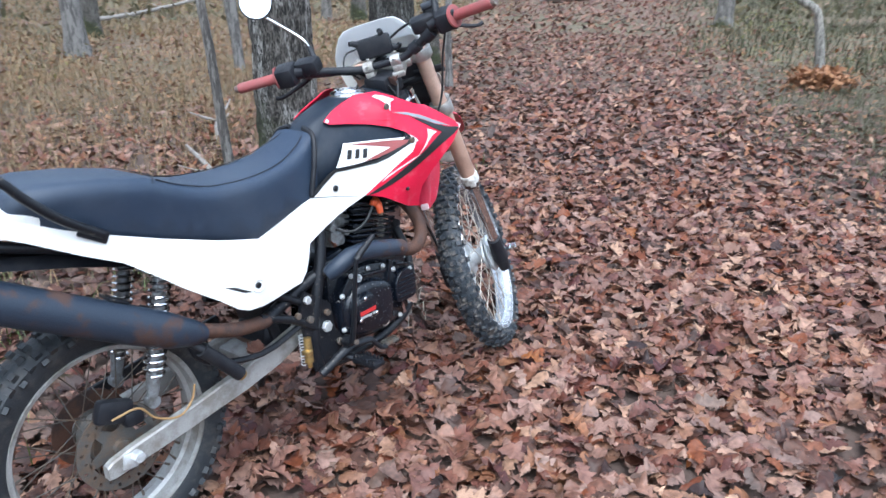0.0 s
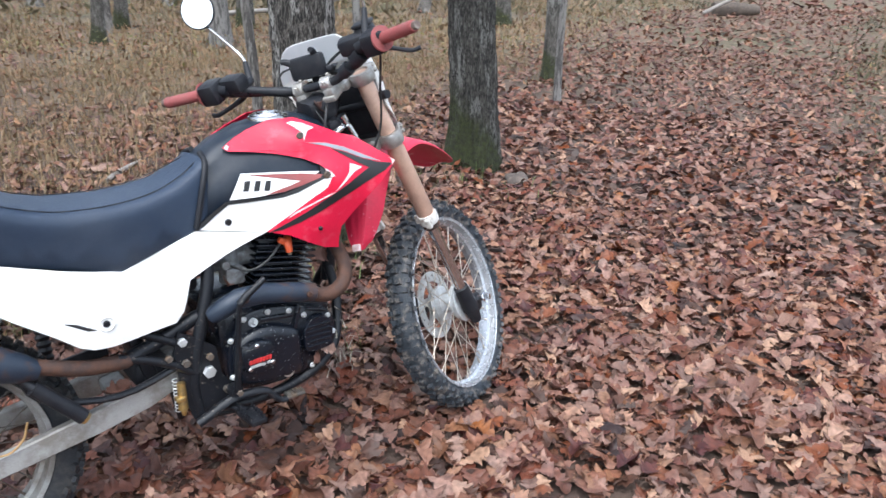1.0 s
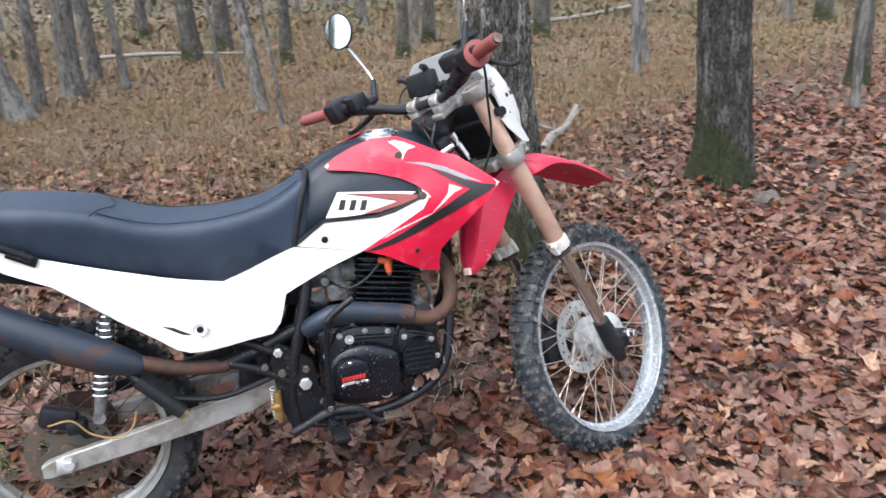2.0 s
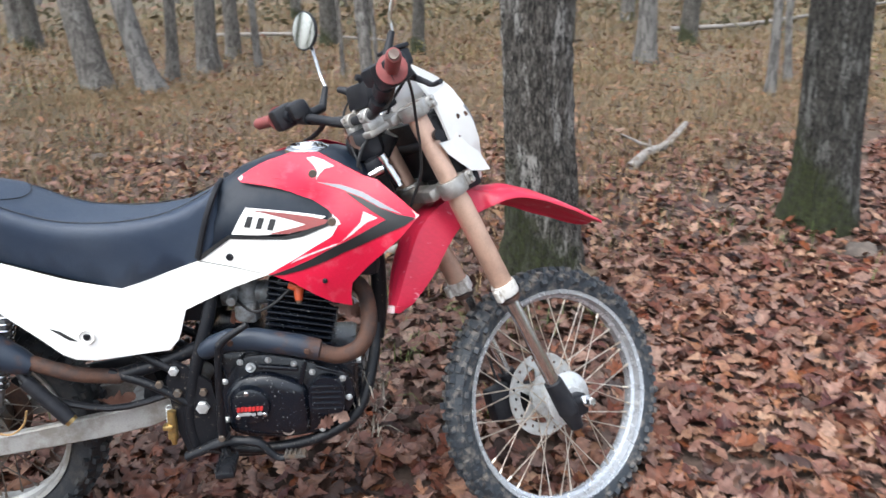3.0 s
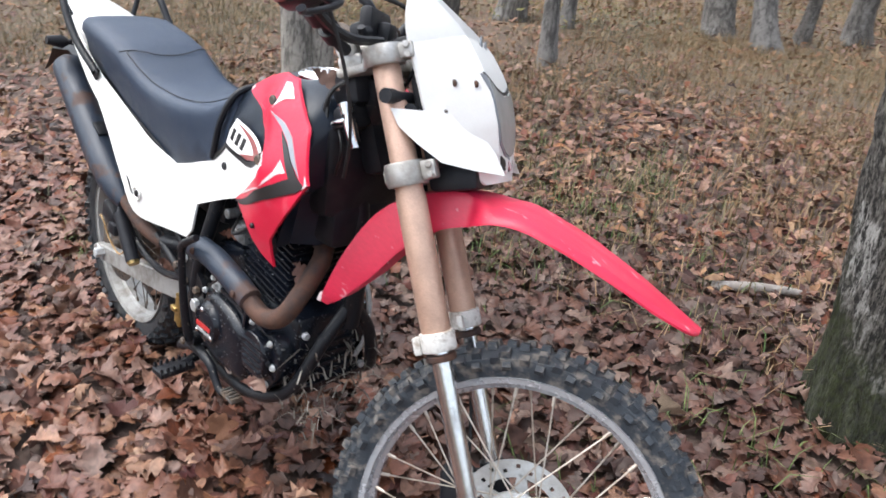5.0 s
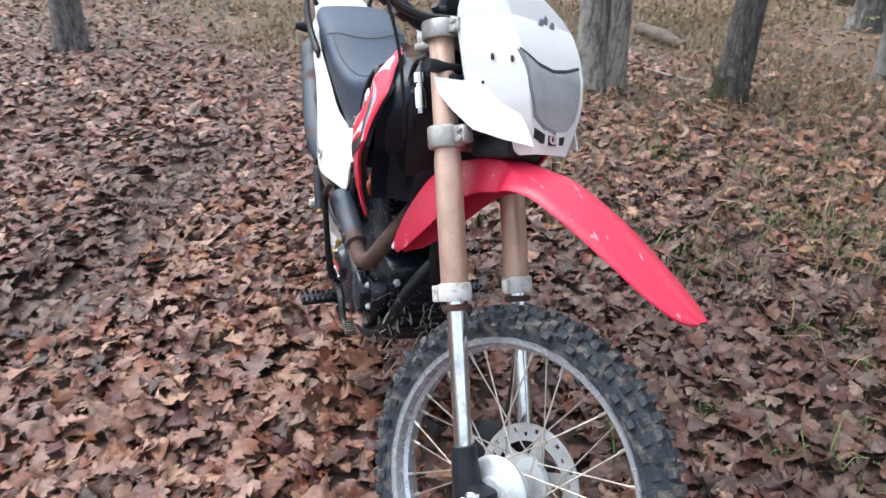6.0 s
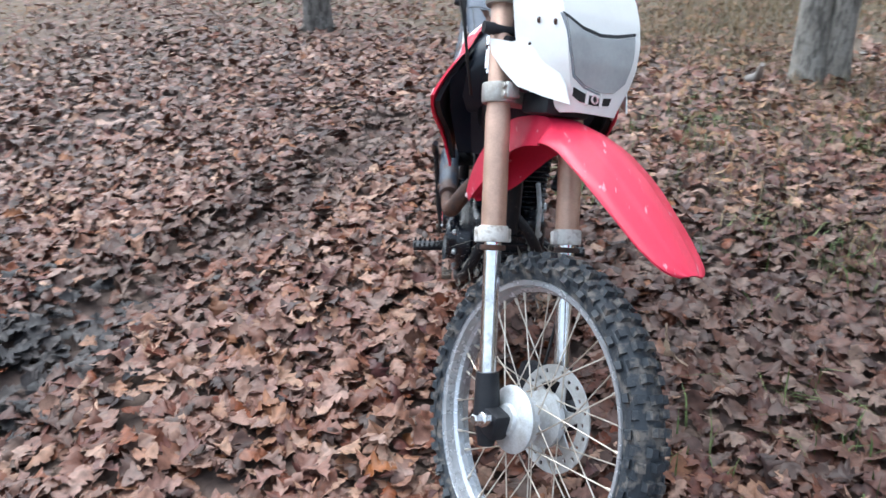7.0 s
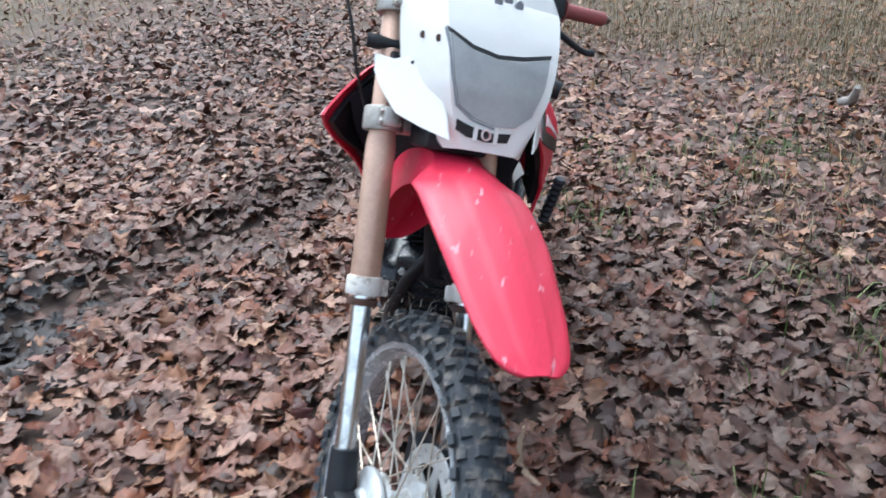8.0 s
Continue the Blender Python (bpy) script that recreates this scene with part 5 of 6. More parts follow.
def to_rut(x, y):
    best = 9.0
    for (ax, ay), (bx, by) in zip(RUT, RUT[1:]):
        dx, dy = bx - ax, by - ay
        t = min(1.0, max(0.0, ((x - ax) * dx + (y - ay) * dy) / (dx * dx + dy * dy)))
        best = min(best, math.hypot(x - ax - t * dx, y - ay - t * dy))
    return best


def ground_z(x, y):
    r = math.hypot(x - HEART.x, y - HEART.y)
    z = 0.012 * noise.noise(Vector((x * 1.7, y * 1.7, 0.3))) + 0.007 * noise.noise(Vector((x * 5.1, y * 5.1, 4.0)))
    z += min(1.0, max(0.0, (r - 5) / 20)) * 0.25 * noise.noise(Vector((x * 0.12, y * 0.12, 7.0)))
    west = max(0.0, -x - 1.6)
    z -= 0.26 * (1 - math.exp(-(0.13 * west + 0.28 * max(0.0, 1.9 - y) * min(1.0, west / 2)) / 0.9)) if west < 30 else 0.26
    z += 0.085 * math.exp(-((x + 0.78) ** 2 + (y - 3.88) ** 2) / 0.12)
    z -= 0.036 * math.exp(-((x - 0.13) ** 2 + (y - 2.85) ** 2) / 0.13)
    return z - 0.012 - 0.065 * math.exp(-(to_rut(x, y) / 0.17) ** 2)


SOIL = mat("forest_soil", (0.070, 0.046, 0.037), 0.9, other=(0.105, 0.070, 0.052), scale=1.3, amount=0.9, bump=0.8, bump_scale=45, fine=0.5, detail=9)


def grow_over(m, near, far, first, second):
    """Turf of two colours that takes over from the bare soil away from the way."""
    nt = m.node_tree
    b = nt.nodes["Principled BSDF"]
    soil = b.inputs["Base Color"].links[0].from_socket
    coord = nt.nodes.new("ShaderNodeTexCoord")
    dist = nt.nodes.new("ShaderNodeVectorMath")
    dist.operation = "DISTANCE"
    dist.inputs[1].default_value = (HEART.x, HEART.y, 0)
    nt.links.new(coord.outputs["Object"], dist.inputs[0])
    patch, blade = nt.nodes.new("ShaderNodeTexNoise"), nt.nodes.new("ShaderNodeTexNoise")
    patch.inputs["Scale"].default_value, patch.inputs["Detail"].default_value = 0.35, 8
    blade.inputs["Scale"].default_value, blade.inputs["Detail"].default_value = 9.0, 8
    for n in (patch, blade):
        nt.links.new(coord.outputs["Object"], n.inputs["Vector"])
    reach = nt.nodes.new("ShaderNodeMapRange")
    reach.inputs[1].default_value, reach.inputs[2].default_value, reach.inputs[4].default_value = near, far, 0.9
    nt.links.new(dist.outputs["Value"], reach.inputs[0])
    split = nt.nodes.new("ShaderNodeMapRange")
    split.inputs[1].default_value, split.inputs[2].default_value = 0.4, 0.6
    nt.links.new(patch.outputs[0], split.inputs[0])
    turf = nt.nodes.new("ShaderNodeMix")
    turf.data_type = "RGBA"
    turf.inputs[6].default_value, turf.inputs[7].default_value = (*first, 1), (*second, 1)
    nt.links.new(split.outputs[0], turf.inputs[0])
    value = nt.nodes.new("ShaderNodeMapRange")
    value.inputs[1].default_value, value.inputs[2].default_value, value.inputs[3].default_value, value.inputs[4].default_value = 0.3, 0.7, 0.45, 1.5
    nt.links.new(blade.outputs[0], value.inputs[0])
    hsv = nt.nodes.new("ShaderNodeHueSaturation")
    nt.links.new(value.outputs[0], hsv.inputs["Value"])
    nt.links.new(turf.outputs[2], hsv.inputs["Color"])
    mix = nt.nodes.new("ShaderNodeMix")
    mix.data_type = "RGBA"
    nt.links.new(reach.outputs[0], mix.inputs[0])
    nt.links.new(soil, mix.inputs[6])
    nt.links.new(hsv.outputs[0], mix.inputs[7])
    nt.links.new(mix.outputs[2], b.inputs["Base Color"])


grow_over(SOIL, 4.0, 10.0, (0.124, 0.083, 0.051), (0.096, 0.082, 0.043))
marks = [-260, -120, -60, -36, -25, -18, -14] + [-11 + 0.5 * k for k in range(12)] + [-5 + 0.125 * k for k in range(81)] + [5.5 + 0.5 * k for k in range(12)] + [14, 18, 25, 36, 60, 120, 260]
bm = bmesh.new()
grid = [[bm.verts.new((HEART.x + x, HEART.y + y, ground_z(HEART.x + x, HEART.y + y))) for x in marks] for y in marks]
for r0, r1 in zip(grid, grid[1:]):
    for i in range(len(marks) - 1):
        bm.faces.new((r0[i], r0[i + 1], r1[i + 1], r1[i]))
tagged(new("ground", put_mesh(bm, "ground", SOIL, angle=180)), "dark brown forest soil under fallen leaves", "ground", kind="structure")


def leaf_mat(name, colours, source, rough=0.62):
    """Dry leaves: one hue for each leaf, veins and blotches within it."""
    m = bpy.data.materials.new(name)
    m.use_nodes = True
    nt = m.node_tree
    b = nt.nodes["Principled BSDF"]
    if source == "object":
        src = nt.nodes.new("ShaderNodeObjectInfo").outputs["Random"]
    else:
        src = nt.nodes.new("ShaderNodeNewGeometry").outputs["Random Per Island"]
    ramp = nt.nodes.new("ShaderNodeValToRGB")
    ramp.color_ramp.interpolation = "LINEAR"
    el = ramp.color_ramp.elements
    while len(el) < len(colours):
        el.new(0.5)
    for k, c in enumerate(colours):
        el[k].position = k / (len(colours) - 1)
        el[k].color = (*c, 1)
    nt.links.new(src, ramp.inputs[0])
    coord = nt.nodes.new("ShaderNodeTexCoord")
    n1 = nt.nodes.new("ShaderNodeTexNoise")
    n1.inputs["Scale"].default_value = 55
    n1.inputs["Detail"].default_value = 5
    nt.links.new(coord.outputs["Object"], n1.inputs["Vector"])
    rng = nt.nodes.new("ShaderNodeMapRange")
    rng.inputs[1].default_value, rng.inputs[2].default_value = 0.3, 0.7
    rng.inputs[3].default_value, rng.inputs[4].default_value = 0.62, 1.3
    nt.links.new(n1.outputs[0], rng.inputs[0])
    hsv = nt.nodes.new("ShaderNodeHueSaturation")
    nt.links.new(rng.outputs[0], hsv.inputs["Value"])
    nt.links.new(ramp.outputs[0], hsv.inputs["Color"])
    nt.links.new(hsv.outputs[0], b.inputs["Base Color"])
    b.inputs["Roughness"].default_value = rough
    b.inputs["Specular IOR Level"].default_value = 0.32
    bp = nt.nodes.new("ShaderNodeBump")
    bp.inputs["Strength"].default_value = 0.35
    bp.inputs["Distance"].default_value = 0.004
    nt.links.new(n1.outputs[0], bp.inputs["Height"])
    nt.links.new(bp.outputs[0], b.inputs["Normal"])
    return m


BROWNS = [(0.058, 0.029, 0.019), (0.136, 0.065, 0.041), (0.184, 0.105, 0.078), (0.088, 0.042, 0.027), (0.224, 0.146, 0.119), (0.150, 0.085, 0.058), (0.075, 0.051, 0.041), (0.204, 0.116, 0.068), (0.163, 0.122, 0.105), (0.272, 0.197, 0.163), (0.116, 0.054, 0.034), (0.177, 0.075, 0.031)]
BROWNS += [(0.27, 0.21, 0.175), (0.12, 0.052, 0.034), (0.22, 0.165, 0.14), (0.20, 0.125, 0.085)]
BROWNS += [(0.36, 0.275, 0.20), (0.155, 0.062, 0.030), (0.31, 0.235, 0.185), (0.22, 0.105, 0.045)]
BROWNS = [tuple(max(0.012, m + 1.32 * (c * k - m)) for c, k, m in zip(rgb, (0.80, 0.63, 0.575), (0.134, 0.071, 0.051))) for rgb in BROWNS]
LEAF = leaf_mat("fallen_oak_leaf", BROWNS, "island", 0.48)
LEAF_DARK = leaf_mat("dark_oak_leaf", [(0.044, 0.019, 0.015), (0.070, 0.028, 0.019), (0.102, 0.050, 0.034), (0.054, 0.026, 0.019), (0.155, 0.100, 0.075), (0.040, 0.022, 0.018), (0.085, 0.033, 0.018), (0.060, 0.032, 0.025)], "island", 0.5)
LEAF_ONE = leaf_mat("single_oak_leaf", BROWNS, "object")
DULL = leaf_mat("old_leaf", [(0.15, 0.074, 0.036), (0.20, 0.096, 0.046), (0.25, 0.136, 0.068), (0.16, 0.086, 0.04), (0.25, 0.152, 0.085), (0.13, 0.064, 0.034)], "island")
FADED = leaf_mat("faded_undergrowth", [(0.095, 0.082, 0.046), (0.13, 0.105, 0.064), (0.08, 0.078, 0.042), (0.145, 0.105, 0.064), (0.105, 0.10, 0.05)], "island")
HERB = leaf_mat("yellowing_herb", [(0.128, 0.120, 0.036), (0.200, 0.176, 0.056), (0.088, 0.096, 0.032), (0.240, 0.200, 0.080), (0.136, 0.104, 0.048)], "island")
STRAW = leaf_mat("dry_grass", [(0.18, 0.108, 0.054), (0.24, 0.158, 0.082), (0.13, 0.114, 0.056), (0.19, 0.110, 0.056), (0.29, 0.215, 0.13), (0.12, 0.102, 0.048)], "island")
GREEN = leaf_mat("green_grass", [(0.05, 0.085, 0.02), (0.09, 0.12, 0.035), (0.12, 0.14, 0.05)], "island")

OAK = [(0.0, 0.02), (0.10, 0.09), (0.20, 0.06), (0.30, 0.20), (0.42, 0.10), (0.53, 0.27), (0.66, 0.13), (0.77, 0.23), (0.90, 0.11), (1.0, 0.015)]
LOBED = [(0.0, 0.012), (0.10, 0.03), (0.17, 0.11), (0.23, 0.13), (0.28, 0.08), (0.34, 0.19), (0.41, 0.24), (0.46, 0.14), (0.52, 0.25), (0.59, 0.32), (0.65, 0.29), (0.69, 0.18), (0.76, 0.25), (0.83, 0.24), (0.89, 0.15), (0.96, 0.12), (1.0, 0.02)]
PLAIN = [(0.0, 0.03), (0.3, 0.20), (0.5, 0.14), (0.66, 0.25), (0.85, 0.17), (1.0, 0.03)]
SIMPLE = [(0.0, 0.06), (0.45, 0.25), (1.0, 0.05)]
FOLD = [(0.0, 0.2), (1.0, 0.2)]


def leaf_shape(rows, seed):
    """Points and triangles of one curled leaf a metre long."""
    r = np.random.RandomState(seed)
    bow, cup, twist, wave = r.uniform(-0.7, 0.9), r.uniform(-1.3, 1.5), r.uniform(-0.8, 0.8), r.uniform(0, 6)
    pts, tris = [], []
    for t, w in rows:
        for s in (-1, 0, 1):
            k = w * r.uniform(0.8, 1.2) if s else 0.0
            z = bow * (t - 0.5) ** 2 * 1.4 + cup * k * k * 1.8 + twist * s * k * (t - 0.5) + 0.035 * math.sin(9 * t + wave + 2 * s)
            pts.append((t - 0.5 + r.uniform(-0.02, 0.02), s * k * (1 - 0.3 * abs(cup) * k), z))
    for i in range(len(rows) - 1):
        a, b = 3 * i, 3 * i + 3
        tris += [(a, a + 1, b + 1), (a, b + 1, b), (a + 1, a + 2, b + 2), (a + 1, b + 2, b + 1)]
    return np.array(pts), np.array(tris)


def fast_mesh(name, co, tris, material):
    me = bpy.data.meshes.new(name)
    me.vertices.add(len(co))
    me.vertices.foreach_set("co", co.astype(np.float32).ravel())
    me.loops.add(tris.size)
    me.loops.foreach_set("vertex_index", tris.astype(np.int32).ravel())
    me.polygons.add(len(tris))
    me.polygons.foreach_set("loop_start", np.arange(0, tris.size, 3, dtype=np.int32))
    me.polygons.foreach_set("loop_total", np.full(len(tris), 3, dtype=np.int32))
    me.update(calc_edges=True)
    me.materials.append(material)
    return me


def turns(rx, ry, rz):
    cx, sx, cy, sy, cz, sz = np.cos(rx), np.sin(rx), np.cos(ry), np.sin(ry), np.cos(rz), np.sin(rz)
    m = np.empty((len(rx), 3, 3))
    m[:, 0, 0], m[:, 0, 1], m[:, 0, 2] = cz * cy, cz * sy * sx - sz * cx, cz * sy * cx + sz * sx
    m[:, 1, 0], m[:, 1, 1], m[:, 1, 2] = sz * cy, sz * sy * sx + cz * cx, sz * sy * cx - cz * sx
    m[:, 2, 0], m[:, 2, 1], m[:, 2, 2] = -sy, cy * sx, cy * cx
    return m


def scatter(places, sizes, rows, tilt, rng, shapes=12):
    """Leaves at the places, as one set of points and triangles."""
    cos, tris, at = [], [], 0
    kind = rng.randint(0, shapes, len(places))
    for k in range(shapes):
        p, t = leaf_shape(rows, 100 + k)
        sel = np.where(kind == k)[0]
        n = len(sel)
        if not n:
            continue
        m = turns(rng.normal(0, tilt, n), rng.normal(0, tilt, n), rng.uniform(0, 2 * np.pi, n))
        q = np.einsum("nij,pj->npi", m, p) * sizes[sel][:, None, None]
        q[..., 2] -= np.minimum(q[..., 2].min(1, keepdims=True), 0) * 0.6
        q += places[sel][:, None, :]
        cos.append(q.reshape(-1, 3))
        tris.append((t[None] + (np.arange(n) * len(p))[:, None, None]).reshape(-1, 3) + at)
        at += n * len(p)
    return np.concatenate(cos), np.concatenate(tris)


def ring_places(rng, r0, r1, density, keep, z0, z1):
    n = int(math.pi * (r1 * r1 - r0 * r0) * density)
    r, a = np.sqrt(rng.uniform(r0 * r0, r1 * r1, n)), rng.uniform(0, 2 * np.pi, n)
    out, lift = [], rng.uniform(z0, z1, n)
    dice = rng.uniform(0, 1, n)
    for x, y, h, d in zip(HEART.x + r * np.cos(a), HEART.y + r * np.sin(a), lift, dice):
        thin = 0.35 if x > 2.0 + 0.62 * max(0.0, y) else 1.0
        if d < thin * keep(x, y):
            out.append((x, y, ground_z(x, y) + h))
    return np.array(out)


def on_trail(x, y):
    """1 on the leaf-covered way, falling off into the grassy wood beside it."""
    mid = 0.9 + 0.10 * max(0.0, y - 3) - 0.3 * math.exp(-((y - 7) / 2.5) ** 2) + 0.012 * max(0.0, y - 10) ** 2 if y > 2 else 0.9 + 0.55 * (y - 2)
    half = 2.0 + 0.05 * min(20.0, abs(y - 2)) + 0.9 * math.exp(-((y - 1.2) / 1.6) ** 2)
    half *= 0.84 if x > mid and y > 4 else 1.0
    return min(1.0, max(0.0, 1.25 - (abs(x - mid) / half) ** 2 * 0.75))


def leafy(x, y):
    d = to_rut(x, y)
    patch = 0.5 + 0.5 * noise.noise(Vector((x * 0.9, y * 0.9, 2.0)))
    far = min(1.0, max(0.0, (math.hypot(x - HEART.x, y - HEART.y) - 2.6) / 4))
    return (0.45 - 0.34 * far + (0.55 + 0.34 * far) * max(on_trail(x, y), patch * (0.9 - 0.74 * far))) * (1 - 0.5 * math.exp(-(d / 0.17) ** 2))


def dark_leaf_share(x, y):
    """Share of darker leaves: beside the oak, farther back on the way, and wet along the rut."""
    return 0.95 * math.exp(-(((x + 1.4) * (1.7 if x > -1.4 else 1.0)) ** 2 + (y - 2.95) ** 2) / 1.7) + 0.5 * math.exp(-((x + 0.6) ** 2 / 5.0 + (y + 3.2) ** 2 / 9.0)) + 1.0 * math.exp(-(to_rut(x, y) / 0.28) ** 2) + 0.9 * math.exp(-((x + 0.85) ** 2 + (y - 3.55) ** 2) / 0.22) + 0.6 * math.exp(-((x + 0.85) ** 2 + (y - 3.0) ** 2) / 0.3)


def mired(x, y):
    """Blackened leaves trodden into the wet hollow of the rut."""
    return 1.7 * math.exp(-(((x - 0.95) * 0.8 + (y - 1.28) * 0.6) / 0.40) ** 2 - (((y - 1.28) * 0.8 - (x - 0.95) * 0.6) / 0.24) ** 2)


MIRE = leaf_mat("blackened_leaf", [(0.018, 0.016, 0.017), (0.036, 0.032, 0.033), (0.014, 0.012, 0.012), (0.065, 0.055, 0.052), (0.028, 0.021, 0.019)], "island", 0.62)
rng = np.random.RandomState(7)
# dry holds the common leaves, wet the darker ones, black the trodden ones
dry, wet, black = [], [], []
for r0, r1, density, rows, tilt, z0, z1, lo, hi in ((0.0, 2.1, 820, LOBED, 0.23, 0.004, 0.038, 0.058, 0.125), (2.1, 2.9, 780, OAK, 0.24, 0.004, 0.036, 0.062, 0.125), (2.9, 6.0, 380, PLAIN, 0.28, 0.004, 0.035, 0.065, 0.13), (6.0, 12.0, 210, SIMPLE, 0.32, 0.005, 0.04, 0.06, 0.11), (12.0, 24.0, 48, SIMPLE, 0.35, 0.01, 0.05, 0.08, 0.16), (24.0, 46.0, 5, SIMPLE, 0.4, 0.01, 0.08, 0.2, 0.36)):
    pl = ring_places(rng, r0, r1, density, leafy, z0, z1)
    darker = np.array([rng.uniform() < dark_leaf_share(x, y) for x, y, z in pl])
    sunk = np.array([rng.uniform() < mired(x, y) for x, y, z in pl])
    for where, chosen in ((dry, pl[~darker & ~sunk]), (wet, pl[darker & ~sunk]), (black, pl[sunk])):
        if len(chosen):
            where.append(scatter(chosen, rng.uniform(lo, hi, len(chosen)), rows, tilt, rng))


def merged(sets):
    at, cos, tris = 0, [], []
    for c, t in sets:
        cos.append(c)
        tris.append(t + at)
        at += len(c)
    return np.concatenate(cos), np.concatenate(tris)


litter = tagged(new("leaf_litter", fast_mesh("leaf_litter", *merged(dry), LEAF)), "thick carpet of fallen brown oak leaves", "fallen leaves", kind="stuff")
tagged(new("damp_leaves", fast_mesh("damp_leaves", *merged(wet), LEAF_DARK)), "dark brown leaves beside the way, wet along the rut", "fallen leaves", kind="stuff")

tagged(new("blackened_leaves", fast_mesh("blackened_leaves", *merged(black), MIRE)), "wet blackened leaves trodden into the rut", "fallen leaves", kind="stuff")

# brown and straw-coloured undergrowth beside the way
pl = ring_places(rng, 2.0, 14.0, 95, lambda x, y: (1 - on_trail(x, y)) * (0.55 + 0.45 * noise.noise(Vector((x * 0.8, y * 0.8, 9.0)))), 0.02, 0.07)
c, t = scatter(pl, rng.uniform(0.035, 0.085, len(pl)), SIMPLE, 0.38, rng)
tagged(new("old_leaves", fast_mesh("old_leaves", c, t, DULL)), "old dull leaves caught in the grass", "fallen leaves", kind="stuff")


def blades(places, lo, hi, wide, rng, lean=0.45):
    n = len(places)
    h, a, w = rng.uniform(lo, hi, n), rng.uniform(0, 2 * np.pi, n), wide * rng.uniform(0.7, 1.3, n)
    out = np.abs(rng.normal(0, lean, n))
    d = np.stack([np.cos(a), np.sin(a), 0 * a], 1)
    s = np.stack([-np.sin(a), np.cos(a), 0 * a], 1) * w[:, None]
    up = np.array([0, 0, 1.0])
    mid = places + d * (h * out * 0.35)[:, None] + up * (h * 0.6)[:, None]
    tip = places + d * (h * out * 1.1)[:, None] + up * (h * np.clip(1.0 - 0.45 * out, 0.25, 1))[:, None]
    co = np.stack([places - s, places + s, mid + s * 0.7, mid - s * 0.7, tip], 1).reshape(-1, 3)
    t = np.array([(0, 1, 2), (0, 2, 3), (3, 2, 4)])
    return co, (t[None] + (np.arange(n) * 5)[:, None, None]).reshape(-1, 3)


def grassy(x, y):
    return (1 - on_trail(x, y)) * (0.2 if y < 1.2 and x > -4 else 0.55 if y < 2.6 and x > -4 else 1.0) * max(0.05, 0.62 + 0.9 * noise.noise(Vector((x * 0.7, y * 0.7, 20.0))))


pl = ring_places(rng, 1.6, 9.0, 1150, grassy, -0.005, 0.01)
pl2 = ring_places(rng, 9.0, 24.0, 170, grassy, -0.005, 0.01)
east = (pl[:, 0] > 2.2) | ((pl[:, 0] < -1.2) & (pl[:, 1] < 3.9) & (rng.uniform(0, 1, len(pl)) < 0.4))
beyond = pl2[:, 0] > 2.2
c1, t1 = blades(pl[~east], 0.05, 0.17, 0.0028, rng, 0.8)
c2, t2 = blades(pl2[~beyond], 0.06, 0.22, 0.008, rng, 0.9)
tagged(new("dry_grass", fast_mesh("dry_grass", np.concatenate([c1, c2]), np.concatenate([t1, t2 + len(c1)]), STRAW)), "thin dry straw-coloured grass among the leaves", "grass", kind="stuff")
tagged(new("olive_grass", fast_mesh("olive_grass", *merged([blades(pl[east], 0.04, 0.13, 0.0026, rng, 1.2), blades(pl2[beyond], 0.08, 0.26, 0.009, rng, 0.9)]), leaf_mat("olive_grass", [(0.058, 0.060, 0.030), (0.085, 0.078, 0.042), (0.046, 0.054, 0.025), (0.11, 0.094, 0.054)], "island"))), "dark olive grass beside the way", "grass", kind="stuff")
tufts = []
for x, y, n, r in ((-0.62, 3.35, 60, 0.14), (-0.75, 3.05, 40, 0.10), (-0.55, 3.6, 40, 0.12), (-1.1, 3.5, 40, 0.2), (-1.7, 2.4, 60, 0.3), (-0.9, 4.9, 70, 0.25), (-0.2, 5.2, 60, 0.3), (-2.6, 3.2, 60, 0.3), (-2.2, 1.4, 60, 0.3), (3.4, 7.6, 90, 0.5), (2.9, 6.2, 60, 0.4), (-0.35, 2.95, 16, 0.06)):
    for _ in range(n):
        px, py = x + rng.normal(0, r), y + rng.normal(0, r)
        tufts.append((px, py, ground_z(px, py)))
for _ in range(32):
    x, y = rng.uniform(-3.6, -1.15), rng.uniform(0.9, 3.7)
    for _ in range(36):
        px, py = x + rng.normal(0, 0.09), y + rng.normal(0, 0.09)
        tufts.append((px, py, ground_z(px, py)))
c, t = blades(np.array(tufts), 0.05, 0.15, 0.0026, rng, 0.8)
tagged(new("green_grass", fast_mesh("green_grass", c, t, GREEN)), "sparse green grass tufts between the leaves", "grass", kind="stuff")
pl = ring_places(rng, 7.5, 19.0, 60, lambda x, y: (1 - on_trail(x, y)) * max(0.0, noise.noise(Vector((x * 0.45, y * 0.45, 31.0))) * 2.2), 0.05, 0.28)
c, t = scatter(pl, rng.uniform(0.025, 0.065, len(pl)), SIMPLE, 0.5, rng)
tagged(new("low_herbs", fast_mesh("low_herbs", c, t, HERB)), "yellow-green low herbs on the forest floor", "plants", kind="stuff")


caught = [BIKE @ Vector((rng.uniform(0.99, 1.10), rng.uniform(-0.13, 0.13), rng.uniform(0.25, 0.46))) for _ in range(170)]
c, t = blades(np.array(caught), 0.015, 0.05, 0.0022, rng, 1.2)
tagged(new("caught_grass", fast_mesh("caught_grass", c, t, leaf_mat("pale_straw", [(0.18, 0.16, 0.13), (0.30, 0.27, 0.23), (0.10, 0.08, 0.06)], "island"))), "pale dry grass caught round the engine", "grass", kind="stuff")


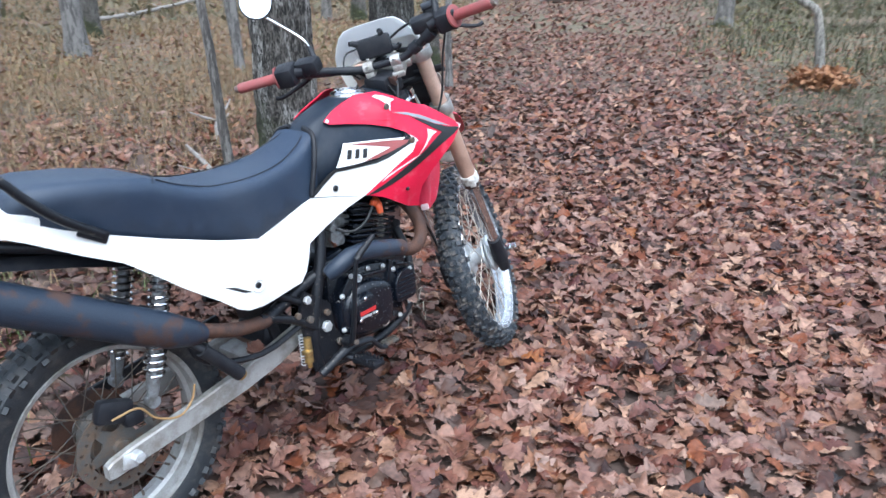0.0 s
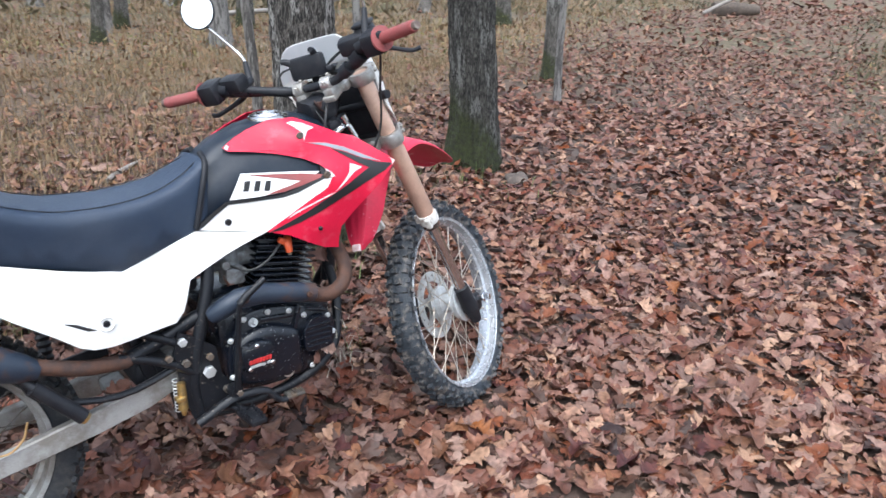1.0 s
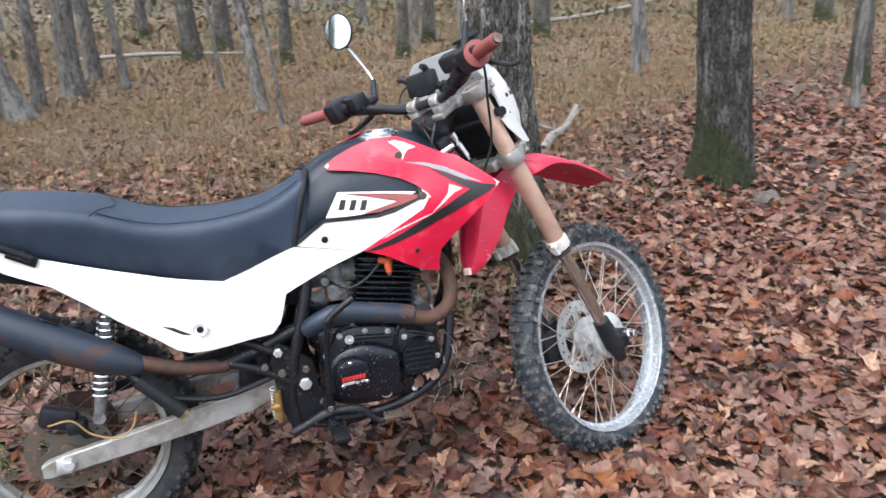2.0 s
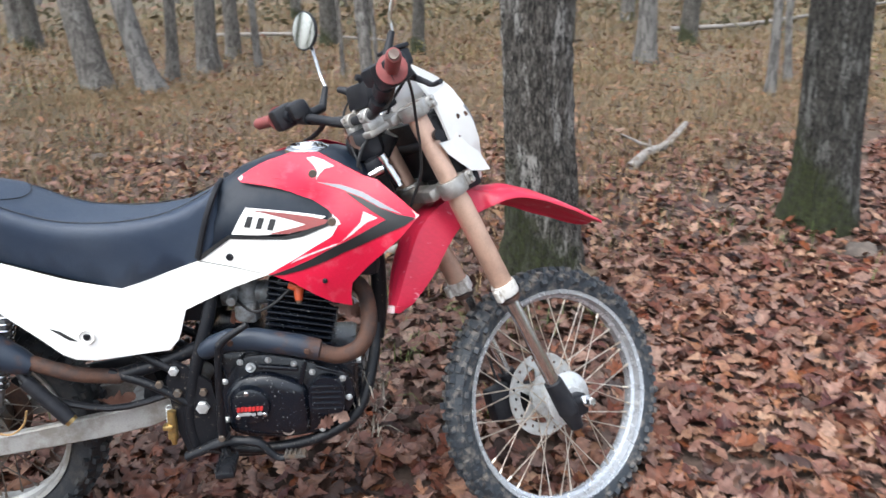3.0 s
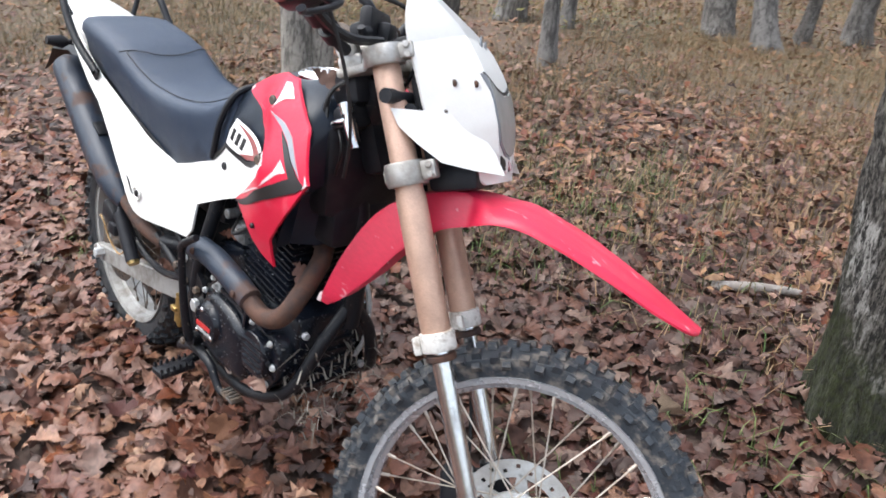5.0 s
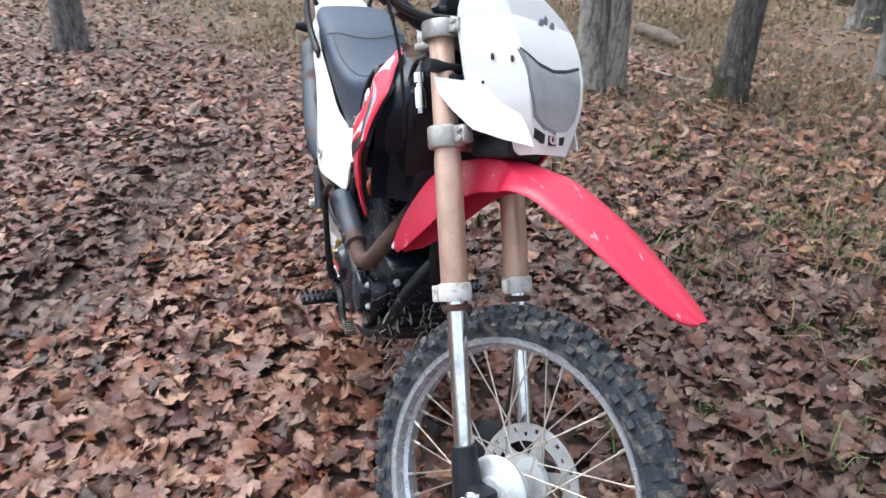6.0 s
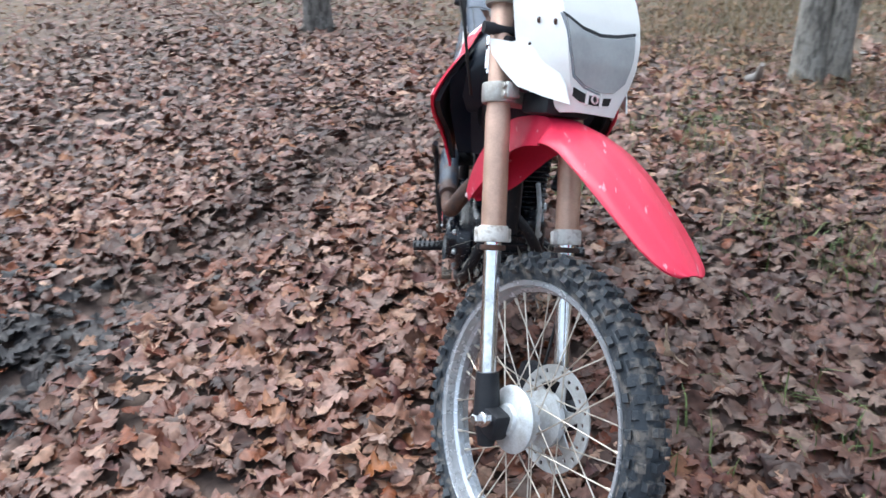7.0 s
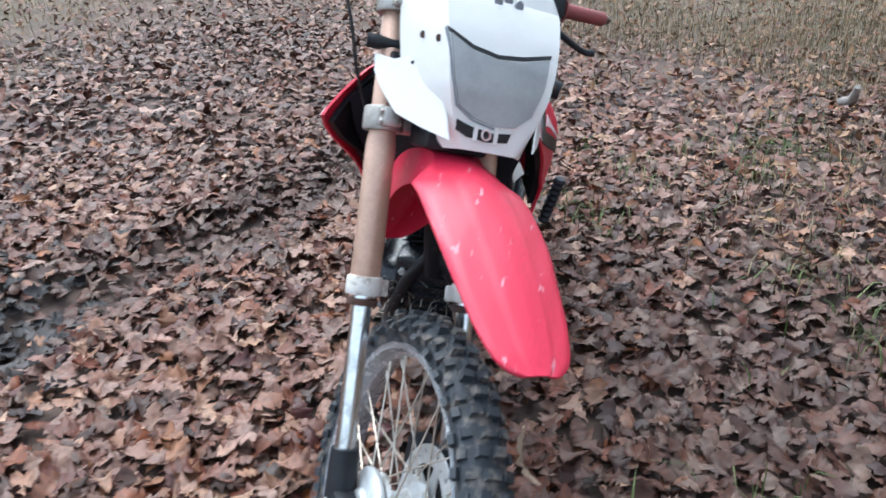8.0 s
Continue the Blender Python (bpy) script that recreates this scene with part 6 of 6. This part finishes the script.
# ---- trees ----
def bark(name, base, other, furrow, moss, high, lichen=(0.40, 0.40, 0.38), ring=0.35, spot=2.6, long=0.2):
    """Bark with upright plates, pale lichen and moss that climbs from the foot."""
    m = bpy.data.materials.new(name)
    m.use_nodes = True
    nt = m.node_tree
    b = nt.nodes["Principled BSDF"]
    b.inputs["Roughness"].default_value = 0.9
    coord = nt.nodes.new("ShaderNodeTexCoord")
    mp = nt.nodes.new("ShaderNodeMapping")
    mp.inputs["Scale"].default_value = (1, 1, long)
    nt.links.new(coord.outputs["Object"], mp.inputs[0])

    def tex(scale, vec, detail=6):
        n = nt.nodes.new("ShaderNodeTexNoise")
        n.inputs["Scale"].default_value, n.inputs["Detail"].default_value, n.inputs["Roughness"].default_value = scale, detail, 0.7
        nt.links.new(vec, n.inputs["Vector"])
        return n.outputs[0]

    def ramp(src, a, c, lo=0.0, hi=1.0):
        n = nt.nodes.new("ShaderNodeMapRange")
        for k, v in zip((1, 2, 3, 4), (a, c, lo, hi)):
            n.inputs[k].default_value = v
        nt.links.new(src, n.inputs[0])
        return n.outputs[0]

    def mix(fac, a, c):
        n = nt.nodes.new("ShaderNodeMix")
        n.data_type = "RGBA"
        nt.links.new(fac, n.inputs[0])
        for k, v in ((6, a), (7, c)):
            if isinstance(v, tuple):
                n.inputs[k].default_value = (*v, 1)
            else:
                nt.links.new(v, n.inputs[k])
        return n.outputs[2]

    coarse, thin = tex(furrow, mp.outputs[0], 5), tex(furrow * 2.6, mp.outputs[0], 6)
    both_scales = nt.nodes.new("ShaderNodeMath")
    both_scales.operation = "MULTIPLY_ADD"
    both_scales.inputs[1].default_value = 0.45
    nt.links.new(coarse, both_scales.inputs[0])
    half = nt.nodes.new("ShaderNodeMath")
    half.operation = "MULTIPLY"
    half.inputs[1].default_value = 0.55
    nt.links.new(thin, half.inputs[0])
    nt.links.new(half.outputs[0], both_scales.inputs[2])
    plates = both_scales.outputs[0]
    patches = tex(spot, mp.outputs[0] if spot > 5 else coord.outputs["Object"], 7)
    speck = tex(38, coord.outputs["Object"], 4)
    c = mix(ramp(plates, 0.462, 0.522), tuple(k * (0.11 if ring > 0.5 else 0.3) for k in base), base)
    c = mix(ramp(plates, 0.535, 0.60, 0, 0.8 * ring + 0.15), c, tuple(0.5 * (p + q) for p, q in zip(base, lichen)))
    c = mix(ramp(speck, 0.45, 0.7, 0, 0.7), c, other)
    spots = nt.nodes.new("ShaderNodeMath")
    spots.operation = "MULTIPLY"
    nt.links.new(ramp(patches, 0.525, 0.575, 0, ring), spots.inputs[0])
    nt.links.new(ramp(plates, 0.44, 0.53), spots.inputs[1])
    c = mix(spots.outputs[0], c, lichen)
    sep = nt.nodes.new("ShaderNodeSeparateXYZ")
    nt.links.new(coord.outputs["Object"], sep.inputs[0])
    climb = nt.nodes.new("ShaderNodeMath")
    climb.operation = "MULTIPLY_ADD"
    climb.inputs[1].default_value = high
    nt.links.new(tex(3.2, coord.outputs["Object"], 6), climb.inputs[0])
    climb.inputs[2].default_value = -high * 0.5 + moss
    side = nt.nodes.new("ShaderNodeVectorMath")
    side.operation = "DOT_PRODUCT"
    side.inputs[1].default_value = (-0.9, -1.0, 0)
    nt.links.new(coord.outputs["Object"], side.inputs[0])
    shady = nt.nodes.new("ShaderNodeMath")
    shady.operation = "ADD"
    nt.links.new(climb.outputs[0], shady.inputs[0])
    nt.links.new(side.outputs["Value"], shady.inputs[1])
    over = nt.nodes.new("ShaderNodeMath")
    over.operation = "SUBTRACT"
    nt.links.new(shady.outputs[0], over.inputs[0])
    nt.links.new(sep.outputs[2], over.inputs[1])
    c = mix(ramp(over.outputs[0], -0.04, 0.10, 0, 0.9), c, mix(ramp(speck, 0.35, 0.65), (0.007, 0.009, 0.002), (0.036, 0.046, 0.008)))
    nt.links.new(c, b.inputs["Base Color"])
    bp = nt.nodes.new("ShaderNodeBump")
    bp.inputs["Strength"].default_value, bp.inputs["Distance"].default_value = 1.0, 0.03
    nt.links.new(plates, bp.inputs["Height"])
    nt.links.new(bp.outputs[0], b.inputs["Normal"])
    return m


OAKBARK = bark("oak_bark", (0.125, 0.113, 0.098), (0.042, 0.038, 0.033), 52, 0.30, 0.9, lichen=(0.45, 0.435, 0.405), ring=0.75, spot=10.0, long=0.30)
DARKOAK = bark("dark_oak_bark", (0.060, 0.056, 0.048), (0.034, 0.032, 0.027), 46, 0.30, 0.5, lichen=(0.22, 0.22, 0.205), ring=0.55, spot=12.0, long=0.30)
MOSSBARK = bark("mossy_bark", (0.118, 0.108, 0.094), (0.07, 0.064, 0.055), 30, 0.28, 1.1)
GREYBARK = bark("grey_bark", (0.190, 0.174, 0.158), (0.10, 0.09, 0.08), 22, -0.1, 0.3)
PALEBARK = bark("pale_bark", (0.21, 0.198, 0.186), (0.13, 0.12, 0.112), 14, -0.3, 0.2, (0.17, 0.175, 0.15))
LICHENBARK = bark("lichen_covered_bark", (0.33, 0.31, 0.275), (0.18, 0.165, 0.14), 16, -0.2, 0.3, (0.22, 0.19, 0.15), spot=3.0)
DRYWOOD = mat("weathered_wood", (0.27, 0.25, 0.23), 0.85, other=(0.18, 0.15, 0.13), scale=18, amount=0.8, bump=0.5, bump_scale=90, stretch=(1, 1, 1))
DARKWOOD = mat("rotten_wood", (0.07, 0.055, 0.045), 0.9, other=(0.13, 0.10, 0.08), scale=14, amount=0.8, bump=0.6, bump_scale=80)


def trunk_mesh(radius, height, lean, seed, sides, flare, ridge):
    """A tapered trunk with a root flare, bends and bark ridges."""
    rnd = random.Random(seed)
    bm = bmesh.new()
    fine = sides > 40
    zs = [-0.08 + 0.025 * k for k in range(100)] if fine else [-0.08, 0.0, 0.06, 0.14, 0.25, 0.4, 0.6, 0.9, 1.3, 1.8]
    last = zs[-1]
    zs += [last + (height - last) * (k / 9) for k in range(1, 10)]
    wob = rnd.uniform(0, 9)
    feet = [(rnd.uniform(0, 2 * math.pi), rnd.uniform(0.6, 1.2)) for _ in range(5)]
    loops = []
    for z in zs:
        f = max(0.0, z / height)
        taper = 1 - 0.78 * f
        cx = lean[0] * max(z, 0) + 0.10 * f * math.sin(z * 0.9 + wob) + 0.02 * math.sin(z * 2.3 + wob) * min(1, max(z, 0))
        cy = lean[1] * max(z, 0) + 0.10 * f * math.cos(z * 0.8 + wob)
        loop = []
        for k in range(sides):
            a = 2 * math.pi * k / sides
            r = radius * taper
            low = math.exp(-max(z, 0) / (0.16 + radius * 0.4))
            r *= 1 + flare * low * (0.35 + sum(h * max(0.0, math.cos(a - b)) ** 6 for b, h in feet))
            r *= 1 + 0.05 * noise.noise(Vector((math.cos(a) * 1.3 + seed, math.sin(a) * 1.3, z * 0.8)))
            if ridge and fine:
                q = noise.noise(Vector((math.cos(a) * radius * 42 + seed, math.sin(a) * radius * 42, z * 6.5)))
                q2 = noise.noise(Vector((math.cos(a) * radius * 95, math.sin(a) * radius * 95 + seed, z * 17)))
                r += ridge * (0.8 * abs(q) ** 0.7 + 0.35 * q2)
            loop.append((cx + r * math.cos(a), cy + r * math.sin(a), z))
        loops.append(loop)
    rings(bm, loops)
    return bm, lambda z: Vector((lean[0] * z + 0.10 * z / height * math.sin(z * 0.9 + wob), lean[1] * z + 0.10 * z / height * math.cos(z * 0.8 + wob), z))


def limb_mesh(start, heading, length, r, rnd):
    """A bare limb with side twigs."""
    pts, p, d = [start], start.copy(), heading.normalized()
    for _ in range(5):
        d = (d + Vector((rnd.uniform(-0.25, 0.25), rnd.uniform(-0.25, 0.25), rnd.uniform(-0.02, 0.28)))).normalized()
        p = p + d * length / 5
        pts.append(p.copy())
    bits = [tube(pts, [r, r * 0.7, r * 0.45, r * 0.2], 6)]
    for k in (1, 2, 3, 4, 4):
        e = pts[k]
        q = (d + Vector((rnd.uniform(-1, 1), rnd.uniform(-1, 1), rnd.uniform(0, 0.6)))).normalized()
        l2 = length * rnd.uniform(0.25, 0.45)
        bits.append(tube([e, e + q * l2 * 0.5, e + (q + Vector((rnd.uniform(-0.3, 0.3), rnd.uniform(-0.3, 0.3), 0.25))) * l2], [r * 0.35, r * 0.22, r * 0.08], 4))
    return join(*bits)


def tree(x, y, diam, material, label, lean=(0, 0), height=None, sides=14, seed=0, flare=0.35, ridge=0.0, limbs=4, stems=()):
    rnd = random.Random(seed * 31 + 5)
    h = height or min(13.0, 4.0 + 26 * diam) * rnd.uniform(0.9, 1.1)
    t = thing("tree", pose(x, y, ground_z(x, y), 0, 0, 0), label, "tree", "trees of the wood")
    bm, axis = trunk_mesh(diam / 2, h, lean, seed, sides, flare, ridge)
    part("trunk", bm, material, t)
    for sx, sy, sd, sl in stems:
        bm2, _ = trunk_mesh(sd / 2, h * 0.85, sl, seed + 7, sides, flare, 0)
        part("trunk", moved(bm2, pose(sx, sy, 0)), material, t)
    for k in range(limbs):
        z = h * (0.42 + 0.5 * k / max(1, limbs - 1))
        a = rnd.uniform(0, 2 * math.pi)
        part("limb", limb_mesh(axis(z), Vector((math.cos(a), math.sin(a), 0.7)), h * rnd.uniform(0.22, 0.36) * (1.25 - 0.6 * z / h), diam * 0.5 * 0.42 * (1.15 - 0.6 * z / h), rnd), material, t)
    return t


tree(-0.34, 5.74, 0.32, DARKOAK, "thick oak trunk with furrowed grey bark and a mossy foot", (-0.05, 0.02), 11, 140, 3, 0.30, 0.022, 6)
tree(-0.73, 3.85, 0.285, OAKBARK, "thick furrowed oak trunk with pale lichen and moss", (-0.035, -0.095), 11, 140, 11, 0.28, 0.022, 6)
tree(-4.42, 2.02, 0.205, MOSSBARK, "slim oak trunk with dark moss up one side", (-0.03, 0.05), seed=21, sides=48, ridge=0.007)
tree(-6.0, 2.8, 0.15, PALEBARK, "slim pale smooth-barked trunk", (-0.02, 0.0), seed=22, sides=20)
tree(-4.32, 1.02, 0.225, LICHENBARK, "thick pale lichen-covered trunk grown from two stems", (0.02, -0.02), seed=23, sides=28, stems=((-0.04, 0.15, 0.16, (0.03, 0.02)),))
tree(-2.95, -3.45, 0.27, GREYBARK, "grey tree trunk at the edge of the way", seed=24)
for k, (x, y, d, kind, lx, ly) in enumerate((
        (0.0, 8.25, 0.075, "p", 0, 0), (-0.22, 9.75, 0.20, "m", 0, 0), (-1.16, 4.18, 0.058, "g", -0.13, 0.03), (-2.5, 9.55, 0.105, "p", -0.09, 0.02),
        (-2.8, 10.6, 0.085, "p", -0.1, 0), (-5.6, 6.6, 0.145, "g", -0.12, 0.03), (-4.6, 5.95, 0.045, "g", -0.05, 0), (-8.55, 4.75, 0.36, "g", -0.2, -0.05),
        (-8.0, 5.15, 0.25, "p", -0.25, -0.1), (-8.65, 5.75, 0.16, "g", 0.05, 0.03), (-9.1, 6.45, 0.29, "g", 0.02, 0.06), (-10.25, 7.5, 0.23, "g", 0.03, 0), (-9.1, 7.25, 0.11, "p", 0, 0),
        (-8.65, 9.95, 0.2, "m", 0, 0), (-10.5, 9.5, 0.32, "m", 0, 0), (-11.5, 11.05, 0.3, "m", 0, 0), (-5.3, 11.4, 0.28, "p", 0, 0), (-7.1, 11.05, 0.19, "m", 0, 0),
        (-6.3, 14.2, 0.31, "m", 0.02, 0), (-11.5, 15.1, 0.25, "g", 0, 0), (-15.1, 11.8, 0.24, "m", 0, 0), (5.2, 15.6, 0.3, "g", 0, 0),
        (-1.8, 15.9, 0.27, "m", 0, 0), (-2.5, 16.5, 0.2, "g", 0, 0), (-9.4, 16.8, 0.29, "g", 0, 0), (-10.2, 1.85, 0.22, "m", 0, 0), (-8.4, 2.35, 0.32, "g", 0, 0.02),
        (-8.25, 3.0, 0.16, "p", 0, 0), (-14.1, 5.7, 0.26, "g", 0, 0), (-12.1, 4.0, 0.19, "g", 0, 0), (-13.3, 5.45, 0.25, "m", 0, 0), (-7.9, 12.4, 0.14, "g", 0, 0.05), (-8.1, 13.1, 0.23, "m", 0, 0),
        (-7.35, 7.5, 0.06, "g", 0, 0))):
    material, words = {"p": (PALEBARK, "pale grey smooth-barked tree trunk"), "m": (MOSSBARK, "dark tree trunk with a moss-covered foot"), "g": (GREYBARK, "weathered grey tree trunk in the wood")}[kind]
    if d < 0.1:
        words = "thin leaning grey sapling" if lx else "thin upright grey sapling"
    tree(x, y, d, material, words, (lx, ly), seed=40 + k, sides=12 if d < 0.1 else 16, limbs=3 if d < 0.1 else 4)
rnd = random.Random(77)
count = 0
while count < 46:
    a, r = rnd.uniform(88, 205), rnd.uniform(15, 34)
    x, y = HEART.x + r * math.cos(radians(a)), HEART.y + r * math.sin(radians(a))
    if on_trail(x, y) > 0.05:
        continue
    count += 1
    kind = rnd.choice("ggpm")
    tree(x, y, rnd.uniform(0.12, 0.36), {"p": PALEBARK, "m": MOSSBARK, "g": GREYBARK}[kind], {"p": "pale grey smooth-barked tree trunk", "m": "dark tree trunk with a moss-covered foot", "g": "weathered grey tree trunk in the wood"}[kind], (rnd.uniform(-0.06, 0.06), rnd.uniform(-0.06, 0.06)), seed=100 + count, sides=10, limbs=3)

# the wood goes on: far trunks and low growth, too many to count
# trunks all round: those out of view are added to darken reflections
stems = []
rnd = random.Random(5)
while len(stems) < 760:
    a, r = rnd.uniform(-140, 225), rnd.uniform(26, 95)
    if a > 60 and r < 32:
        continue
    x, y = HEART.x + r * math.cos(radians(a)), HEART.y + r * math.sin(radians(a))
    if on_trail(x, y) > 0.05:
        continue
    d, h, k = rnd.uniform(0.07, 0.22), rnd.uniform(8, 14), rnd.uniform(-0.8, 0.8)
    base = Vector((x, y, ground_z(x, y) - 0.3))
    stems.append(tube([base, base + Vector((k * 0.3, k * 0.2, h * 0.45)), base + Vector((k, -k * 0.4, h))], [d, d * 0.75, d * 0.2], 7))
tagged(new("far_trees", put_mesh(join(*stems), "far_trees", GREYBARK)), "distant grey tree trunks deep in the wood", "trees", kind="stuff")
pl = ring_places(rng, 15.0, 48.0, 7.0, lambda x, y: 0.0 if y < HEART.y - 0.7 * abs(x) or on_trail(x, y) > 0.3 else 1.0, 0.0, 0.25)
c, t = scatter(pl, rng.uniform(0.10, 0.22, len(pl)), FOLD, 0.9, rng)
tagged(new("far_undergrowth", fast_mesh("far_undergrowth", c, t, FADED)), "faded yellow-brown low growth far in the wood", "plants", kind="stuff")

# the bent sapling beside the way, in a ring of orange leaves
sap = thing("tree", pose(4.28, 9.25, ground_z(4.28, 9.25)), "bent pale sapling in orange leaves", "tree", "trees of the wood")
part("trunk", tube([(0, 0, -0.05), (-0.06, 0, 0.35), (-0.13, 0, 0.66), (-0.20, 0, 0.80), (-0.42, 0.02, 0.96), (-0.62, 0.1, 1.5), (-0.7, 0.2, 3.0)], [0.06, 0.052, 0.048, 0.045, 0.042, 0.03, 0.012], 12, bend=4), LICHENBARK, sap)
heap = np.array([(3.98 + rng.normal(0, 0.15), 8.6 + rng.normal(0, 0.13), ground_z(3.98, 8.6) + rng.uniform(0.01, 0.2)) for _ in range(420)])
c, t = scatter(heap, rng.uniform(0.07, 0.13, len(heap)), SIMPLE, 0.6, rng)
tagged(new("orange_leaves", fast_mesh("orange_leaves", c, t, leaf_mat("orange_leaf", [(0.24, 0.10, 0.045), (0.30, 0.15, 0.07), (0.19, 0.085, 0.04)], "island"))), "heap of bright orange leaves at the sapling", "fallen leaves", kind="stuff")


# fallen branches, logs and stones
def branch(name, points, r, material, label, category="branch", twigs=0, seed=1):
    rnd = random.Random(seed)
    base = Vector((points[0][0], points[0][1], ground_z(points[0][0], points[0][1])))
    pts = [Vector((x, y, ground_z(x, y) + z)) - base for x, y, z in points]
    t = thing(name, Matrix.Translation(base), label, category)
    line = smooth_line(pts, 5)
    part("stem", tube(line, [r, r * 0.95, r * 0.8, r * 0.5], 10), material, t)
    for k in range(twigs):
        e = line[rnd.randrange(len(line) // 3, len(line))]
        d = Vector((rnd.uniform(-1, 1), rnd.uniform(-1, 1), rnd.uniform(0.1, 0.5)))
        part("twig", tube([e, e + d * 0.12, e + d * 0.24 + Vector((0, 0, 0.02))], [r * 0.4, r * 0.3, r * 0.12], 6), material, t)


branch("fallen_branch", [(-1.74, 5.92, 0.03), (-1.86, 6.3, 0.05), (-1.95, 6.7, 0.04), (-2.15, 7.3, 0.09)], 0.042, DRYWOOD, "pale barkless fallen branch on the leaves", twigs=4)
branch("fallen_branch", [(-1.45, 4.78, 0.02), (-1.62, 5.1, 0.05), (-1.86, 5.46, 0.09)], 0.02, DRYWOOD, "short grey fallen branch beside the oak", twigs=1, seed=2)
branch("fallen_branch", [(-1.62, 3.56, 0.03), (-1.64, 3.75, 0.035), (-1.66, 3.96, 0.03)], 0.024, DRYWOOD, "short pale stick lying on leaves", seed=3)
branch("fallen_branch", [(-2.48, 4.6, 0.03), (-2.5, 4.8, 0.04), (-2.54, 5.05, 0.03)], 0.018, DRYWOOD, "thin grey stick lying on leaves", seed=4)
branch("fallen_log", [(-13.0, 8.6, 0.06), (-11.75, 9.55, 0.10), (-10.2, 10.5, 0.06)], 0.042, DRYWOOD, "long pale fallen log in the wood", "log", 2)
branch("fallen_log", [(-7.4, 15.4, 0.1), (-6.55, 17.4, 0.15), (-5.6, 21.5, 0.3)], 0.05, DRYWOOD, "long thin pale fallen trunk", "log", 3)
branch("fallen_log", [(-6.9, 0.4, 0.05), (-6.5, 0.8, 0.07), (-6.2, 1.1, 0.05)], 0.07, DARKWOOD, "dark rotten piece of log", "log")
branch("fallen_log", [(2.45, 20.9, 0.12), (2.9, 21.0, 0.16), (3.5, 21.15, 0.14)], 0.2, DARKWOOD, "dark rotten log at the end of the way", "log")
branch("fallen_branch", [(2.2, 20.5, 0.05), (2.6, 20.6, 0.3), (3.1, 20.7, 0.55)], 0.05, DRYWOOD, "pale branch leaning on a dark log", seed=9)
branch("fallen_branch", [(-5.3, 0.9, 0.02), (-4.9, 1.5, 0.04), (-4.75, 2.0, 0.03)], 0.012, DRYWOOD, "thin bare twig on the ground", seed=6)
branch("tree_root", [(-4.02, 0.72, 0.0), (-3.96, 0.84, 0.06), (-3.9, 0.90, 0.16)], 0.035, DRYWOOD, "pale broken root stub", "root", seed=8)


def stone(x, y, size, label, material, squash=0.6, seed=1):
    bm = bmesh.new()
    bmesh.ops.create_icosphere(bm, subdivisions=3, radius=size)
    for v in bm.verts:
        v.co *= 1 + 0.35 * noise.noise(v.co / size * 1.1 + Vector((seed, 0, 0))) + 0.1 * noise.noise(v.co / size * 4)
        v.co.z *= squash
    t = new("stone", put_mesh(bm, "stone", material))
    t.matrix_world = pose(x, y, ground_z(x, y) + size * 0.15)
    tagged(t, label, "stone")


MOUND = mat("grey_stone", (0.075, 0.060, 0.051), 0.9, other=(0.15, 0.12, 0.10), scale=14, amount=0.8, bump=0.6, bump_scale=70)
stone(0.02, 5.42, 0.085, "grey-brown stone at the oak's foot", MOUND, 0.75, 3)
stone(-5.06, 3.45, 0.075, "small pale stone among leaves", MOUND, 0.7, 5)

# single leaves lying on top of the carpet round the motorcycle, and one stuck to the front tyre
meshes = [fast_mesh("leaf", *leaf_shape(LOBED, 300 + k), LEAF_ONE) for k in range(14)]
for k in range(290):
    x, y = rng.uniform(-0.35, 2.0), rng.uniform(1.1, 4.4)
    ob = new("leaf", meshes[k % 14])
    ob.parent = litter
    ob.matrix_world = pose(x, y, ground_z(x, y) + 0.03, rng.normal(0, 14), rng.normal(0, 14), rng.uniform(0, 360)) @ Matrix.Scale(rng.uniform(0.085, 0.15), 4)
stuck = new("oak_leaf", fast_mesh("oak_leaf", *leaf_shape(LOBED, 303), leaf_mat("pale_oak_leaf", [(0.34, 0.235, 0.155), (0.37, 0.27, 0.19)], "object")))
stuck.matrix_world = BIKE @ FRONT_AXLE @ pose(0.326, 0.036, 0.200, -30, 58, 20) @ Matrix.Scale(0.085, 4)
tagged(stuck, "pale brown oak leaf stuck to the tyre", "leaf")
for k, (x, y, z, rx, ry, rz, size) in enumerate(((1.015, -0.085, 0.635, 70, 20, 10, 0.085), (0.985, -0.150, 0.378, 62, 30, -20, 0.07), (0.955, -0.155, 0.352, 75, -10, 40, 0.06), (0.735, -0.09, 0.615, 60, 0, 70, 0.06), (0.42, -0.09, 0.395, 20, 10, 30, 0.09), (1.045, -0.075, 1.045, 50, 20, 60, 0.075))):
    caught = new("oak_leaf", meshes[(5 + k) % 14])
    caught.matrix_world = BIKE @ pose(x, y, z, rx, ry, rz) @ Matrix.Scale(size, 4)
    tagged(caught, "curled dry oak leaf caught on the engine", "leaf")
